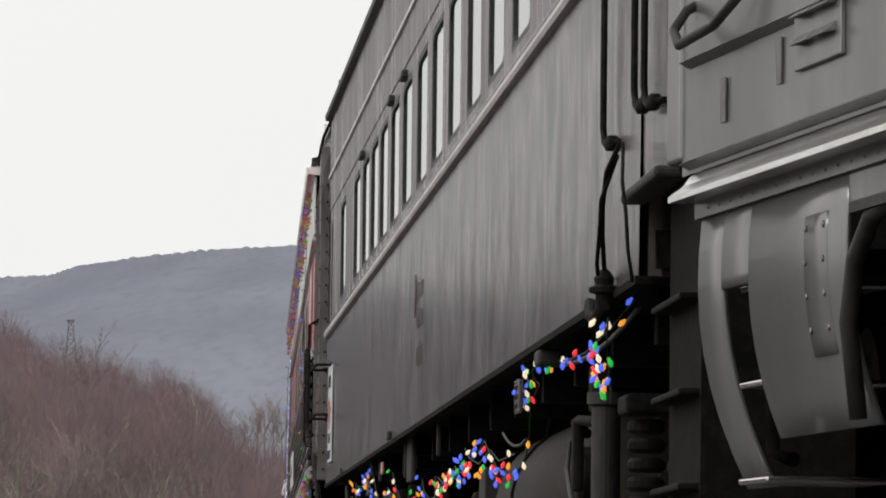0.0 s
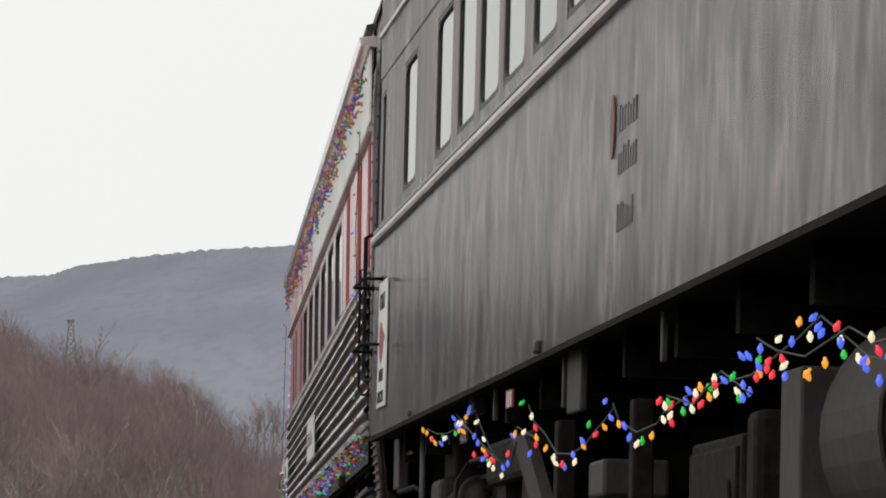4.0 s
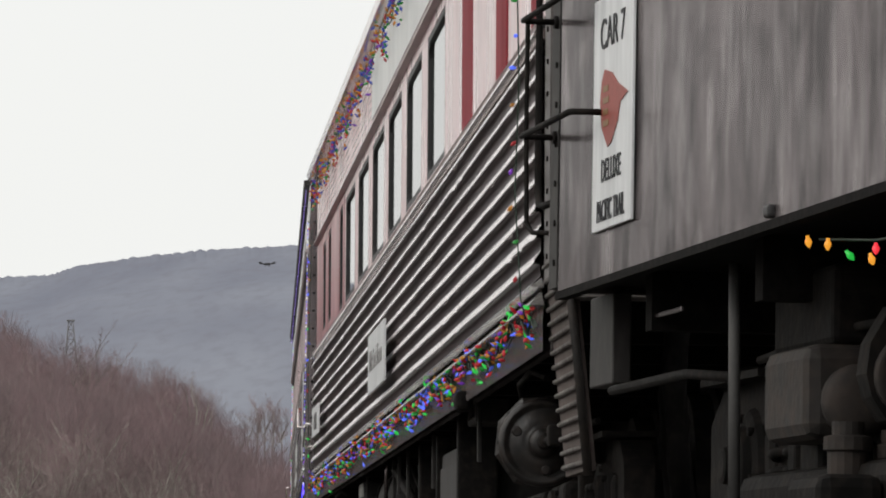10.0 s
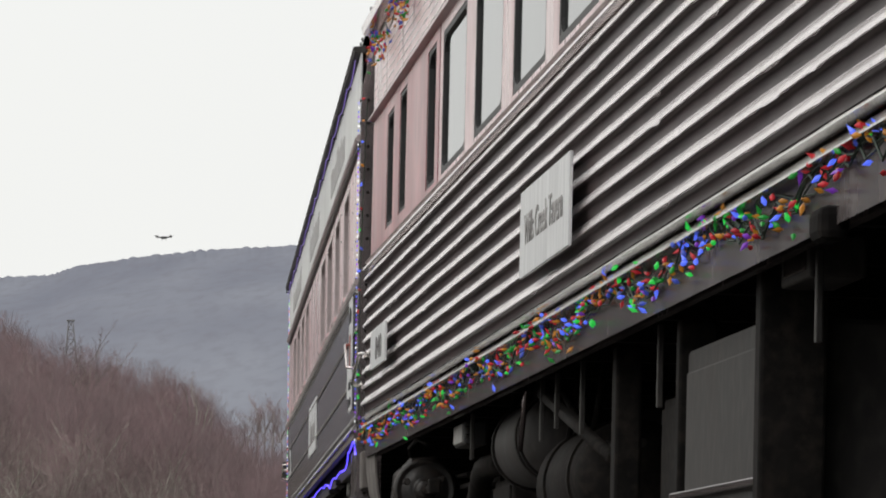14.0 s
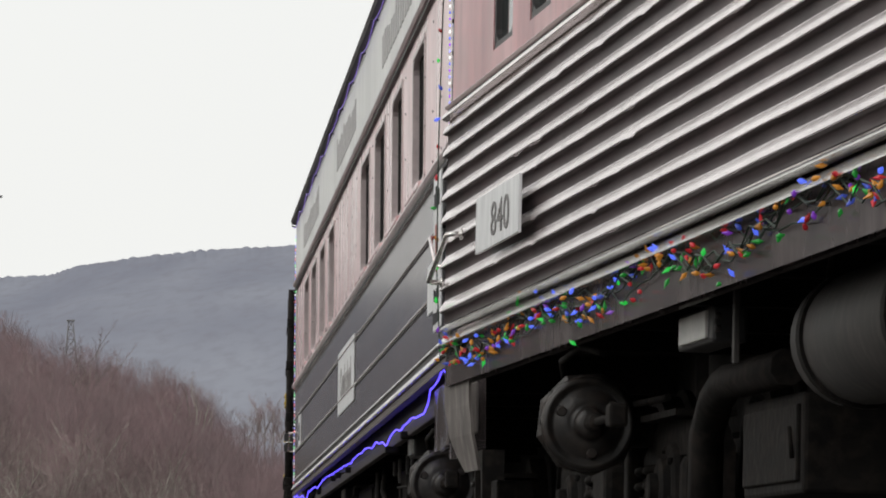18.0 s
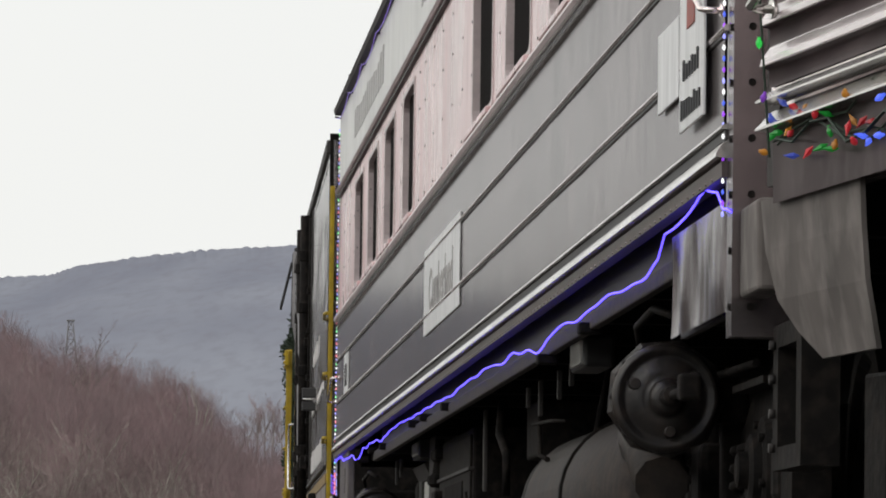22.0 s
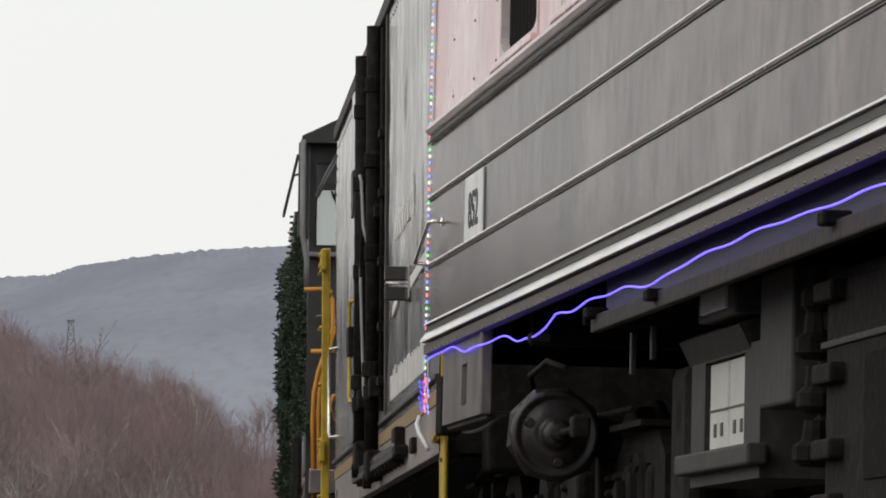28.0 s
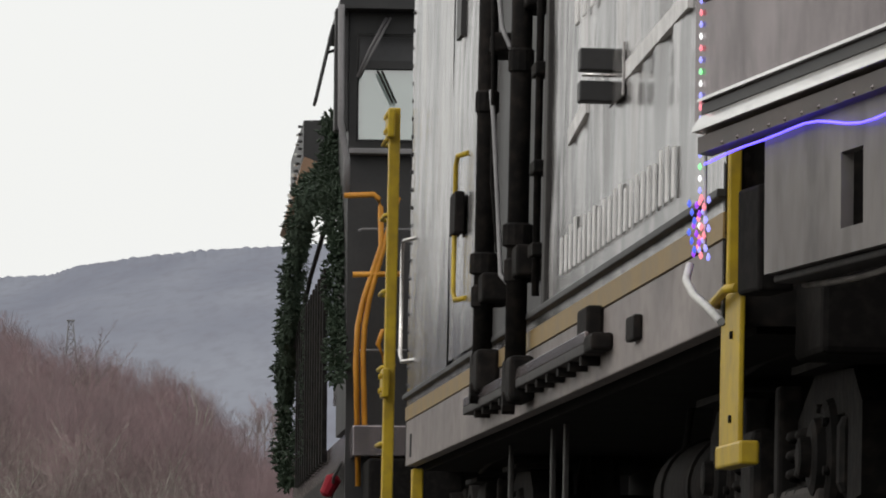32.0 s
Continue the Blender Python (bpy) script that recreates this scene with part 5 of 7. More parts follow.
# the string of large bulbs looped under the sill
runs = [[(9.38, 0.885), (8.75, 0.84), (8.1, 0.82), (7.26, 0.83), (6.9, 0.86), (6.59, 0.90), (6.10, 0.78), (5.75, 0.70), (5.37, 0.63), (4.95, 0.585), (4.70, 0.575), (4.45, 0.61), (4.32, 0.66)],
        [(3.80, 0.80), (3.55, 0.72), (3.10, 0.66), (2.56, 0.56), (1.94, 0.54), (1.48, 0.56), (1.15, 0.60), (0.8, 0.63), (0.53, 0.66)],
        [(0.53, 0.68), (0.33, 0.61), (-0.25, 0.55), (-0.84, 0.56), (-1.03, 0.59), (-1.9, 0.63), (-3.24, 0.62), (-3.7, 0.65)],
        [(-3.24, 0.62), (-4.18, 0.68), (-4.62, 0.72), (-5.49, 0.57), (-6.0, 0.53), (-6.46, 0.52), (-7.16, 0.55), (-7.3, 0.6), (-7.39, 0.66), (-7.45, 0.78), (-7.92, 0.83), (-7.6, 0.87), (-7.5, 0.90), (-7.91, 0.925), (-8.6, 0.89), (-9.33, 0.86), (-10.08, 0.85), (-10.97, 0.88), (-12.0, 0.93)]]
for run in runs:
    light_string(car_a, "bulb_string", [(x, 1.45, z) for x, z in run], 0.2, C5, 0.023, rng, 0.04, 0.0035, "coloured bulbs on a dark green wire")
light_string(car_a, "bulb_string", [(-12.15, 1.55, 0.86), (-12.1, 1.55, 0.80), (-12.02, 1.54, 0.74), (-12.2, 1.55, 0.70), (-12.04, 1.54, 0.67), (-12.16, 1.54, 0.63)], 0.03, C5, 0.023, rng, 0.06, 0.0035)
light_string(car_a, "bulb_string", [(-3.4, 1.46, 0.72), (-3.9, 1.47, 0.66), (-4.4, 1.46, 0.62), (-5.2, 1.46, 0.66), (-5.6, 1.45, 0.60), (-6.6, 1.45, 0.60)], 0.14, C5, 0.023, rng, 0.06, 0.0035)
light_string(car_a, "bulb_string", [(-7.45, 1.47, 0.90), (-7.6, 1.47, 0.85), (-7.55, 1.46, 0.80), (-7.7, 1.47, 0.77)], 0.03, C5, 0.023, rng, 0.05, 0.0035)
light_string(car_a, "bulb_string", [(-1.2, 1.46, 0.64), (-2.0, 1.47, 0.58), (-2.6, 1.46, 0.66), (-3.3, 1.46, 0.56)], 0.16, C5, 0.023, rng, 0.06, 0.0035)
light_string(car_a, "bulb_string", [(7.5, 1.46, 0.90), (6.6, 1.46, 0.78), (5.1, 1.46, 0.60), (4.2, 1.46, 0.72), (3.3, 1.46, 0.64)], 0.3, C5, 0.023, rng, 0.05, 0.0035)
hose(car_a, sagged((-7.95, 1.44, 0.915), (-12.0, 1.44, 0.90), 0.07), 0.009, "rubber", "cable")
hose(car_a, sagged((-5.86, 1.45, 0.71), (-7.23, 1.45, 0.64), 0.04), 0.006, "rubber", "cable")

# ---- fluted stainless coach ----
car_b = vehicle("fluted_coach", 28.024, 9.07, "fluted stainless coach with faded red window band and coloured lights", "railway coach")
B_WIN = [6.65 - 2.19 * k for k in range(6)]
b_holes = [(x - 1.6, x, 2.17, 2.91) for x in B_WIN] + [(7.1, 7.75, 2.17, 2.91), (10.6, 11.22, 2.21, 2.89), (9.45, 10.05, 2.21, 2.91)]
shell(car_b, 12.65, M["steel"], M["pink"], M["roof"], b_holes, 1.13, 2.05, 3.0, 3.62, 4.02, w=1.50, seed=2.0)
kit = window_kit(car_b, 1.6, 0.74, (B_WIN[0] - 1.6, 2.17), y=1.48, deep=0.012, frame_w=0.035)
for x in B_WIN[1:]:
    window_copy(car_b, kit, x - 1.6, 2.17)
window_kit(car_b, 0.65, 0.74, (7.1, 2.17), y=1.48, deep=0.022)
window_kit(car_b, 0.62, 0.68, (10.6, 2.21), y=1.48, deep=0.022)
window_kit(car_b, 0.60, 0.70, (9.45, 2.21), y=1.48, deep=0.022)


def flutes(z0, z1, n, y, out, x0, x1, dent=0.004, seed=0):
    """Horizontal half-round ribs over flat strips darkened by grime and painted-in shade, with a few dents."""
    bm = bmesh.new()
    p = (z1 - z0) / n
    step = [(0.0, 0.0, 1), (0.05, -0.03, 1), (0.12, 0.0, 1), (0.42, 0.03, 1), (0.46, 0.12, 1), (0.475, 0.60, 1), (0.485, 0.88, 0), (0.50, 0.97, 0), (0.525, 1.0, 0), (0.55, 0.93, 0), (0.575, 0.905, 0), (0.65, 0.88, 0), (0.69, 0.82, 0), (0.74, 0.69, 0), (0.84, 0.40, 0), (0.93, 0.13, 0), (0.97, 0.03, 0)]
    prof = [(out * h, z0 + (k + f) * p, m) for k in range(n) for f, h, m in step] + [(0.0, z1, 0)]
    nx = int((x1 - x0) / 0.11)
    rows = []
    for i in range(nx + 1):
        x = x0 + (x1 - x0) * i / nx
        row = []
        for a, b, m in prof:
            wob = 0.3 * noise.noise((x * 0.9, b * 9, seed))
            hit = max(0.0, noise.noise((x * 2.9, round((b - z0) / p) * 3.7, seed + 3)) - 0.40) * (a / out)
            row.append(bm.verts.new((x, y + a + dent * (wob - 3.0 * hit), b + 0.002 * noise.noise((x * 0.8, b * 6, seed + 9)) - dent * 3.0 * hit)))
        rows.append(row)
    for s, e in zip(rows, rows[1:]):
        for j in range(len(prof) - 1):
            f = bm.faces.new((e[j], s[j], s[j + 1], e[j + 1]))
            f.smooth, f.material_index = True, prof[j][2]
    return bm


# strip colour holds both grime and the shade below and between the ribs
M["grimy_shaded_steel"] = mat("grime_brown_stainless", (0.100, 0.071, 0.074), 0.36, 0.5, (0.062, 0.045, 0.047), 2.2, (0.25, 1, 1.5), 0.06, 8, (0.21, 0.175, 0.17), 14, 0.3, spec=0.1, blotch=0.25, blotch_scale=2.0, edge=0.4)
part("fluting", flutes(1.17, 2.035, 9, 1.505, 0.024, -12.65, 12.65, 0.010, 1), [M["rib"], M["grimy_shaded_steel"]], car_b, "dented horizontal stainless fluting")
part("fluting", flutes(3.03, 3.50, 9, 1.48, 0.012, -12.65, 12.65, 0.002, 4), [M["rib"], M["grimy_shaded_steel"]], car_b, "fine fluting over the windows")
part("belt_moulding", sweep([(1.48, 2.04), (1.51, 2.042), (1.536, 2.052), (1.532, 2.068), (1.51, 2.078), (1.48, 2.08)], -12.65, 12.65, True), M["steel"], car_b)
part("belt_groove", sweep([(1.47, 2.080), (1.508, 2.081), (1.508, 2.092), (1.47, 2.093)], -12.65, 12.65, True), M["frame"], car_b)
part("belt_cap", sweep([(1.47, 2.093), (1.518, 2.095), (1.524, 2.104), (1.505, 2.122), (1.47, 2.128)], -12.65, 12.65, True), M["pale_trim"], car_b, "pale pink cap over the belt moulding")
part("window_head_moulding", sweep([(1.47, 2.97), (1.525, 2.975), (1.525, 2.985), (1.495, 3.015), (1.47, 3.02)], -12.65, 12.65, True), M["pale_trim"], car_b)
part("gutter", sweep([(1.46, 3.50), (1.57, 3.51), (1.58, 3.56), (1.46, 3.575)], -12.65, 12.65, True), M["steel"], car_b)
part("gutter", sweep([(1.44, 3.60), (1.53, 3.61), (1.535, 3.64), (1.44, 3.66)], -12.65, 12.65, True), M["grime"], car_b)
part("name_board", box(-12.6, 1.9, 1.498, 1.51, 3.04, 3.49), M["pale_board"], car_b, "white letterboard panel under the gutter")
for za, zb, o in ((1.13, 1.165, 0.03), (1.065, 1.115, 0.03)):
    part("sill_moulding", sweep([(1.49, za), (1.51 + o, za + 0.003), (1.51 + o, za + 0.008), (1.50, zb)], -12.65, 12.65, True), M["bright_steel"], car_b)
part("skirt", sheet(-12.65, 12.65, 0.90, 1.10, 1.495, 0.03, 0.15, 0.006, 2.0, 7.0), M["skirt_grey"], car_b, "dented grey skirt below the fluting")
arch_frame(car_b, 12.73, 1.475, 0.95, 3.2, 4.08, 0.10, 0.12, "grime")
arch_frame(car_b, -12.83, 1.495, 1.15, 3.15, 4.0, 0.16, 0.26, "dusty_steel", "worn steel post frame beside the vestibule")
arch_frame(car_b, -13.68, 1.468, 1.03, 3.25, 4.05, 0.4, 0.26, "dusty_steel")
part("vestibule_panel", sheet(-13.54, -12.95, 1.12, 3.4, 1.45, 0.03, 0.1, 0.003, 1.6, 12.0), M["grey_side"], car_b)
part("vestibule_top", box(-13.54, -12.66, 1.40, 1.47, 3.0, 3.66), M["grey_upper"], car_b)
part("vestibule_roof", sweep(roof_profile(1.49, 3.62, 4.02), -13.7, -12.66), M["roof"], car_b)
vsg = part("car_sign", box(-13.5, -12.96, 1.456, 1.463, 1.31, 2.03, 0.002), M["sign"], car_b, "white upright sign with dark lettering in the vestibule")
bars(vsg, -13.42, -13.04, 1.86, 1.97, 1.465, 4, "ink", rng)
part("emblem", box(-13.33, -13.13, 1.464, 1.467, 1.56, 1.78, 0.001), M["sign_red"], vsg)
bars(vsg, -13.42, -13.04, 1.49, 1.55, 1.465, 6, "grey_script", rng)
bars(vsg, -13.46, -13.0, 1.37, 1.45, 1.465, 9, "grey_script", rng)
part("hand_rail", tube(bmesh.new(), [(-12.97, 1.46, 2.32), (-12.97, 1.535, 2.28), (-12.98, 1.54, 1.52), (-13.0, 1.54, 1.44), (-13.06, 1.54, 1.40), (-13.2, 1.535, 1.385), (-13.53, 1.50, 1.385)], 0.013, 8), M["iron"], car_b, "bent steel hand rail before the vestibule")
for x0, x1 in ((-8.2, -7.43), (-10.5, -9.85), (-12.3, -11.9)):
    part("red_panel", box(x0, x1, 1.484, 1.492, 2.13, 2.95, 0.002), M["red"], car_b, "deep red door panel")
part("door", box(-9.85, -8.3, 1.486, 1.494, 2.12, 2.96, 0.004), M["pink"], car_b)
part("rose_sheet", pierced(6.85, 12.64, 2.129, 2.969, 1.489, 0.003, b_holes[6:]), M["rose"], car_b, "faded deep rose-red sheet round three small windows")
nm = part("name_sign", box(-1.45, 0.66, 1.560, 1.574, 1.275, 1.625, 0.003), M["sign"], car_b, "white name sign with dark lettering")
lettering(nm, "Wills Creek Tavern", -0.4, 1.40, 1.576, 0.125, "grey_script", 1.18, 1.0)
nb = part("number_sign", box(9.63, 10.98, 1.560, 1.574, 1.36, 1.585, 0.003), M["sign"], car_b, "white number sign with dark figures")
lettering(nb, "840", 10.18, 1.40, 1.576, 0.135, "worn_ink", 2.0, 1.05)
grab_iron(car_b, 11.8, 1.50, 12.5, 1.34, 1.535, 0.06, 0.011, "bright_steel")
bm = tube(bmesh.new(), [(-12.62, 1.49, 2.12), (-12.64, 1.555, 2.1), (-12.66, 1.56, 1.7), (-12.70, 1.56, 1.36), (-12.78, 1.545, 1.32), (-12.92, 1.49, 1.31)], 0.009, 8)
part("hand_rail", bm, M["iron"], car_b)
# ribbed cover hanging between the coaches
bm = bmesh.new()
vs = [bm.verts.new(p) for p in ((-12.68, 1.49, 1.22), (-13.65, 1.49, 1.22), (-13.65, 1.41, 0.44), (-12.68, 1.41, 0.44), (-12.68, 1.46, 1.22), (-13.65, 1.46, 1.22), (-13.65, 1.38, 0.44), (-12.68, 1.38, 0.44))]
for q in ((0, 1, 2, 3), (7, 6, 5, 4), (0, 4, 5, 1), (1, 5, 6, 2), (2, 6, 7, 3), (3, 7, 4, 0)):
    bm.faces.new([vs[j] for j in q])
bmesh.ops.recalc_face_normals(bm, faces=bm.faces)
cover = part("ribbed_cover", bm, M["brown_rubber"], car_b, "ribbed brown-grey cover over the gap between coaches")
for k in range(15):
    f = (k + 0.4) / 15
    part("rib", tube(bmesh.new(), [(-12.685, 1.496 - 0.08 * f, 1.22 - 0.78 * f), (-13.645, 1.498 - 0.08 * f, 1.215 - 0.78 * f)], 0.0095, 7), M["dusty"], cover)
part("cover_edge", tube(bmesh.new(), [(-13.66, 1.495, 1.24), (-13.66, 1.45, 0.84), (-13.66, 1.41, 0.42)], 0.018, 6), M["rust"], cover)
for x, z0, z1 in ((-13.15, 0.45, 0.98), (-13.3, 0.50, 1.0)):
    hose(car_b, [(x + 0.1, 1.0, z1), (x, 1.05, z1 + 0.06), (x - 0.03, 1.08, (z0 + z1) / 2), (x, 1.06, z0), (x + 0.05, 1.04, z0 - 0.15)], 0.045, "black", "brake_hose")
part("hook", box(-7.95, -7.75, 1.46, 1.54, 0.86, 0.95, 0.025), M["black"], car_b)
truck(car_b, -9.7, -10.8)
truck(car_b, 9.95, 9.15)
gb = part("generator_box", box(-5.6, -3.45, 0.85, 1.35, 0.10, 0.80, 0.02), M["grime"], car_b, "tall grey steel equipment box")
part("door", box(-5.5, -3.55, 1.345, 1.365, 0.14, 0.72, 0.008), M["grime"], gb)
part("box_lip", box(-5.62, -3.4, 1.3, 1.40, 0.30, 0.325, 0.006), M["dull_silver"], gb)
part("box_edge", box(-5.72, -5.6, 1.2, 1.40, 0.12, 0.93, 0.012), M["iron"], gb)
part("box_edge", box(-3.45, -3.36, 1.25, 1.38, 0.25, 0.90, 0.01), M["iron"], gb)
part("lamp_box", box(-6.48, -5.86, 1.2, 1.36, 0.86, 0.98, 0.01), M["grime"], car_b)
part("lamp_box_face", box(-6.40, -5.95, 1.358, 1.366, 0.885, 0.955, 0.003), M["dull_silver"], car_b)
tank(car_b, 3.3, 5.2, 0.74, 0.20, 1.12, "grime", "dark ribbed compressor drum slung beneath", straps=(0.08, 0.16, 0.85))
tank(car_b, 0.9, 3.0, 0.50, 0.24, 1.05, "iron", "small air reservoir slung beneath")
part("strut", tube(bmesh.new(), [(2.7, 1.36, 0.92), (2.95, 1.36, 0.66)], 0.014, 6), M["dull_silver"], car_b)
part("strut", tube(bmesh.new(), [(2.2, 1.33, 0.88), (-0.6, 1.3, 0.52)], 0.03, 6), M["iron"], car_b)
part("strut", box(-1.1, -0.95, 1.25, 1.35, 0.12, 0.93, 0.012), M["iron"], car_b)
under_box(car_b, "meter_box", -2.4, -1.4, 0.2, 0.72, 1.2, 0.4, "iron", "", True)
under_box(car_b, "light_cabinet", 3.2, 3.9, 0.1, 0.5, 1.2, 0.4, "dull_silver", "pale grey cabinet beneath the floor", True)
lm = part("step_lamp", box(6.34, 7.05, 1.24, 1.355, 0.79, 0.91, 0.012), M["frame"], car_b, "step lamp with a milky rectangular lens")
part("lens", box(6.42, 6.97, 1.35, 1.366, 0.805, 0.895, 0.004), M["lens"], lm)
for z in (0.83, 0.87):
    part("screw", disc(bmesh.new(), (6.26, 1.34, z), (0, 1, 0), 0.012, 0.02, 6), M["grime"], lm)
bm = bmesh.new()
prof = [(11.93, 12.83, 1.48, 0.92), (11.93, 12.80, 1.475, 0.80), (11.95, 12.74, 1.46, 0.68), (11.97, 12.62, 1.44, 0.60), (11.98, 12.45, 1.425, 0.53)]
va = [[bm.verts.new(p) for p in ((xa, y, z), (xb, y, z), (xb, y - 0.012, z), (xa, y - 0.012, z))] for xa, xb, y, z in prof]
for p, e in zip(va, va[1:]):
    for j in range(4):
        bm.faces.new((p[j], p[(j + 1) % 4], e[(j + 1) % 4], e[j]))
bm.faces.new(va[0]), bm.faces.new(va[-1])
bmesh.ops.recalc_face_normals(bm, faces=bm.faces)
part("splash_flap", bm, M["dusty"], car_b, "scuffed grey splash flap")
part("step_post", box(12.35, 12.55, 1.2, 1.3, 0.05, 0.5, 0.01), M["iron"], car_b)
hangers(car_b, (0.2, 2.0, 1.3, -2.6, -6.6, 5.9), 0.64, 0.93, 1.36, "grime", 0.04)
hose(car_b, sagged((2.6, 1.2, 0.9), (-0.2, 1.15, 0.6), 0.1), 0.018, "iron", "air_pipe")
under_box(car_b, "switch_box", 5.8, 6.9, 0.30, 0.62, 1.15, 0.4, "iron", "", True)
under_box(car_b, "battery_box", -8.0, -6.8, 0.2, 0.5, 1.15, 0.5, "iron", "", True)
part("frame_arch", tube(bmesh.new(), [(7.4, 1.2, 0.25), (7.38, 1.2, 0.53), (7.2, 1.2, 0.64), (6.98, 1.2, 0.69), (5.8, 1.2, 0.69)], 0.06, 8), M["iron"], car_b)
# tangled strings of small bulbs along skirt and gutter
small = ["dim_red", "dim_green", "blue", "dim_amber", "dim_violet", "blue", "dim_green", "dim_red", "green", "dull_amber", "dim_blue", "dull_red", "dim_amber"]
for row in range(2):
    pts, x = [], -12.5
    while x < 12.6:
        pts.append((x, 1.512, 1.03 + 0.045 * math.sin(x * 2.1 + row * 2) + rng.uniform(-0.03, 0.03)))
        x += 0.22
    light_string(car_b, "light_string", pts, 0.24 if row else 0.2, small, 0.02, rng, 0.04, 0.003, "tangled small coloured lights along the skirt", 1.2)


def bulb_cluster(root, name, n, place, colours, size, label):
    """Many small bulbs joined, too many to tell apart."""
    bm = bmesh.new()
    slots = [BULBS[c] for c in colours]
    for _ in range(n):
        p = place()
        d = Vector((rng.uniform(-1, 1), rng.uniform(0, 1), rng.uniform(-1, 1))).normalized()
        a = d.orthogonal().normalized() * size * 0.26
        b = d.cross(a)
        k = rng.randrange(len(colours))
        tip, base = bm.verts.new(p + d * size), bm.verts.new(p - d * size * 0.3)
        ring = [bm.verts.new(p + d * size * 0.25 + a * math.cos(q * 1.2566) + b * math.sin(q * 1.2566)) for q in range(5)]
        for q in range(5):
            bm.faces.new((tip, ring[q], ring[(q + 1) % 5])).material_index = k
            bm.faces.new((base, ring[(q + 1) % 5], ring[q])).material_index = k
    return tagged(part(name, bm, slots, root, label), kind="stuff")


def b_low():
    x = rng.uniform(-12.5, 12.5)
    return Vector((x, 1.515, 1.02 + 0.04 * math.sin(x * 2.1) + rng.gauss(0, 0.035)))


def b_high():
    x = rng.uniform(-12.6, 12.5)
    return Vector((x, 1.525 + rng.uniform(0, 0.03), 3.34 + 0.08 * math.sin(x * 3.3) + rng.gauss(0, 0.05)))


bulb_cluster(car_b, "light_tangle", 430, b_low, small, 0.032, "tangle of small coloured lights on the skirt")
bulb_cluster(car_b, "light_tangle", 750, b_high, ["dull_red", "dull_green", "dull_blue", "dull_amber", "dull_violet", "dull_green", "dull_amber", "dull_red", "dull_blue", "dim_amber"], 0.036, "tangle of small lights under the gutter")
for row in range(3):
    pts = [(-12.6 + 0.16 * k, 1.512 + 0.006 * row, 1.02 + 0.04 * math.sin(-26.5 + 0.336 * k) + 0.03 * math.sin(k * (1.1 + 0.37 * row)) + rng.uniform(-0.012, 0.012)) for k in range(158)]
    part("light_wire", tube(bmesh.new(), pts, 0.0035, 4), M["wire"], car_b)
pts = [(-12.6 + 0.35 * k, 1.54, 3.36 + 0.06 * math.sin(k * 1.7)) for k in range(73)]
part("light_wire", tube(bmesh.new(), pts, 0.004, 4), M["wire"], car_b)
light_string(car_b, "light_string", [(-12.35, 1.56, 3.0), (-12.38, 1.58, 2.4), (-12.4, 1.57, 1.9), (-12.36, 1.58, 1.5), (-12.42, 1.56, 1.1), (-12.4, 1.53, 0.96)], 0.13, small, 0.02, rng, 0.02, 0.003, "", 1.2)
light_string(car_b, "light_string", [(12.5, 1.54, 3.1), (12.55, 1.55, 2.5), (12.52, 1.56, 1.9), (12.58, 1.55, 1.4), (12.55, 1.53, 1.0)], 0.13, small, 0.02, rng, 0.02, 0.003, "", 1.2)

# ---- old riveted coach with a violet rope light ----
car_c = vehicle("old_coach", 55.535, 9.07, "old riveted coach, pink above dull silver, with a violet rope light", "railway coach")
C_WIN = [(9.2, 10.45), (7.2, 8.5), (5.1, 6.3), (2.95, 4.15), (-3.5, -2.1), (-5.75, -4.3), (-7.95, -6.7), (-10.4, -9.15)]
c_holes = [(a, b, 2.17, 2.93) for a, b in C_WIN]
shell(car_c, 13.05, M["dull_silver"], M["pink"], M["roof"], c_holes, 1.17, 2.06, 3.0, 3.62, 4.0, w=1.50, seed=3.0, wave=0.0014)
for a, b in C_WIN:
    window_kit(car_c, b - a, 0.76, (a, 2.17), False, 0.03, 0.04, 1.488, True, "pale_trim")
    part("window_sill", box(a - 0.06, b + 0.06, 1.475, 1.525, 2.13, 2.165, 0.008), M["pink"], car_c)
part("letterboard_panel", box(-13.15, 12.95, 1.490, 1.499, 3.08, 3.60), M["pale_board"], car_c, "grey-white letterboard band above the windows")
for x0, x1 in ((6.3, 10.5), (-1.5, 2.2), (-9.5, -5.5)):
    bars(car_c, x0, x1, 3.22, 3.46, 1.502, 14, "faint_ink", rng)
part("belt_moulding", sweep([(1.48, 2.085), (1.52, 2.09), (1.528, 2.108), (1.52, 2.13), (1.49, 2.14), (1.48, 2.14)], -13.15, 12.95, True), M["pale_trim"], car_c, "pale rounded belt moulding")
part("belt_groove", sweep([(1.47, 2.062), (1.506, 2.064), (1.506, 2.084), (1.47, 2.085)], -13.15, 12.95, True), M["frame"], car_c)
part("belt_bead", sweep([(1.48, 2.042), (1.515, 2.043), (1.518, 2.052), (1.505, 2.062), (1.48, 2.062)], -13.15, 12.95, True), M["bright_steel"], car_c)
part("drip_rail", sweep([(1.47, 3.02), (1.52, 3.025), (1.53, 3.045), (1.51, 3.07), (1.47, 3.075)], -13.15, 12.95, True), M["pale_trim"], car_c)
part("drip_groove", sweep([(1.47, 3.0), (1.508, 3.002), (1.508, 3.018), (1.47, 3.02)], -13.15, 12.95, True), M["frame"], car_c)
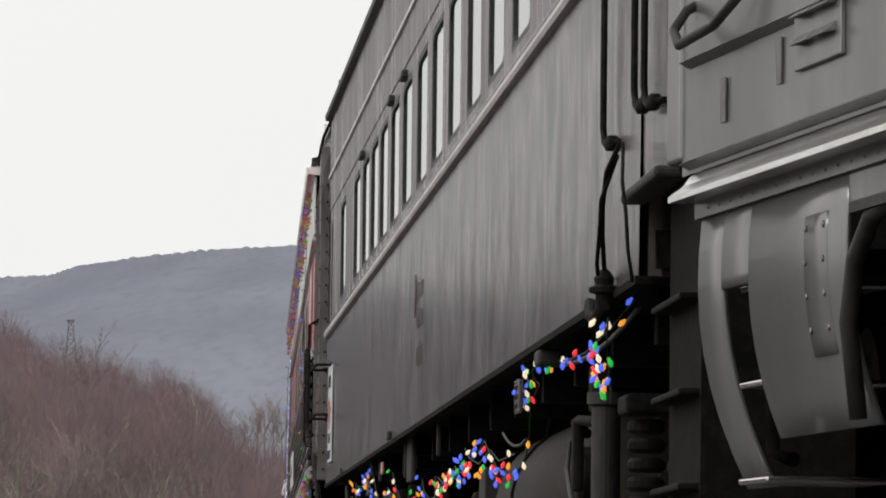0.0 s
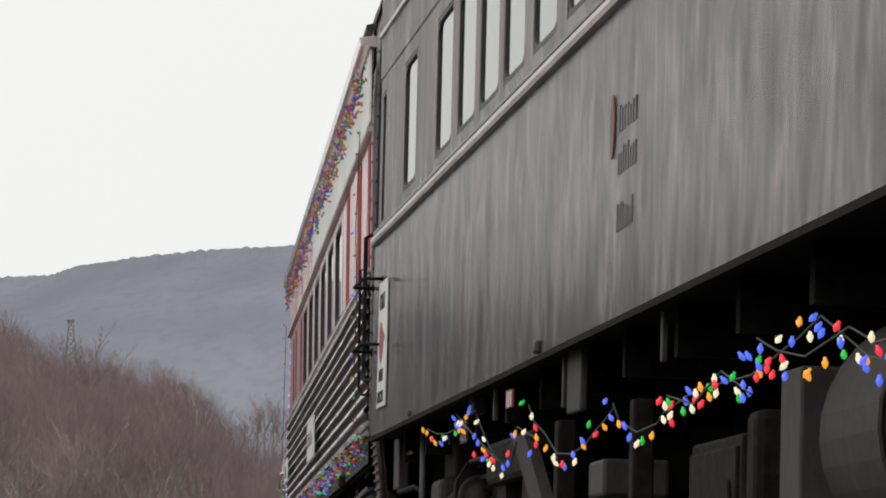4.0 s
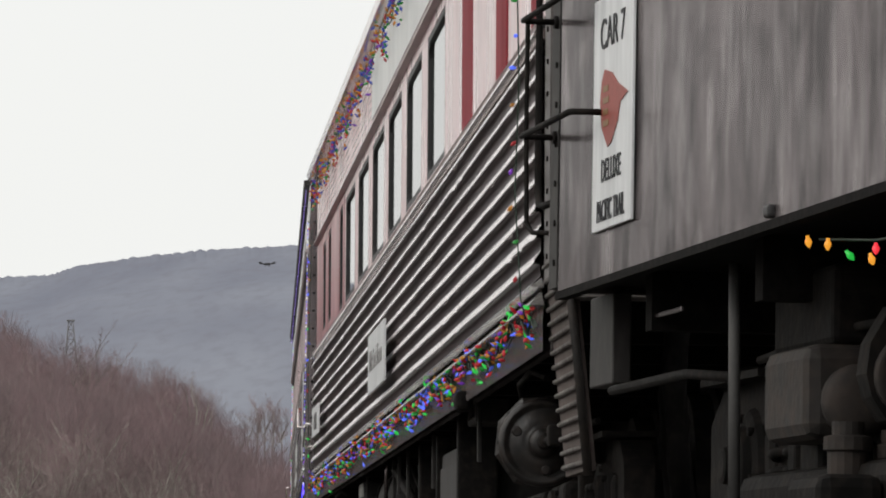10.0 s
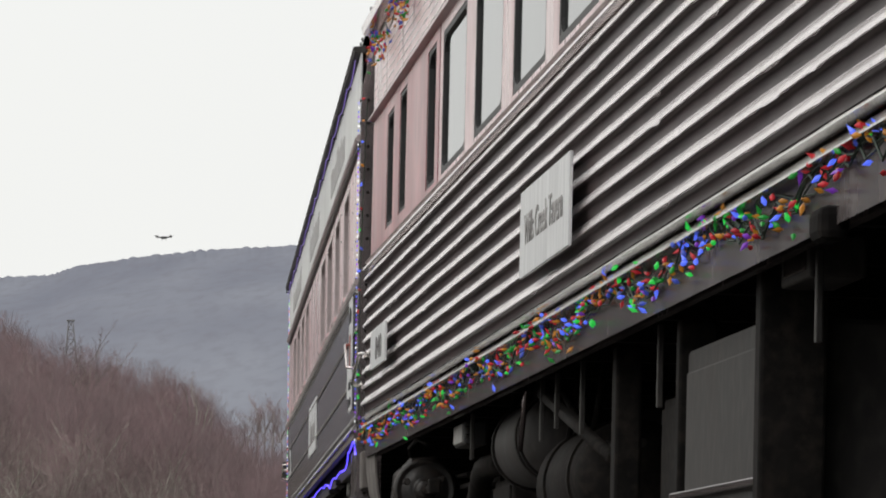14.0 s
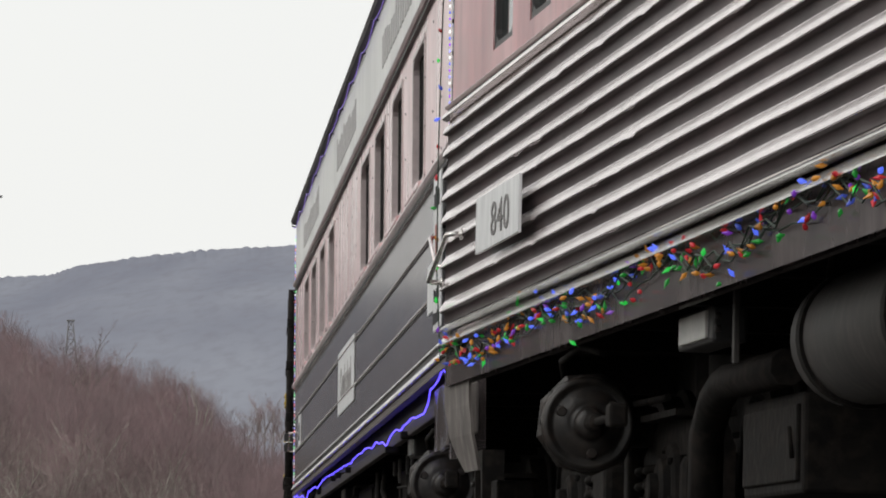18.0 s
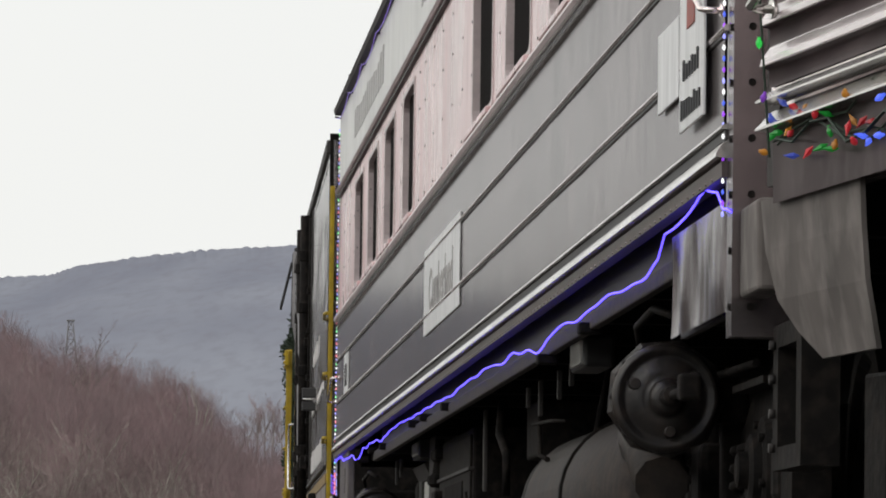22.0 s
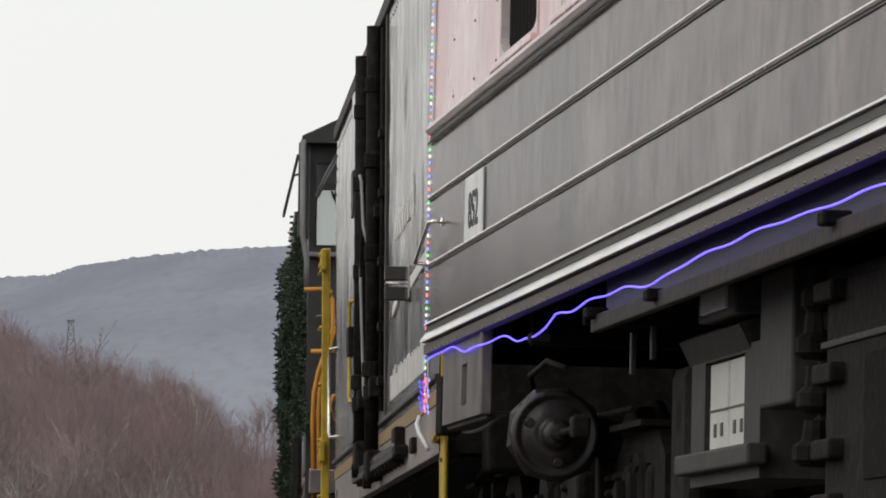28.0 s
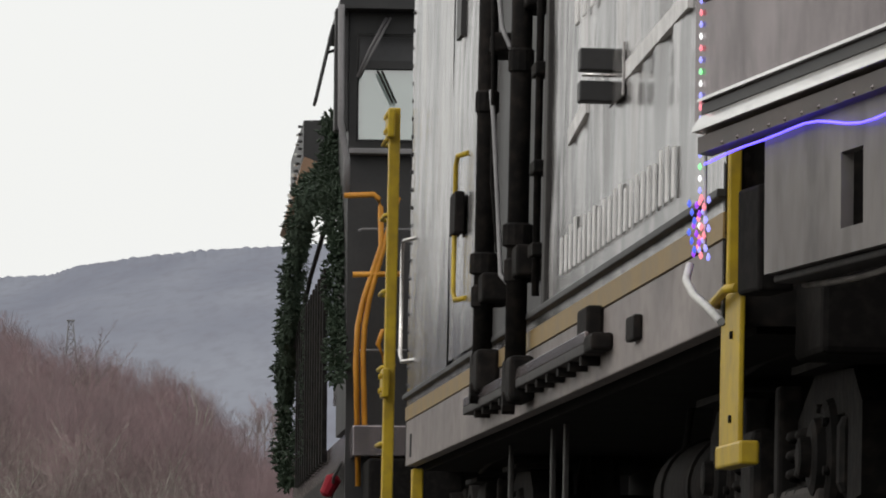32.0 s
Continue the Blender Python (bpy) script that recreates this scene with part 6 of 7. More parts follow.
for z in (1.80, 1.495):
    part("bead", sweep([(1.49, z - 0.006), (1.509, z - 0.005), (1.5135, z + 0.003), (1.509, z + 0.011), (1.49, z + 0.015)], -13.15, 12.95, True), M["rib"], car_c)
    part("bead_groove", sweep([(1.49, z - 0.015), (1.5055, z - 0.014), (1.5055, z - 0.007), (1.49, z - 0.006)], -13.15, 12.95, True), M["frame"], car_c)
part("sill_moulding", sweep([(1.48, 1.25), (1.515, 1.235), (1.52, 1.225), (1.48, 1.222)], -13.15, 12.95, True), M["bright_steel"], car_c)
part("sill_groove", sweep([(1.48, 1.222), (1.506, 1.221), (1.506, 1.195), (1.48, 1.194)], -13.15, 12.95, True), M["frame"], car_c)
part("sill_moulding", sweep([(1.48, 1.193), (1.508, 1.191), (1.520, 1.176), (1.530, 1.160), (1.532, 1.149), (1.48, 1.143)], -13.15, 12.95, True), M["bright_steel"], car_c, "bright rounded sill moulding")
part("sill_moulding", sweep([(1.48, 1.14), (1.515, 1.137), (1.515, 1.095), (1.48, 1.09)], -13.15, 12.95, True), M["sill_brown"], car_c)
part("side_sill", box(-13.15, 7.6, 1.36, 1.42, 0.98, 1.13), M["violet_grey"], car_c)
part("sill_plate", box(-13.15, 7.6, 1.44, 1.475, 0.925, 0.985, 0.006), M["rust"], car_c)
rivet_row(car_c, -13.0, 12.8, 0.16, 1.515, 1.103, 0.009, "dull_silver")
rivet = None
for x in (12.2, 11.4, 10.6, 10.1, 8.2, 6.4, 4.4, 2.45, 1.9, 1.1, 0.3, -0.5, -1.3, -2.0, -3.9, -6.1, -8.3, -10.4, -11.2, -12.0):
    for z in (2.2, 2.45, 2.7, 2.9):
        if rivet is None:
            rivet = part("rivet", disc(bmesh.new(), (0, 0, 0), (0, 1, 0), 0.0065, 0.005, 6), M["frame"], car_c)
            rivet.location = (x, 1.484, z)
        else:
            same("rivet", rivet, x, 1.484, z, car_c)
part("gutter", sweep([(1.47, 3.60), (1.54, 3.605), (1.55, 3.64), (1.47, 3.65)], -13.15, 12.95, True), M["grime"], car_c)
rivet_row(car_c, -13.0, 12.8, 0.3, 1.48, 3.72, 0.022, "roof")
for x in (9.0, 4.5, 0.0, -4.5, -9.0):
    part("roof_vent", box(x - 0.3, x + 0.3, 0.5, 0.9, 3.86, 4.05, 0.05), M["roof"], car_c)
pn = part("name_panel", box(-1.6, 1.4, 1.5035, 1.508, 1.40, 1.845), M["sign"], car_c, "weathered white panel with grey writing")
lettering(pn, "Cumberland", -0.1, 1.515, 1.5085, 0.205, "grey_script", 1.42, 1.0, bold=0.007)
nb = part("number_sign", box(10.79, 11.45, 1.503, 1.509, 1.50, 1.775), M["sign"], car_c, "white number sign with dark figures")
lettering(nb, "852", 11.12, 1.555, 1.510, 0.15, "ink", 1.15, bold=0.004)
sg = part("car_sign", box(-12.75, -12.1, 1.518, 1.526, 1.30, 2.04, 0.002), M["sign"], car_c, "white upright sign with a red arrowhead shape")
bars(sg, -12.68, -12.18, 1.88, 1.99, 1.528, 4, "ink", rng)
bars(sg, -12.65, -12.2, 1.44, 1.50, 1.528, 6, "ink", rng)
bars(sg, -12.7, -12.15, 1.33, 1.39, 1.528, 8, "ink", rng)
part("emblem", box(-12.52, -12.32, 1.527, 1.530, 1.58, 1.80, 0.001), M["sign_red"], sg)
part("reporting_panel", box(-11.95, -11.35, 1.508, 1.516, 1.42, 1.66, 0.002), M["sign"], car_c)
for s in (1, -1):
    grab_iron(car_c, s * 12.4, 1.66 if s > 0 else 1.74, s * 13.0, 1.51 if s > 0 else 1.56, 1.5, 0.06, 0.009, "steel", "bent bare steel grab iron")
pegs = [12.85 - 1.98 * k for k in range(14)]
for peg_a, peg_b in zip(pegs, pegs[1:]):
    part("gutter_light", tube(bmesh.new(), sagged((peg_a, 1.53, 3.575), (peg_b, 1.53, 3.575), 0.03 + 0.03 * rng.random()), 0.0028, 5), M["pale_rope"], car_c, "thin violet light string looped along the gutter")
    part("peg", tube(bmesh.new(), [(peg_a, 1.49, 3.575), (peg_a, 1.545, 3.585)], 0.007, 6), M["frame"], car_c)
bm = bmesh.new()
rows = []
for k in range(6):
    f = math.sin(k / 5 * math.pi / 2)
    rows.append([bm.verts.new((12.95 + 0.45 * f, y * (1 - 0.04 * k / 5), 3.62 + (z - 3.62) * math.cos(k / 5 * 1.45))) for y, z in roof_profile(1.495, 3.62, 4.0)])
for p, e in zip(rows, rows[1:]):
    for j in range(len(p) - 1):
        bm.faces.new((p[j], e[j], e[j + 1], p[j + 1])).smooth = True
bmesh.ops.recalc_face_normals(bm, faces=bm.faces)
part("roof_end", bm, M["roof"], car_c, "rounded sooty roof end")
arch_frame(car_c, -13.22, 1.5, 0.66, 3.2, 4.05, 0.16, 0.13, "dull_silver")
# the rope light under the sill: waves pinned up at its clips
waves = ((12.91, 1.065), (12.4, 1.08), (11.9, 1.076), (11.25, 1.035), (10.65, 1.035), (9.95, 1.03), (9.4, 0.985), (9.0, 0.98), (8.65, 1.0), (8.35, 1.03), (7.9, 1.02), (7.45, 1.03), (6.65, 1.025), (5.9, 1.0),
         (4.9, 1.025), (3.6, 1.03), (2.7, 1.017), (1.6, 1.013), (0.2, 1.008), (-1.1, 0.993), (-2.05, 1.01), (-2.95, 1.007), (-3.75, 1.012), (-4.5, 0.985), (-5.15, 0.998), (-5.85, 0.975), (-6.6, 0.94),
         (-7.5, 0.984), (-8.5, 0.965), (-9.4, 0.98), (-10.8, 0.958), (-11.3, 0.99), (-11.5, 1.05), (-12.2, 1.063), (-12.65, 1.10), (-12.95, 1.07), (-13.1, 1.01), (-13.3, 0.99))
pts = []
for (xa, za), (xb, zb) in zip(waves, waves[1:]):
    n = max(2, int((xa - xb) / 0.12))
    for k in range(n):
        f = k / n
        pts.append((xa + (xb - xa) * f, 1.505, za + (zb - za) * f * f * (3 - 2 * f) + 0.004 * math.sin(7.0 * (xa + (xb - xa) * f))))
pts.append((-13.3, 1.505, 0.99))
part("rope_light", tube(bmesh.new(), pts, 0.0032, 6), M["rope"], car_c, "glowing violet rope light in loose waves")
for x, z in ((9.1, 0.99), (7.5, 1.0), (6.0, 0.98), (2.7, 1.0), (1.6, 0.995), (-0.3, 0.98), (-6.6, 0.92), (-8.5, 0.94)):
    part("clip", box(x - 0.05, x + 0.05, 1.43, 1.512, z - 0.03, z + 0.01, 0.008), M["black"], car_c)
pix_c = ["pixel_blue", "pixel_red", "pixel_white", "pixel_blue", "pixel_red", "pixel_blue", "pixel_white", "pixel_green"]
for x, y, z0, z1, px_size, px_tones in ((12.97, 1.5, 0.86, 3.5, 0.012, pix_c), (-13.12, 1.505, 1.0, 3.3, 0.011, ["pixel_blue", "violet", "blue", "pixel_white"])):
    part("pixel_strip", tube(bmesh.new(), [(x, y - 0.01, z0), (x, y - 0.01, z1)], 0.005, 5), M["lens"], car_c)
    k = 0
    z = z0
    while z < z1:
        o = new("pixel_light", bulb_mesh(px_tones[k % len(px_tones)], px_size))
        o.parent, o.location = car_c, (x, y + 0.004, z)
        z, k = z + 0.030, k + 1
for k in range(26):
    o = new("pixel_light", bulb_mesh(("pixel_blue", "pixel_red", "violet", "blue")[k % 4], 0.014))
    o.parent, o.location = car_c, (12.93 + 0.03 * (k % 3), 1.49 + 0.012 * (k % 4), 0.84 + 0.006 * k)
part("cable_wrap", tube(bmesh.new(), [(13.0, 1.52, 0.82), (12.98, 1.535, 0.78), (12.92, 1.53, 0.74), (12.8, 1.52, 0.70), (12.7, 1.51, 0.66)], 0.011, 7), M["lens"], car_c, "white taped cable end")
# end skirts with a slot
fl = part("end_skirt", pierced(10.85, 12.35, 0.755, 1.10, 1.488, 0.03, [(11.42, 11.62, 0.815, 0.99)]), M["dusty_steel"], car_c, "grey end skirt plate with an upright slot")
part("skirt_edge", box(10.80, 10.87, 1.45, 1.50, 0.75, 1.11, 0.008), M["dusty_steel"], fl)
part("skirt_shelf", box(10.85, 12.35, 1.38, 1.465, 0.735, 0.755, 0.006), M["grime"], fl)
part("skirt_post", box(12.4, 12.62, 1.40, 1.49, 0.72, 0.98, 0.01), M["black"], car_c)
part("end_skirt", sheet(-13.2, -11.55, 0.74, 1.04, 1.488, 0.02, 0.05, 0.018, 4.5, 31.0), M["dull_silver"], car_c, "scuffed silver end skirt plate")
part("skirt_bracket", box(-13.7, -13.3, 1.40, 1.48, 0.76, 1.0, 0.012), M["dusty"], car_c)
pl = part("step_frame", pierced(-14.0, -13.4, 0.30, 0.68, 1.40, 0.10, [(-13.9, -13.5, 0.36, 0.62)]), M["iron"], car_c, "dark bolted step frame at the coach end")
for k in range(4):
    part("bolt", disc(bmesh.new(), (-13.44, 1.40, 0.36 + 0.09 * k), (0, 1, 0), 0.014, 0.016, 6), M["grime"], pl)
truck(car_c, -9.5, -10.1)
truck(car_c, 10.1, 9.45)
tank(car_c, -8.2, -3.4, 0.40, 0.33, 1.0, "rust", "large rusty air reservoir slung beneath", straps=(0.55,))
part("reservoir_head", lathe(bmesh.new(), (-3.42, 1.0, 0.40), (1, 0, 0), [(0, 0.33), (0.16, 0.325), (0.30, 0.29), (0.38, 0.2), (0.40, 0.02)], 30), M["grime"], car_c, "pale domed reservoir end", True)
part("pipe_elbow", tube(bmesh.new(), [(-8.3, 1.25, 0.52), (-8.7, 1.3, 0.56), (-9.3, 1.34, 0.52), (-9.8, 1.34, 0.36)], 0.09, 10), M["rust"], car_c, "thick rusty elbow pipe")
lm = part("step_lamp", box(-7.02, -6.42, 1.25, 1.365, 0.865, 0.985, 0.012), M["frame"], car_c, "step lamp with a milky rectangular lens")
part("lens", box(-6.95, -6.50, 1.36, 1.376, 0.88, 0.97, 0.004), M["lens"], lm)
lm = part("step_lamp", box(5.5, 6.25, 1.17, 1.295, 0.89, 1.0, 0.01), M["frame"], car_c, "step lamp with a milky rectangular lens")
part("lens", box(5.62, 6.13, 1.29, 1.307, 0.912, 0.985, 0.004), M["lens"], lm)
part("lamp_hood", sweep([(1.22, 0.88), (1.26, 0.86), (1.22, 0.78), (0.9, 0.76), (0.9, 0.88)], 5.6, 6.9, True), M["grime"], car_c)
cb = part("equipment_cabinet", pierced(5.4, 6.85, 0.36, 0.80, 1.22, 0.3, [(5.72, 6.55, 0.47, 0.775)]), M["grime"], car_c, "open steel cabinet with two white panels")
for x in (5.74, 6.15):
    pw = part("white_panel", box(x, x + 0.38, 1.08, 1.205, 0.475, 0.77, 0.008), M["lens"], cb, "white panel with dark slots")
    for k in range(2):
        part("slot", box(x + 0.09 + 0.14 * k, x + 0.14 + 0.14 * k, 1.204, 1.208, 0.52, 0.565), M["frame"], pw)
    part("seam", box(x, x + 0.38, 1.204, 1.208, 0.605, 0.613), M["frame"], pw)
part("cabinet_ledge", box(5.35, 6.9, 1.2, 1.27, 0.40, 0.47, 0.01), M["grime"], cb)
gd = part("guard_plate", box(6.95, 7.35, 1.1, 1.22, 0.10, 0.80, 0.05), M["iron"], car_c, "cast guard plate with a black disc drawn as its hole")
# no opening is cut; a black disc paints the hole's dark inside
part("guard_hole", lathe(bmesh.new(), (7.15, 1.215, 0.62), (0, 1, 0), [(0, 0.01), (0, 0.06), (0.006, 0.06), (0.006, 0.01)], 14), M["black"], gd)
part("column", box(4.65, 5.25, 1.0, 1.25, 0.57, 1.0, 0.012), M["grime"], car_c)
bb = under_box(car_c, "battery_box", 1.2, 4.0, 0.15, 0.93, 1.25, 0.6, "iron", "heavy dark steel battery box")
# raised black plate painted as the shade of a recess
part("recess", box(1.8, 3.3, 1.255, 1.272, 0.3, 0.66, 0.004), M["black"], bb)
part("lid_rail", box(1.2, 4.0, 1.24, 1.275, 0.70, 0.72, 0.004), M["grime"], bb)
for z in (0.86, 0.62, 0.40, 0.24):
    part("hinge", box(3.65, 3.95, 1.25, 1.31, z - 0.03, z + 0.03, 0.01), M["iron"], bb)
for z, w in ((0.82, 0.05), (0.68, 0.07), (0.52, 0.06), (0.36, 0.07)):
    part("pipe_fitting", lathe(bmesh.new(), (4.2, 1.25, z), (0, 0, 1), [(0, w * 0.6), (0.02, w), (0.06, w), (0.08, w * 0.6), (0.14, w * 0.5)], 10), M["iron"], car_c)
hangers(car_c, (-0.5,), 0.55, 0.95, 1.31, "grime", 0.05)
hangers(car_c, (7.6, 7.1, -3.6, -4.3, -5.3, -5.9), 0.78, 0.93, 1.33, "grime", 0.045)
part("hanger_bar", tube(bmesh.new(), [(-4.0, 1.3, 0.75), (-4.05, 1.3, 0.62), (-4.2, 1.28, 0.6)], 0.012, 6), M["iron"], car_c)
part("hanger_bar", tube(bmesh.new(), [(-3.6, 1.3, 0.77), (-4.6, 1.3, 0.75), (-5.4, 1.3, 0.72)], 0.008, 6), M["iron"], car_c)
hose(car_c, [(-1.4, 1.28, 0.95), (-1.5, 1.3, 0.8), (-1.7, 1.28, 0.7), (-1.7, 1.28, 0.5)], 0.022, "iron")
under_box(car_c, "junction_box", -2.6, -1.9, 0.66, 0.92, 1.2, 0.3, "iron", "", False)
part("valve_box", box(0.9, 1.1, 1.2, 1.3, 0.35, 0.45, 0.01), M["grime"], car_c)
for k in range(4):
    x = 4.4 - 0.2 * k
    part("valve", lathe(bmesh.new(), (x, 1.18, 0.40 + 0.06 * (k % 2)), (0, 0, 1), [(0, 0.05), (0.1, 0.06), (0.12, 0.03), (0.3, 0.03), (0.31, 0.07), (0.36, 0.07), (0.37, 0.01)], 10), M["iron"], car_c)
hose(car_c, sagged((10.85, 1.42, 0.74), (12.3, 1.40, 0.73), 0.02), 0.008, "dusty", "air_hose")
# ---- lounge car that leaves first ----
car_z = vehicle("lounge_car", -28.1, 9.07, "grey lounge car with steel mouldings, louvres and curved skirts", "railway coach")
part("side_sheet", sheet(-12.7, 12.9, 1.06, 2.1, 1.52, 0.04, 0.12, 0.002, 1.5, 9.0), M["lounge_grey"], car_z)
part("window_band", pierced(-12.7, 12.9, 2.1, 3.0, 1.505, 0.07, [(-11 + 2.4 * k, -9.4 + 2.4 * k, 2.25, 2.9) for k in range(9)]), M["lounge_grey"], car_z)
part("letterboard", box(-12.7, 12.9, 1.46, 1.51, 3.0, 3.7), M["lounge_grey"], car_z)
part("far_side", box(-12.7, 12.9, -1.52, -1.47, 0.4, 3.7), M["lounge_grey"], car_z)
part("lining", box(-12.6, 12.8, -1.4, 1.15, 1.1, 3.3), M["interior"], car_z)
part("roof", sweep(roof_profile(1.515, 3.7, 4.05), -12.7, 12.9), M["roof"], car_z)
part("end_wall", box(12.86, 12.9, -1.47, 1.46, 1.0, 3.8), M["grime"], car_z)
# the same added light block under the lounge car
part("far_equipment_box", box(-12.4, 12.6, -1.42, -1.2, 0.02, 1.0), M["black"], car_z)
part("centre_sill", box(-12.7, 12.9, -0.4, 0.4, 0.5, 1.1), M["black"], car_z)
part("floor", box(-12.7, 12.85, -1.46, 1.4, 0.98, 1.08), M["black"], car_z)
part("corner_post", box(12.90, 13.05, 1.44, 1.53, 1.1, 3.7, 0.01), M["lounge_grey"], car_z, "grey upright corner post")
for z, o, mn in ((1.345, 0.03, "lounge_grey"), (1.085, 0.03, "lounge_grey")):
    part("bead", sweep([(1.5, z - 0.018), (1.525, z - 0.013), (1.52 + o, z), (1.525, z + 0.013), (1.5, z + 0.018)], -12.7, 12.82, True), M[mn], car_z)
part("cornice", sweep([(1.49, 1.065), (1.515, 1.06), (1.535, 1.03), (1.575, 1.0), (1.575, 0.985), (1.49, 0.985)], -12.7, 12.82, True), M["bright_steel"], car_z, "bright flared steel cornice")
part("rivet_strip", box(-12.7, 12.82, 1.485, 1.505, 0.945, 0.985), M["lounge_grey"], car_z)
rivet_row(car_z, -12.6, 12.8, 0.12, 1.505, 0.965, 0.008, "lounge_grey")


def curved_skirt(x0, x1, z0, z1, lean, mname="lounge_grey", label="", out=0.0, name="skirt", root=None):
    bm = bmesh.new()
    rows = []
    for k in range(9):
        z = z1 + (z0 - z1) * k / 8
        f = (0.945 - z) / 0.575
        y = 1.49 + out + 0.03 * math.sin(f * 2.2) - 0.10 * f * f
        rows.append([bm.verts.new((x, y, z)) for x in (x0 - lean * f, x1)] + [bm.verts.new((x, y - 0.015, z)) for x in (x1, x0 - lean * f)])
    for s, e in zip(rows, rows[1:]):
        for j in range(4):
            bm.faces.new((s[j], s[(j + 1) % 4], e[(j + 1) % 4], e[j])).smooth = True
    bm.faces.new(rows[0]), bm.faces.new(rows[-1][::-1])
    bmesh.ops.recalc_face_normals(bm, faces=bm.faces)
    return part(name, bm, M[mname], root or car_z, label)


curved_skirt(12.54, 12.80, 0.26, 0.945, 0.0, "lounge_grey", "narrow curved skirt strip beside the step slot")
curved_skirt(12.25, 12.54, 0.75, 0.945, 0.0)
sk = curved_skirt(11.30, 12.25, 0.37, 0.945, 0.0, "lounge_grey", "curved grey skirt panel with a riveted patch")
curved_skirt(11.46, 11.67, 0.54, 0.87, 0.0, "lounge_grey", "", 0.005, "patch", sk)
for px in (11.48, 11.65):
    for pz in (0.84, 0.76, 0.68, 0.60):
        pf = (0.945 - pz) / 0.575
        part("rivet", disc(bmesh.new(), (px, 1.494 + 0.03 * math.sin(pf * 2.2) - 0.10 * pf * pf, pz), (0, 1, 0), 0.009, 0.007, 6), M["lounge_grey"], sk)
curved_skirt(-12.7, 9.4, 0.37, 0.945, 0.0)
part("skirt_header", box(9.4, 12.8, 1.47, 1.49, 0.86, 0.95), M["lounge_grey"], car_z)
part("wheel_arch", sweep([(1.475, 0.84), (1.53, 0.84), (1.53, 0.865), (1.475, 0.865)], 9.4, 11.15, True), M["grime"], car_z)
part("arch_edge", tube(bmesh.new(), [(11.28, 1.47, 0.38), (11.26, 1.5, 0.6), (11.2, 1.5, 0.74), (11.05, 1.5, 0.83), (10.8, 1.5, 0.86)], 0.022, 8), M["grime"], car_z)
for k in range(3):
    part("step", box(12.2, 12.5, 1.15, 1.46, 0.26 + 0.24 * k, 0.275 + 0.24 * k, 0.005), M["steel"], car_z)
lv = part("louvre_panel", box(11.22, 11.66, 1.521, 1.534, 1.21, 1.62, 0.003), M["lounge_grey"], car_z, "riveted louvre panel")
for r in range(5):
    for c in range(2):
        bm = sweep([(1.53, 1.27 + 0.065 * r), (1.56, 1.265 + 0.065 * r), (1.53, 1.295 + 0.065 * r)], 11.26 + 0.19 * c, 11.43 + 0.19 * c, True)
        part("louvre", bm, M["lounge_grey"], lv)
for x, z in ((12.42, 1.16), (11.84, 1.20)):
    part("worn_bar", box(x - 0.025, x + 0.025, 1.523, 1.527, z, z + 0.11), M["worn_ink"], car_z)
bm = tube(bmesh.new(), [(12.02, 1.51, 1.52), (12.08, 1.55, 1.46), (12.28, 1.585, 1.385), (12.62, 1.595, 1.37), (12.75, 1.58, 1.42), (12.74, 1.55, 1.47), (12.8, 1.5, 1.5)], 0.013, 8)
disc(bm, (12.0, 1.5, 1.53), (0, 1, 0), 0.05, 0.02, 12)
part("grab_iron", bm, M["grime"], car_z)
for x in (12.55, 12.62):
    hose(car_z, [(12.95, 1.2, 0.74), (12.98, 1.25, 0.7), (13.02, 1.25, 0.55), (13.0, 1.25, 0.36), (12.9, 1.22, 0.34)], 0.02, "black")
truck(car_z, 9.6)
truck(car_z, -9.07)

# ---- plug-door boxcar ----
M["sill_grey"] = mat("worn_grey_sill", (0.30, 0.262, 0.25), 0.5, 0.1, (0.19, 0.165, 0.158), 2.0, (0.6, 1, 1), 0.1, 8, (0.12, 0.1, 0.09), 12, 0.5, blotch=0.2)
M["grey_lever"] = mat("worn_grey_lever", (0.24, 0.23, 0.235), 0.5)
car_d = vehicle("boxcar", 77.2, 5.5, "silver plug-door boxcar with an ochre sill stripe and yellow ladders", "boxcar")
part("side", sheet(-7.4, -1.5, 1.10, 3.55, 1.5, 0.05, 0.06, 0.016, 4.4, 21.0), M["box_side"], car_d, "streaked dented aluminium side sheet")
part("side", sheet(4.0, 7.1, 1.10, 3.55, 1.5, 0.05, 0.06, 0.012, 3.6, 23.0), M["box_side"], car_d)
dr = part("plug_door", sheet(1.75, 3.58, 1.12, 3.45, 1.52, 0.05, 0.06, 0.015, 4.4, 25.0), M["box_side"], car_d, "streaked plug door with locking rods")
# black strip set back in the door gap as its painted shade
part("door_post", box(3.60, 3.98, 1.41, 1.46, 1.1, 3.55), M["black"], car_d)
part("far_side", box(-7.4, 7.1, -1.5, -1.45, 0.72, 3.55), M["box_side"], car_d)
part("side_sill", box(-7.4, 7.1, 1.44, 1.50, 0.72, 0.96, 0.005), M["sill_grey"], car_d, "deep grey side sill")
part("stripe", box(-7.4, 7.1, 1.45, 1.506, 0.962, 1.035), M["ochre"], car_d, "worn ochre stripe")
part("sill_ledge", box(-7.4, 7.1, 1.46, 1.525, 1.075, 1.10, 0.004), M["frame"], car_d)
part("sill_band", box(-7.4, 7.1, 1.44, 1.50, 1.036, 1.075), M["box_side"], car_d)
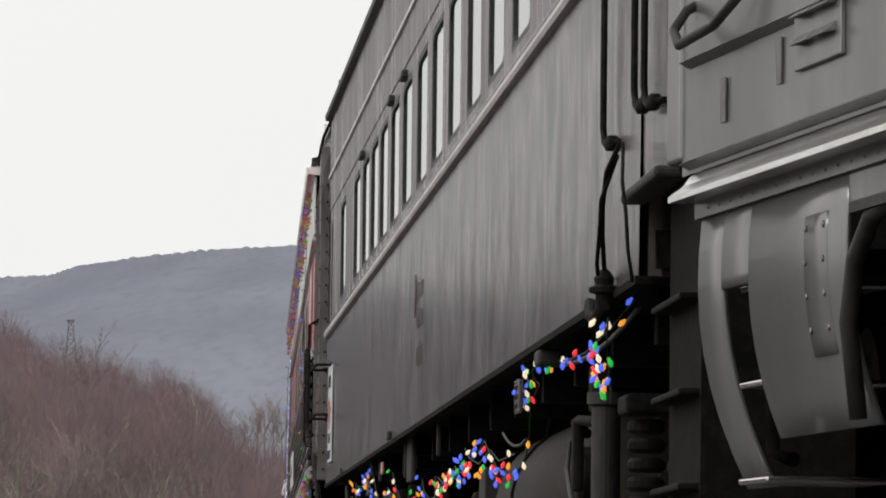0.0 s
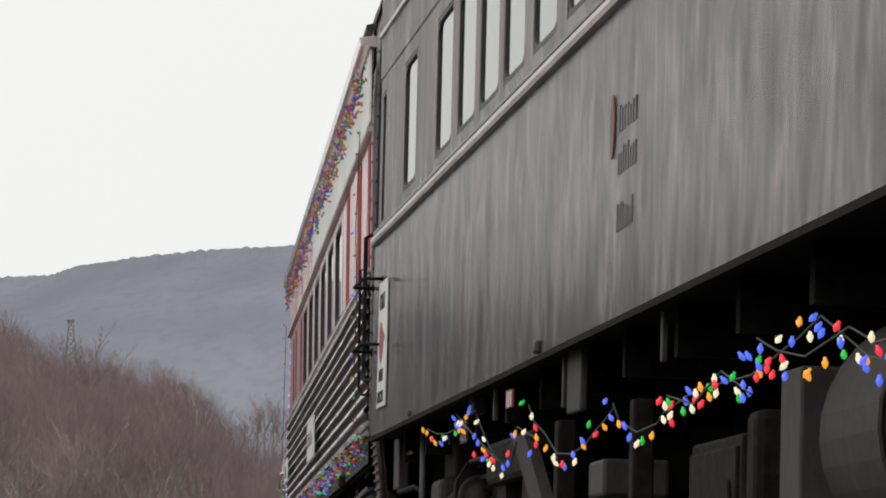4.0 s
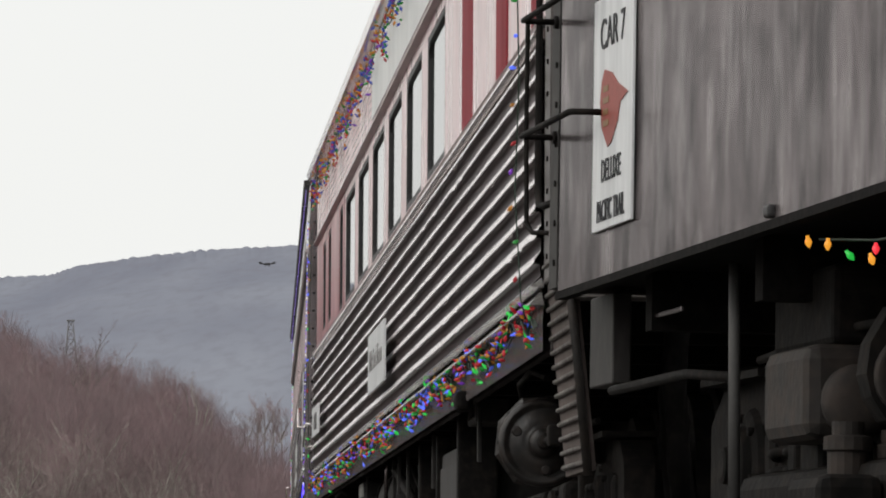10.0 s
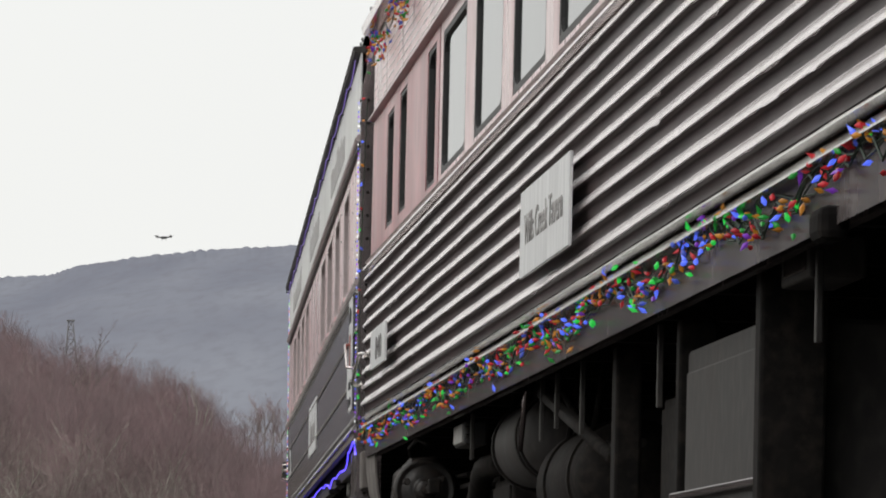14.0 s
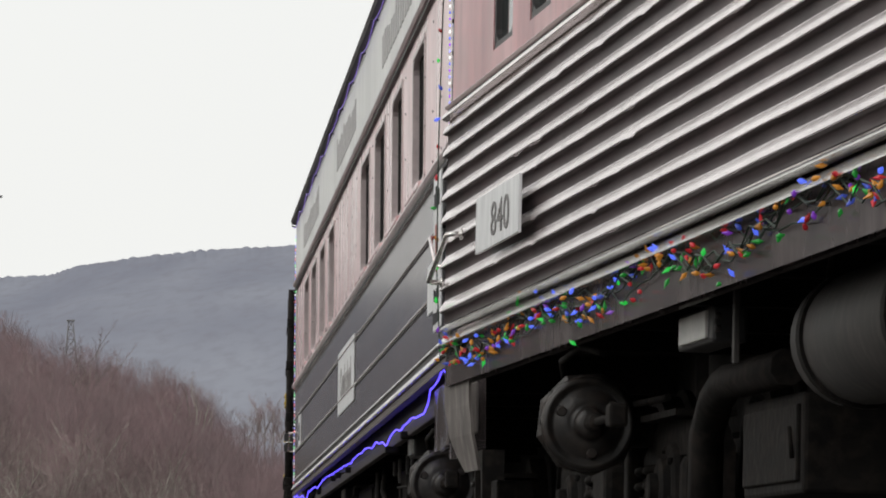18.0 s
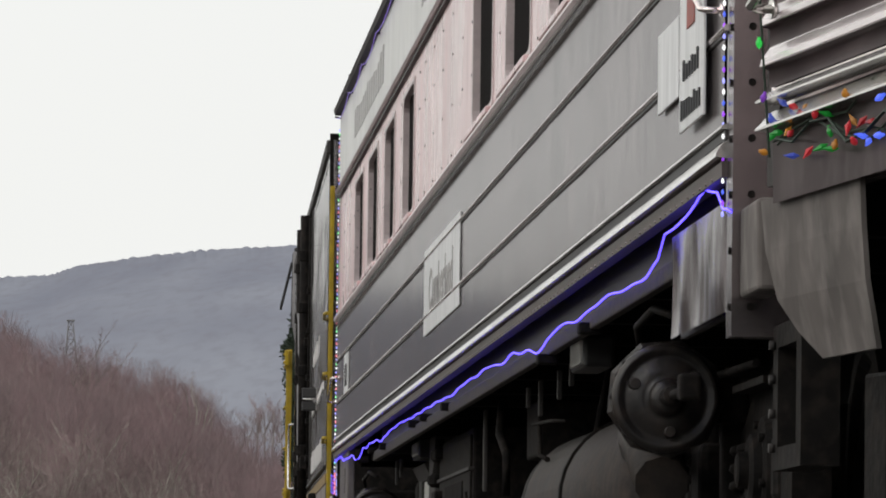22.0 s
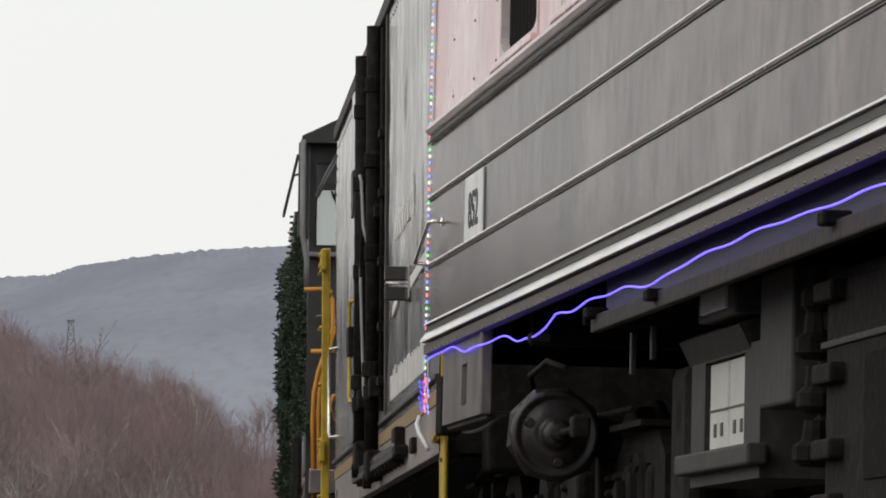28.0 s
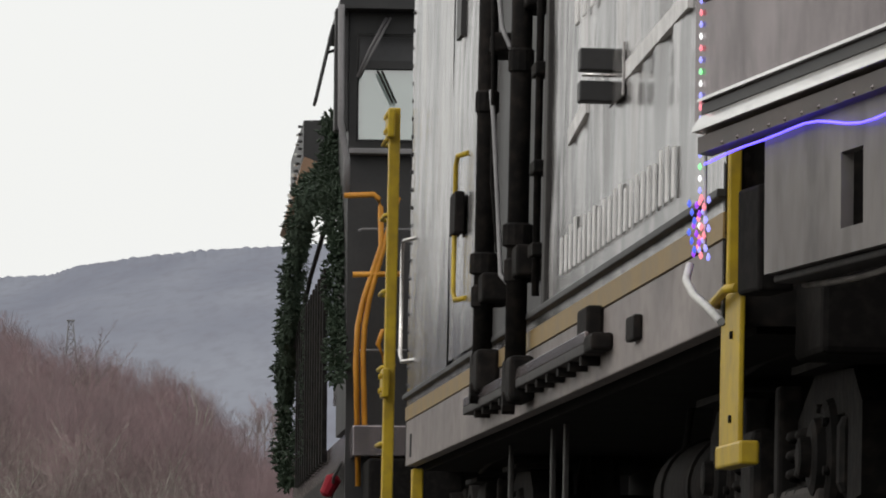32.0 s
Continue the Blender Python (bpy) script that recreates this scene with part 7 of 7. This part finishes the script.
part("roof", sweep([(1.50, 3.54), (1.48, 3.58), (1.0, 3.72), (0, 3.79), (-1.0, 3.72), (-1.48, 3.58), (-1.50, 3.54)], -7.42, 7.12), M["box_side"], car_d, "weathered silver boxcar roof")
for k in range(13):
    part("roof_rib", box(-7.2 + 1.18 * k, -7.14 + 1.18 * k, -1.2, 1.2, 3.74, 3.85), M["roof"], car_d)
# ends are darker than the sides: shade between the cars is put into colour
for x in (-7.4, 7.06):
    part("end_wall", box(x, x + 0.05, -1.5, 1.5, 0.72, 3.6), M["iron"], car_d)
part("lining", box(-7.3, 7.0, -1.44, 1.40, 0.78, 3.5), M["interior"], car_d)
part("top_rail", box(-7.4, 7.1, 1.49, 1.525, 3.45, 3.55, 0.008), M["grime"], car_d)
rivet_row(car_d, -7.3, 7.0, 0.2, 1.5, 3.38, 0.012, "grime")
edge = part("rivet", disc(bmesh.new(), (0, 0, 0), (0, 1, 0), 0.012, 0.01, 6), M["frame"], car_d)
edge.location = (7.02, 1.5, 1.15)
for k in range(1, 24):
    same("rivet", edge, 7.02, 1.5, 1.15 + k * 0.095, car_d)
# dark back plate puts the door recess's shade into colour
part("recess", box(-1.5, 1.75, 1.40, 1.45, 1.1, 3.5), M["frame"], car_d)
part("door_edge", box(-1.62, -1.5, 1.46, 1.515, 1.1, 3.5, 0.006), M["grime"], car_d)
for x, r, foot in ((0.88, 0.042, 0.98), (-0.9, 0.042, 0.87)):
    rd = part("locking_rod", tube(bmesh.new(), [(x, 1.56, foot), (x, 1.56, 3.45)], r, 12), M["iron"], car_d, "dark upright locking rod")
    for z, g in ((1.22, 0.012), (1.36, 0.02), (2.05, 0.01), (2.6, 0.014), (3.05, 0.01)):
        part("collar", lathe(bmesh.new(), (x, 1.56, z), (0, 0, 1), [(0, r), (0.01, r + g), (0.09, r + g), (0.1, r)], 12), M["iron"], rd)
    part("guide", box(x - 0.25, x + 0.25, 1.45, 1.585, 1.24, 1.36, 0.012), M["iron"], rd)
    part("guide", box(x - 0.2, x + 0.2, 1.45, 1.56, 2.3, 2.38, 0.012), M["iron"], rd)
    part("roller_bracket", box(x - 0.22, x + 0.18, 1.50, 1.60, foot - 0.12, foot + 0.06, 0.02), M["iron"], rd)
    part("roller", lathe(bmesh.new(), (x, 1.56, foot - 0.12), (0, 1, 0), [(0, 0.01), (0.0, 0.045), (0.05, 0.045), (0.05, 0.01)], 12), M["iron"], rd)
part("thin_rod", tube(bmesh.new(), [(-1.3, 1.52, 1.15), (-1.3, 1.52, 3.4)], 0.015, 8), M["iron"], car_d)
for z in (1.3, 1.62, 2.0, 2.4, 2.75):
    part("rod_clip", box(-1.42, -1.2, 1.45, 1.545, z, z + 0.05, 0.006), M["iron"], car_d)
hose(car_d, [(0.4, 1.57, 2.62), (0.35, 1.59, 2.66), (0.1, 1.59, 2.6), (-0.25, 1.59, 2.3), (-0.6, 1.58, 2.18)], 0.010, "grey_lever", "operating_lever")
hose(car_d, [(0.4, 1.58, 2.1), (0.1, 1.59, 1.95), (-0.2, 1.59, 1.6), (-0.45, 1.59, 1.28), (-0.8, 1.58, 1.22)], 0.010, "grey_lever", "operating_lever")
hose(car_d, [(0.4, 1.58, 2.5), (0.25, 1.585, 2.1), (0.2, 1.585, 1.7), (-0.1, 1.58, 1.4)], 0.008, "black", "cable")
hd = part("door_handle", tube(bmesh.new(), [(2.5, 1.52, 2.02), (2.7, 1.555, 2.02), (2.76, 1.56, 1.98), (2.76, 1.56, 1.40), (2.7, 1.555, 1.36), (2.5, 1.52, 1.36)], 0.012, 8), M["yellow"], dr, "yellow door handle with a dark grip")
part("grip", box(2.55, 2.9, 1.53, 1.575, 1.66, 1.85, 0.008), M["iron"], dr)
part("door_vent", box(2.9, 3.2, 1.515, 1.54, 2.6, 2.9), M["frame"], dr)
tk = part("door_track", box(-4.0, 1.76, 1.50, 1.575, 0.80, 0.835, 0.005), M["grime"], car_d, "dark door track along the sill")
part("track_lip", box(-4.0, 1.76, 1.56, 1.575, 0.835, 0.875, 0.004), M["dull_silver"], tk)
for k in range(12):
    part("track_bracket", box(-3.8 + 0.45 * k, -3.72 + 0.45 * k, 1.50, 1.565, 0.77, 0.80), M["iron"], tk)
part("track_stop", box(-3.9, -3.55, 1.50, 1.56, 0.84, 0.97, 0.012), M["iron"], car_d, "small dark track stop")
part("track_stop", box(-4.25, -3.95, 1.50, 1.575, 0.80, 0.86, 0.012), M["iron"], car_d)
part("sill_bracket", box(-5.2, -4.95, 1.50, 1.53, 0.79, 0.87, 0.008), M["iron"], car_d)
pb = part("placard_board", box(-4.26, -4.16, 1.505, 1.63, 1.735, 1.81, 0.006), M["frame"], car_d, "dark hinged placard bracket standing out from the side")
part("lower_leaf", box(-4.26, -4.16, 1.505, 1.63, 1.63, 1.70, 0.006), M["frame"], pb)
part("board_rod", tube(bmesh.new(), [(-4.27, 1.5, 1.718), (-4.27, 1.625, 1.718)], 0.008, 6), M["bright_steel"], pb)
part("board_plate", box(-4.6, -4.15, 1.512, 1.522, 1.62, 1.80, 0.003), M["box_side"], pb)
# faded lettering
bars(car_d, -6.2, -2.2, 1.17, 1.36, 1.509, 22, "faded_white", rng)
bars(car_d, -5.0, -2.6, 2.05, 2.20, 1.509, 8, "faded_white", rng)
for (xa, za), (xb, zb) in (((-2.5, 1.66), (-3.2, 1.72)), ((-4.45, 1.70), (-6.45, 1.74))):
    bm = bmesh.new()
    vs = [bm.verts.new((px, py, pz)) for py in (1.490, 1.512) for px, pz in ((xa, za - 0.03), (xb, zb - 0.03), (xb, zb + 0.03), (xa, za + 0.03))]
    for q in ((0, 1, 2, 3), (7, 6, 5, 4), (0, 4, 5, 1), (1, 5, 6, 2), (2, 6, 7, 3), (3, 7, 4, 0)):
        bm.faces.new([vs[j] for j in q])
    part("swash", bm, M["faded_white"], car_d)


def ladder(root, x, z0, z1, y, mname, plates=()):
    ld = part("ladder", box(x - 0.05, x + 0.05, y - 0.03, y + 0.03, z0, z1, 0.008), M[mname], root, "yellow corner ladder post")
    for z in plates:
        pl = part("plate", box(x - 0.14, x + 0.1, y + 0.005, y + 0.045, z, z + 0.16, 0.01), M[mname], ld)
        for dx in (-0.09, 0.05):
            for dz in (0.04, 0.12):
                part("bolt", disc(bmesh.new(), (x + dx, y + 0.043, z + dz), (0, 1, 0), 0.016, 0.014, 6), M[mname], pl)
    z = z0 + 0.15
    while z < z1:
        part("rung", tube(bmesh.new(), [(x + 0.0, y - 0.02, z), (x + 0.0, y + 0.035, z), (x + 0.03, y + 0.04, z), (x + 0.4, y + 0.04, z), (x + 0.43, y, z)], 0.012, 7), M[mname], ld)
        z += 0.42
    return ld


ladder(car_d, 8.0, 0.3, 2.72, 1.545, "yellow", (1.12, 2.55))
bm = tube(bmesh.new(), [(6.4, 1.5, 1.90), (6.7, 1.555, 1.90), (6.75, 1.56, 1.86), (6.75, 1.56, 1.3), (6.7, 1.555, 1.26), (6.4, 1.5, 1.26)], 0.011, 8)
part("grab_iron", bm, M["bright_steel"], car_d)
np_ = part("ladder", box(-7.44, -7.3, 1.46, 1.495, 0.34, 3.2, 0.006), M["yellow"], car_d, "worn yellow corner ladder post")
for z in (0.78, 1.27, 1.75, 2.2):
    part("rung", tube(bmesh.new(), [(-7.3, 1.50, z), (-7.35, 1.525, z), (-7.7, 1.53, z + 0.02), (-7.8, 1.51, z + 0.02)], 0.013, 8), M["yellow"], np_)
st = part("stirrup", box(-7.78, -7.46, 1.485, 1.50, 0.34, 0.80, 0.004), M["yellow"], car_d, "yellow stirrup step with worn paint")
part("stirrup_foot", box(-7.86, -7.3, 1.45, 1.505, 0.32, 0.385, 0.008), M["yellow"], st)
part("stirrup_bolt", disc(bmesh.new(), (-7.62, 1.498, 0.45), (0, 1, 0), 0.012, 0.01, 6), M["iron"], st)
part("stirrup_bolt", disc(bmesh.new(), (-7.62, 1.498, 0.68), (0, 1, 0), 0.012, 0.01, 6), M["iron"], st)
part("end_beam", box(-7.95, -7.4, -1.4, 1.3, 0.62, 0.9, 0.02), M["black"], car_d)
hose(car_d, [(-7.9, 1.1, 0.74), (-8.1, 1.12, 0.7), (-8.5, 1.1, 0.72), (-9.0, 1.0, 0.7)], 0.02, "rubber", "air_hose")
part("coupler", box(-8.6, -7.4, -0.13, 0.13, 0.6, 0.88, 0.04), M["iron"], car_d)
part("coupler", box(7.1, 8.3, -0.13, 0.13, 0.6, 0.88, 0.04), M["iron"], car_d)
# unseen board added to keep light out beneath the boxcar
part("far_brake_gear", box(-7.2, 6.9, -1.35, -1.1, 0.02, 0.74), M["black"], car_d)
part("centre_sill", box(-7.4, 7.1, -0.3, 0.3, 0.5, 0.74), M["black"], car_d)
part("floor_plate", box(-7.35, 7.05, -1.42, 1.40, 0.70, 0.78), M["black"], car_d)
tank(car_d, -3.4, -1.7, 0.38, 0.2, 0.9, "iron", "brake reservoir beneath the boxcar")
hangers(car_d, (2.6, -0.2, 0.4), 0.35, 0.72, 1.3, "grime", 0.08)
part("door_post_shadow_plate", box(6.6, 6.68, 1.49, 1.506, 0.76, 0.88), M["frame"], car_d)
truck(car_d, 5.5)
truck(car_d, -5.5)
ladder(car_d, 6.7, 0.2, 0.70, 1.46, "yellow", ())

# ---- black locomotive dressed with garland ----
car_e = vehicle("locomotive", 98.4, 6.5, "black hood locomotive with orange grab rails and evergreen garland", "locomotive")
M["shade_cloth"] = mat("dark_grey_shade", (0.075, 0.074, 0.078), 0.7)
M["grey_pipe"] = mat("worn_grey_pipe", (0.22, 0.21, 0.215), 0.5)
part("frame", box(-4.6, 11.5, -1.45, 1.45, 1.08, 1.30, 0.01), M["dull_silver"], car_e, "grey loco frame edge")
part("nose", box(-12.0, -4.5, -0.9, 0.9, 1.0, 2.6, 0.06), M["loco_black"], car_e, "low black nose before the cab")
cab = part("cab", pierced(-1.48, 1.48, 0.5, 4.33, 0.0, 0.06, [(0.75, 1.41, 3.36, 4.1), (-1.41, -0.75, 3.36, 4.1)]), M["loco_black"], car_e, "black cab front with square windows")
cab.rotation_euler, cab.location = (0, 0, math.pi / 2), (-4.0, 0, 0)
M["pale_glass"] = glass_mat("pale_cab_glass", (0.22, 0.29, 0.26), 0.06)
for y in (-1.41, 0.75):
    part("cab_pane", box(-3.97, -3.95, y, y + 0.66, 3.36, 4.1), M["pale_glass"], car_e, "pale green-grey cab window")
part("window_gasket", tube(bmesh.new(), [(-4.07, 0.74, 3.35), (-4.07, 1.42, 3.35), (-4.07, 1.42, 4.11), (-4.07, 0.74, 4.11), (-4.07, 0.74, 3.35)], 0.014, 6), M["frame"], car_e)
part("hood_ledge", box(-4.15, -4.0, 0.7, 1.48, 3.25, 3.29, 0.008), M["grey_pipe"], car_e)
part("cab_wall", box(-3.98, -1.9, 1.42, 1.48, 1.30, 4.33), M["loco_black"], car_e)
part("cab_wall", box(-3.98, -1.9, -1.48, -1.42, 1.30, 4.33), M["loco_black"], car_e)
part("cab_back", box(-1.96, -1.9, -1.42, 1.42, 1.30, 4.33), M["loco_black"], car_e)
part("cab_roof", sweep([(1.56, 4.28), (1.56, 4.34), (0.9, 4.66), (0.4, 4.72), (-0.4, 4.72), (-0.9, 4.66), (-1.56, 4.34), (-1.56, 4.28)], -4.25, -1.6, True), M["loco_black"], car_e, "black cab roof with sloping sides")
for dx in (0.0, 0.06):
    part("wiper_arm", tube(bmesh.new(), [(-4.1, 1.19 + dx * 0.5, 4.23), (-4.14, 1.3 + dx * 0.5, 4.02), (-4.13, 1.41 + dx * 0.3, 3.80)], 0.011, 6), M["grey_pipe"], car_e)
    part("wiper_blade", tube(bmesh.new(), [(-4.09, 1.28 - dx * 0.5, 3.85), (-4.09, 1.17 - dx * 0.4, 3.62)], 0.009, 6), M["iron"], car_e)
part("window_shade", box(-4.01, -3.975, 0.752, 1.408, 3.87, 4.098, 0.004), M["shade_cloth"], car_e, "dark shade across the top of the cab window")
part("shade_hem", box(-4.02, -4.012, 0.76, 1.40, 3.87, 3.93, 0.002), M["loco_black"], car_e)
part("corner_pillar", box(-4.05, -3.85, 1.485, 1.585, 3.42, 4.3, 0.01), M["loco_black"], car_e)
part("corner_pipe", tube(bmesh.new(), [(-4.3, 1.5, 2.95), (-4.3, 1.5, 3.2), (-4.3, 1.545, 3.45), (-4.3, 1.55, 4.3)], 0.024, 8), M["grey_pipe"], car_e, "worn grey upright pipe at the cab corner")
vs_ = part("sun_visor", box(-0.25, 0.25, -0.012, 0.012, -0.56, 0.0, 0.006), M["frame"], car_e, "folded black sun visor hanging beside the cab")
vs_.location, vs_.rotation_euler = (-3.65, 1.59, 4.20), (0.22, 0, 0)
part("visor_arm", tube(bmesh.new(), [(-3.6, 1.46, 4.08), (-3.6, 1.64, 4.02)], 0.012, 6), M["frame"], car_e)
part("hood", box(-1.85, 11.0, -0.9, 0.9, 1.30, 4.3, 0.06), M["loco_black"], car_e)
part("radiator_flare", sweep([(0.95, 4.42), (1.53, 4.40), (1.53, 4.08), (1.28, 3.98), (0.95, 3.98)], 6.0, 10.5, True), M["loco_black"], car_e, "black flared radiator housing")
part("flare_panel", sweep([(1.525, 4.075), (1.63, 3.68), (1.54, 3.62), (1.2, 3.97)], 6.0, 10.5, True), M["tan"], car_e, "tan underside of the flared housing")
for k in range(11):
    f = k / 10
    part("roof_light", disc(bmesh.new(), (5.98, 1.545 + 0.09 * max(0, f - 0.3) * 1.3, 4.34 - 0.66 * f), (-0.5, 1, 0), 0.013, 0.035, 8), M["frame"], car_e)
    part("roof_light", disc(bmesh.new(), (6.6 + 0.3 * (k % 3), 1.55 + 0.09 * max(0, f - 0.3) * 1.3, 4.32 - 0.62 * f), (-0.5, 1, 0), 0.012, 0.03, 8), M["lens"], car_e)
# orange rails before the cab
rails = [[(1.521, 2.929), (1.31, 2.94), (1.275, 2.91), (1.262, 2.85), (1.254, 2.575), (1.374, 2.206), (1.416, 2.003), (1.425, 1.76), (1.40, 0.875)],
         [(1.137, 2.924), (1.191, 2.739), (1.334, 2.208), (1.367, 2.004), (1.375, 1.8), (1.355, 1.15), (1.335, 1.10), (1.206, 1.083)],
         [(1.453, 2.37), (1.118, 2.378)], [(1.15, 1.98), (1.24, 1.97), (1.27, 1.88), (1.22, 1.76), (1.15, 1.72)]]
for line in rails:
    part("grab_rail", tube(bmesh.new(), [(-4.4, y, z) for y, z in line], 0.02, 8), M["orange"], car_e, "orange bent grab rail")
for z in (2.705, 1.845):
    part("cross_bar", tube(bmesh.new(), [(-4.25, 1.0, z), (-4.25, 1.38, z), (-4.1, 1.4, z)], 0.009, 6), M["grey_pipe"], car_e)
# walkway beside the hood
for k in range(12):
    x = 0.9 + 0.72 * k
    part("rail_post", box(x - 0.1, x + 0.1, 1.46, 1.50, 1.2, 2.75), M["iron"], car_e)
part("hand_rail", tube(bmesh.new(), [(-1.6, 1.48, 3.25), (1.0, 1.48, 3.1), (5.0, 1.48, 2.95), (11.0, 1.48, 2.5)], 0.022, 6), M["iron"], car_e)
for k, mn in ((0, "teal"), (1, "tan"), (2, "tan"), (3, "teal"), (4, "tan")):
    part("banner", box(-1.7 + 2.4 * k, 0.5 + 2.4 * k, 0.92, 0.94, 1.45, 2.9 - 0.3 * (k % 2)), M[mn], car_e, "coloured panel behind the railing")
vg = part("vent_grille", box(-1.9, 0.2, 1.40, 1.43, 1.62, 2.15), M["dull_silver"], car_e, "pale louvred vent grille")
for k in range(6):
    part("slot", box(-1.5, -0.2, 1.425, 1.44, 1.68 + 0.075 * k, 1.715 + 0.075 * k), M["frame"], vg)
part("red_valve", lathe(bmesh.new(), (-2.0, 1.48, 1.02), (0, 0.5, -1), [(0, 0.02), (0.03, 0.06), (0.16, 0.05), (0.18, 0.02)], 10), M["red"], car_e, "red painted valve under the walkway")
hose(car_e, [(-2.4, 1.45, 1.1), (-2.2, 1.5, 1.0), (-2.0, 1.5, 0.95), (-1.6, 1.5, 0.8)], 0.012, "rubber")
part("fuel_tank", box(-3.5, 3.5, -1.2, 1.2, 0.25, 1.0, 0.1), M["black"], car_e)
part("step_box", box(-5.2, -4.2, 0.7, 1.36, 0.3, 1.05, 0.02), M["black"], car_e)
truck(car_e, 6.5)
truck(car_e, -6.5)


def garland(root, pts, radius, n, label):
    """Evergreen garland: many short needle sprigs along a line."""
    bm = bmesh.new()
    line = along(pts, 0.03)
    for _ in range(n):
        p = rng.choice(line)
        puff = 1.0 + 0.9 * noise.noise((p.x * 2.3, 1.7, p.z * 4.0))
        p = p + Vector((0, 0.05 * noise.noise((p.x * 1.9, 4.1, p.z * 3.1)), 0.08 * noise.noise((p.x * 1.7, 8.3, p.z * 2.2))))
        d = Vector((rng.gauss(0, 1), rng.gauss(0, 1), rng.gauss(-0.2, 1))).normalized()
        q = p + d * radius * puff * rng.uniform(0.1, 0.75)
        e = q + (d + Vector((rng.gauss(0, 0.6), rng.gauss(0, 0.6), rng.gauss(0, 0.6)))).normalized() * radius * rng.uniform(0.25, 0.6)
        a = (e - q).orthogonal().normalized() * radius * 0.10
        b = (e - q).normalized().cross(a)
        mid = q.lerp(e, 0.45)
        v0, v3 = bm.verts.new(q), bm.verts.new(e)
        ring = [bm.verts.new(mid + a), bm.verts.new(mid - a * 0.5 + b * 0.87), bm.verts.new(mid - a * 0.5 - b * 0.87)]
        for k in range(3):
            bm.faces.new((v0, ring[(k + 1) % 3], ring[k]))
            bm.faces.new((v3, ring[k], ring[(k + 1) % 3]))
    return tagged(part("garland", bm, M["needle"], root, label), kind="stuff")


garland(car_e, [(-1.0, 1.55, 3.3), (1.5, 1.56, 3.4), (4.1, 1.56, 3.5), (5.5, 1.57, 3.4), (6.7, 1.57, 3.2), (7.9, 1.57, 2.9), (10.4, 1.57, 2.55)], 0.14, 7500, "dark green evergreen garland along the railing")
garland(car_e, [(10.4, 1.53, 2.6), (11.2, 1.55, 2.2), (11.2, 1.54, 1.8), (10.8, 1.54, 1.28)], 0.14, 2800, "dark green garland hanging at the loco end")
garland(car_e, [(-1.3, 1.53, 3.75), (-2.2, 1.53, 3.18), (-3.4, 1.53, 2.7), (-3.5, 1.53, 2.2), (-3.9, 1.53, 1.9), (-4.1, 1.53, 1.58)], 0.12, 4200, "dark green garland hanging down the cab corner")
garland(car_e, [(6.0, 1.5, 3.1), (6.2, 1.5, 2.6), (6.1, 1.5, 2.1), (6.2, 1.5, 1.4)], 0.06, 700, "dark green garland wound down a post")
for o in list(TRUCK.values()):
    bpy.data.objects.remove(o)


motions()
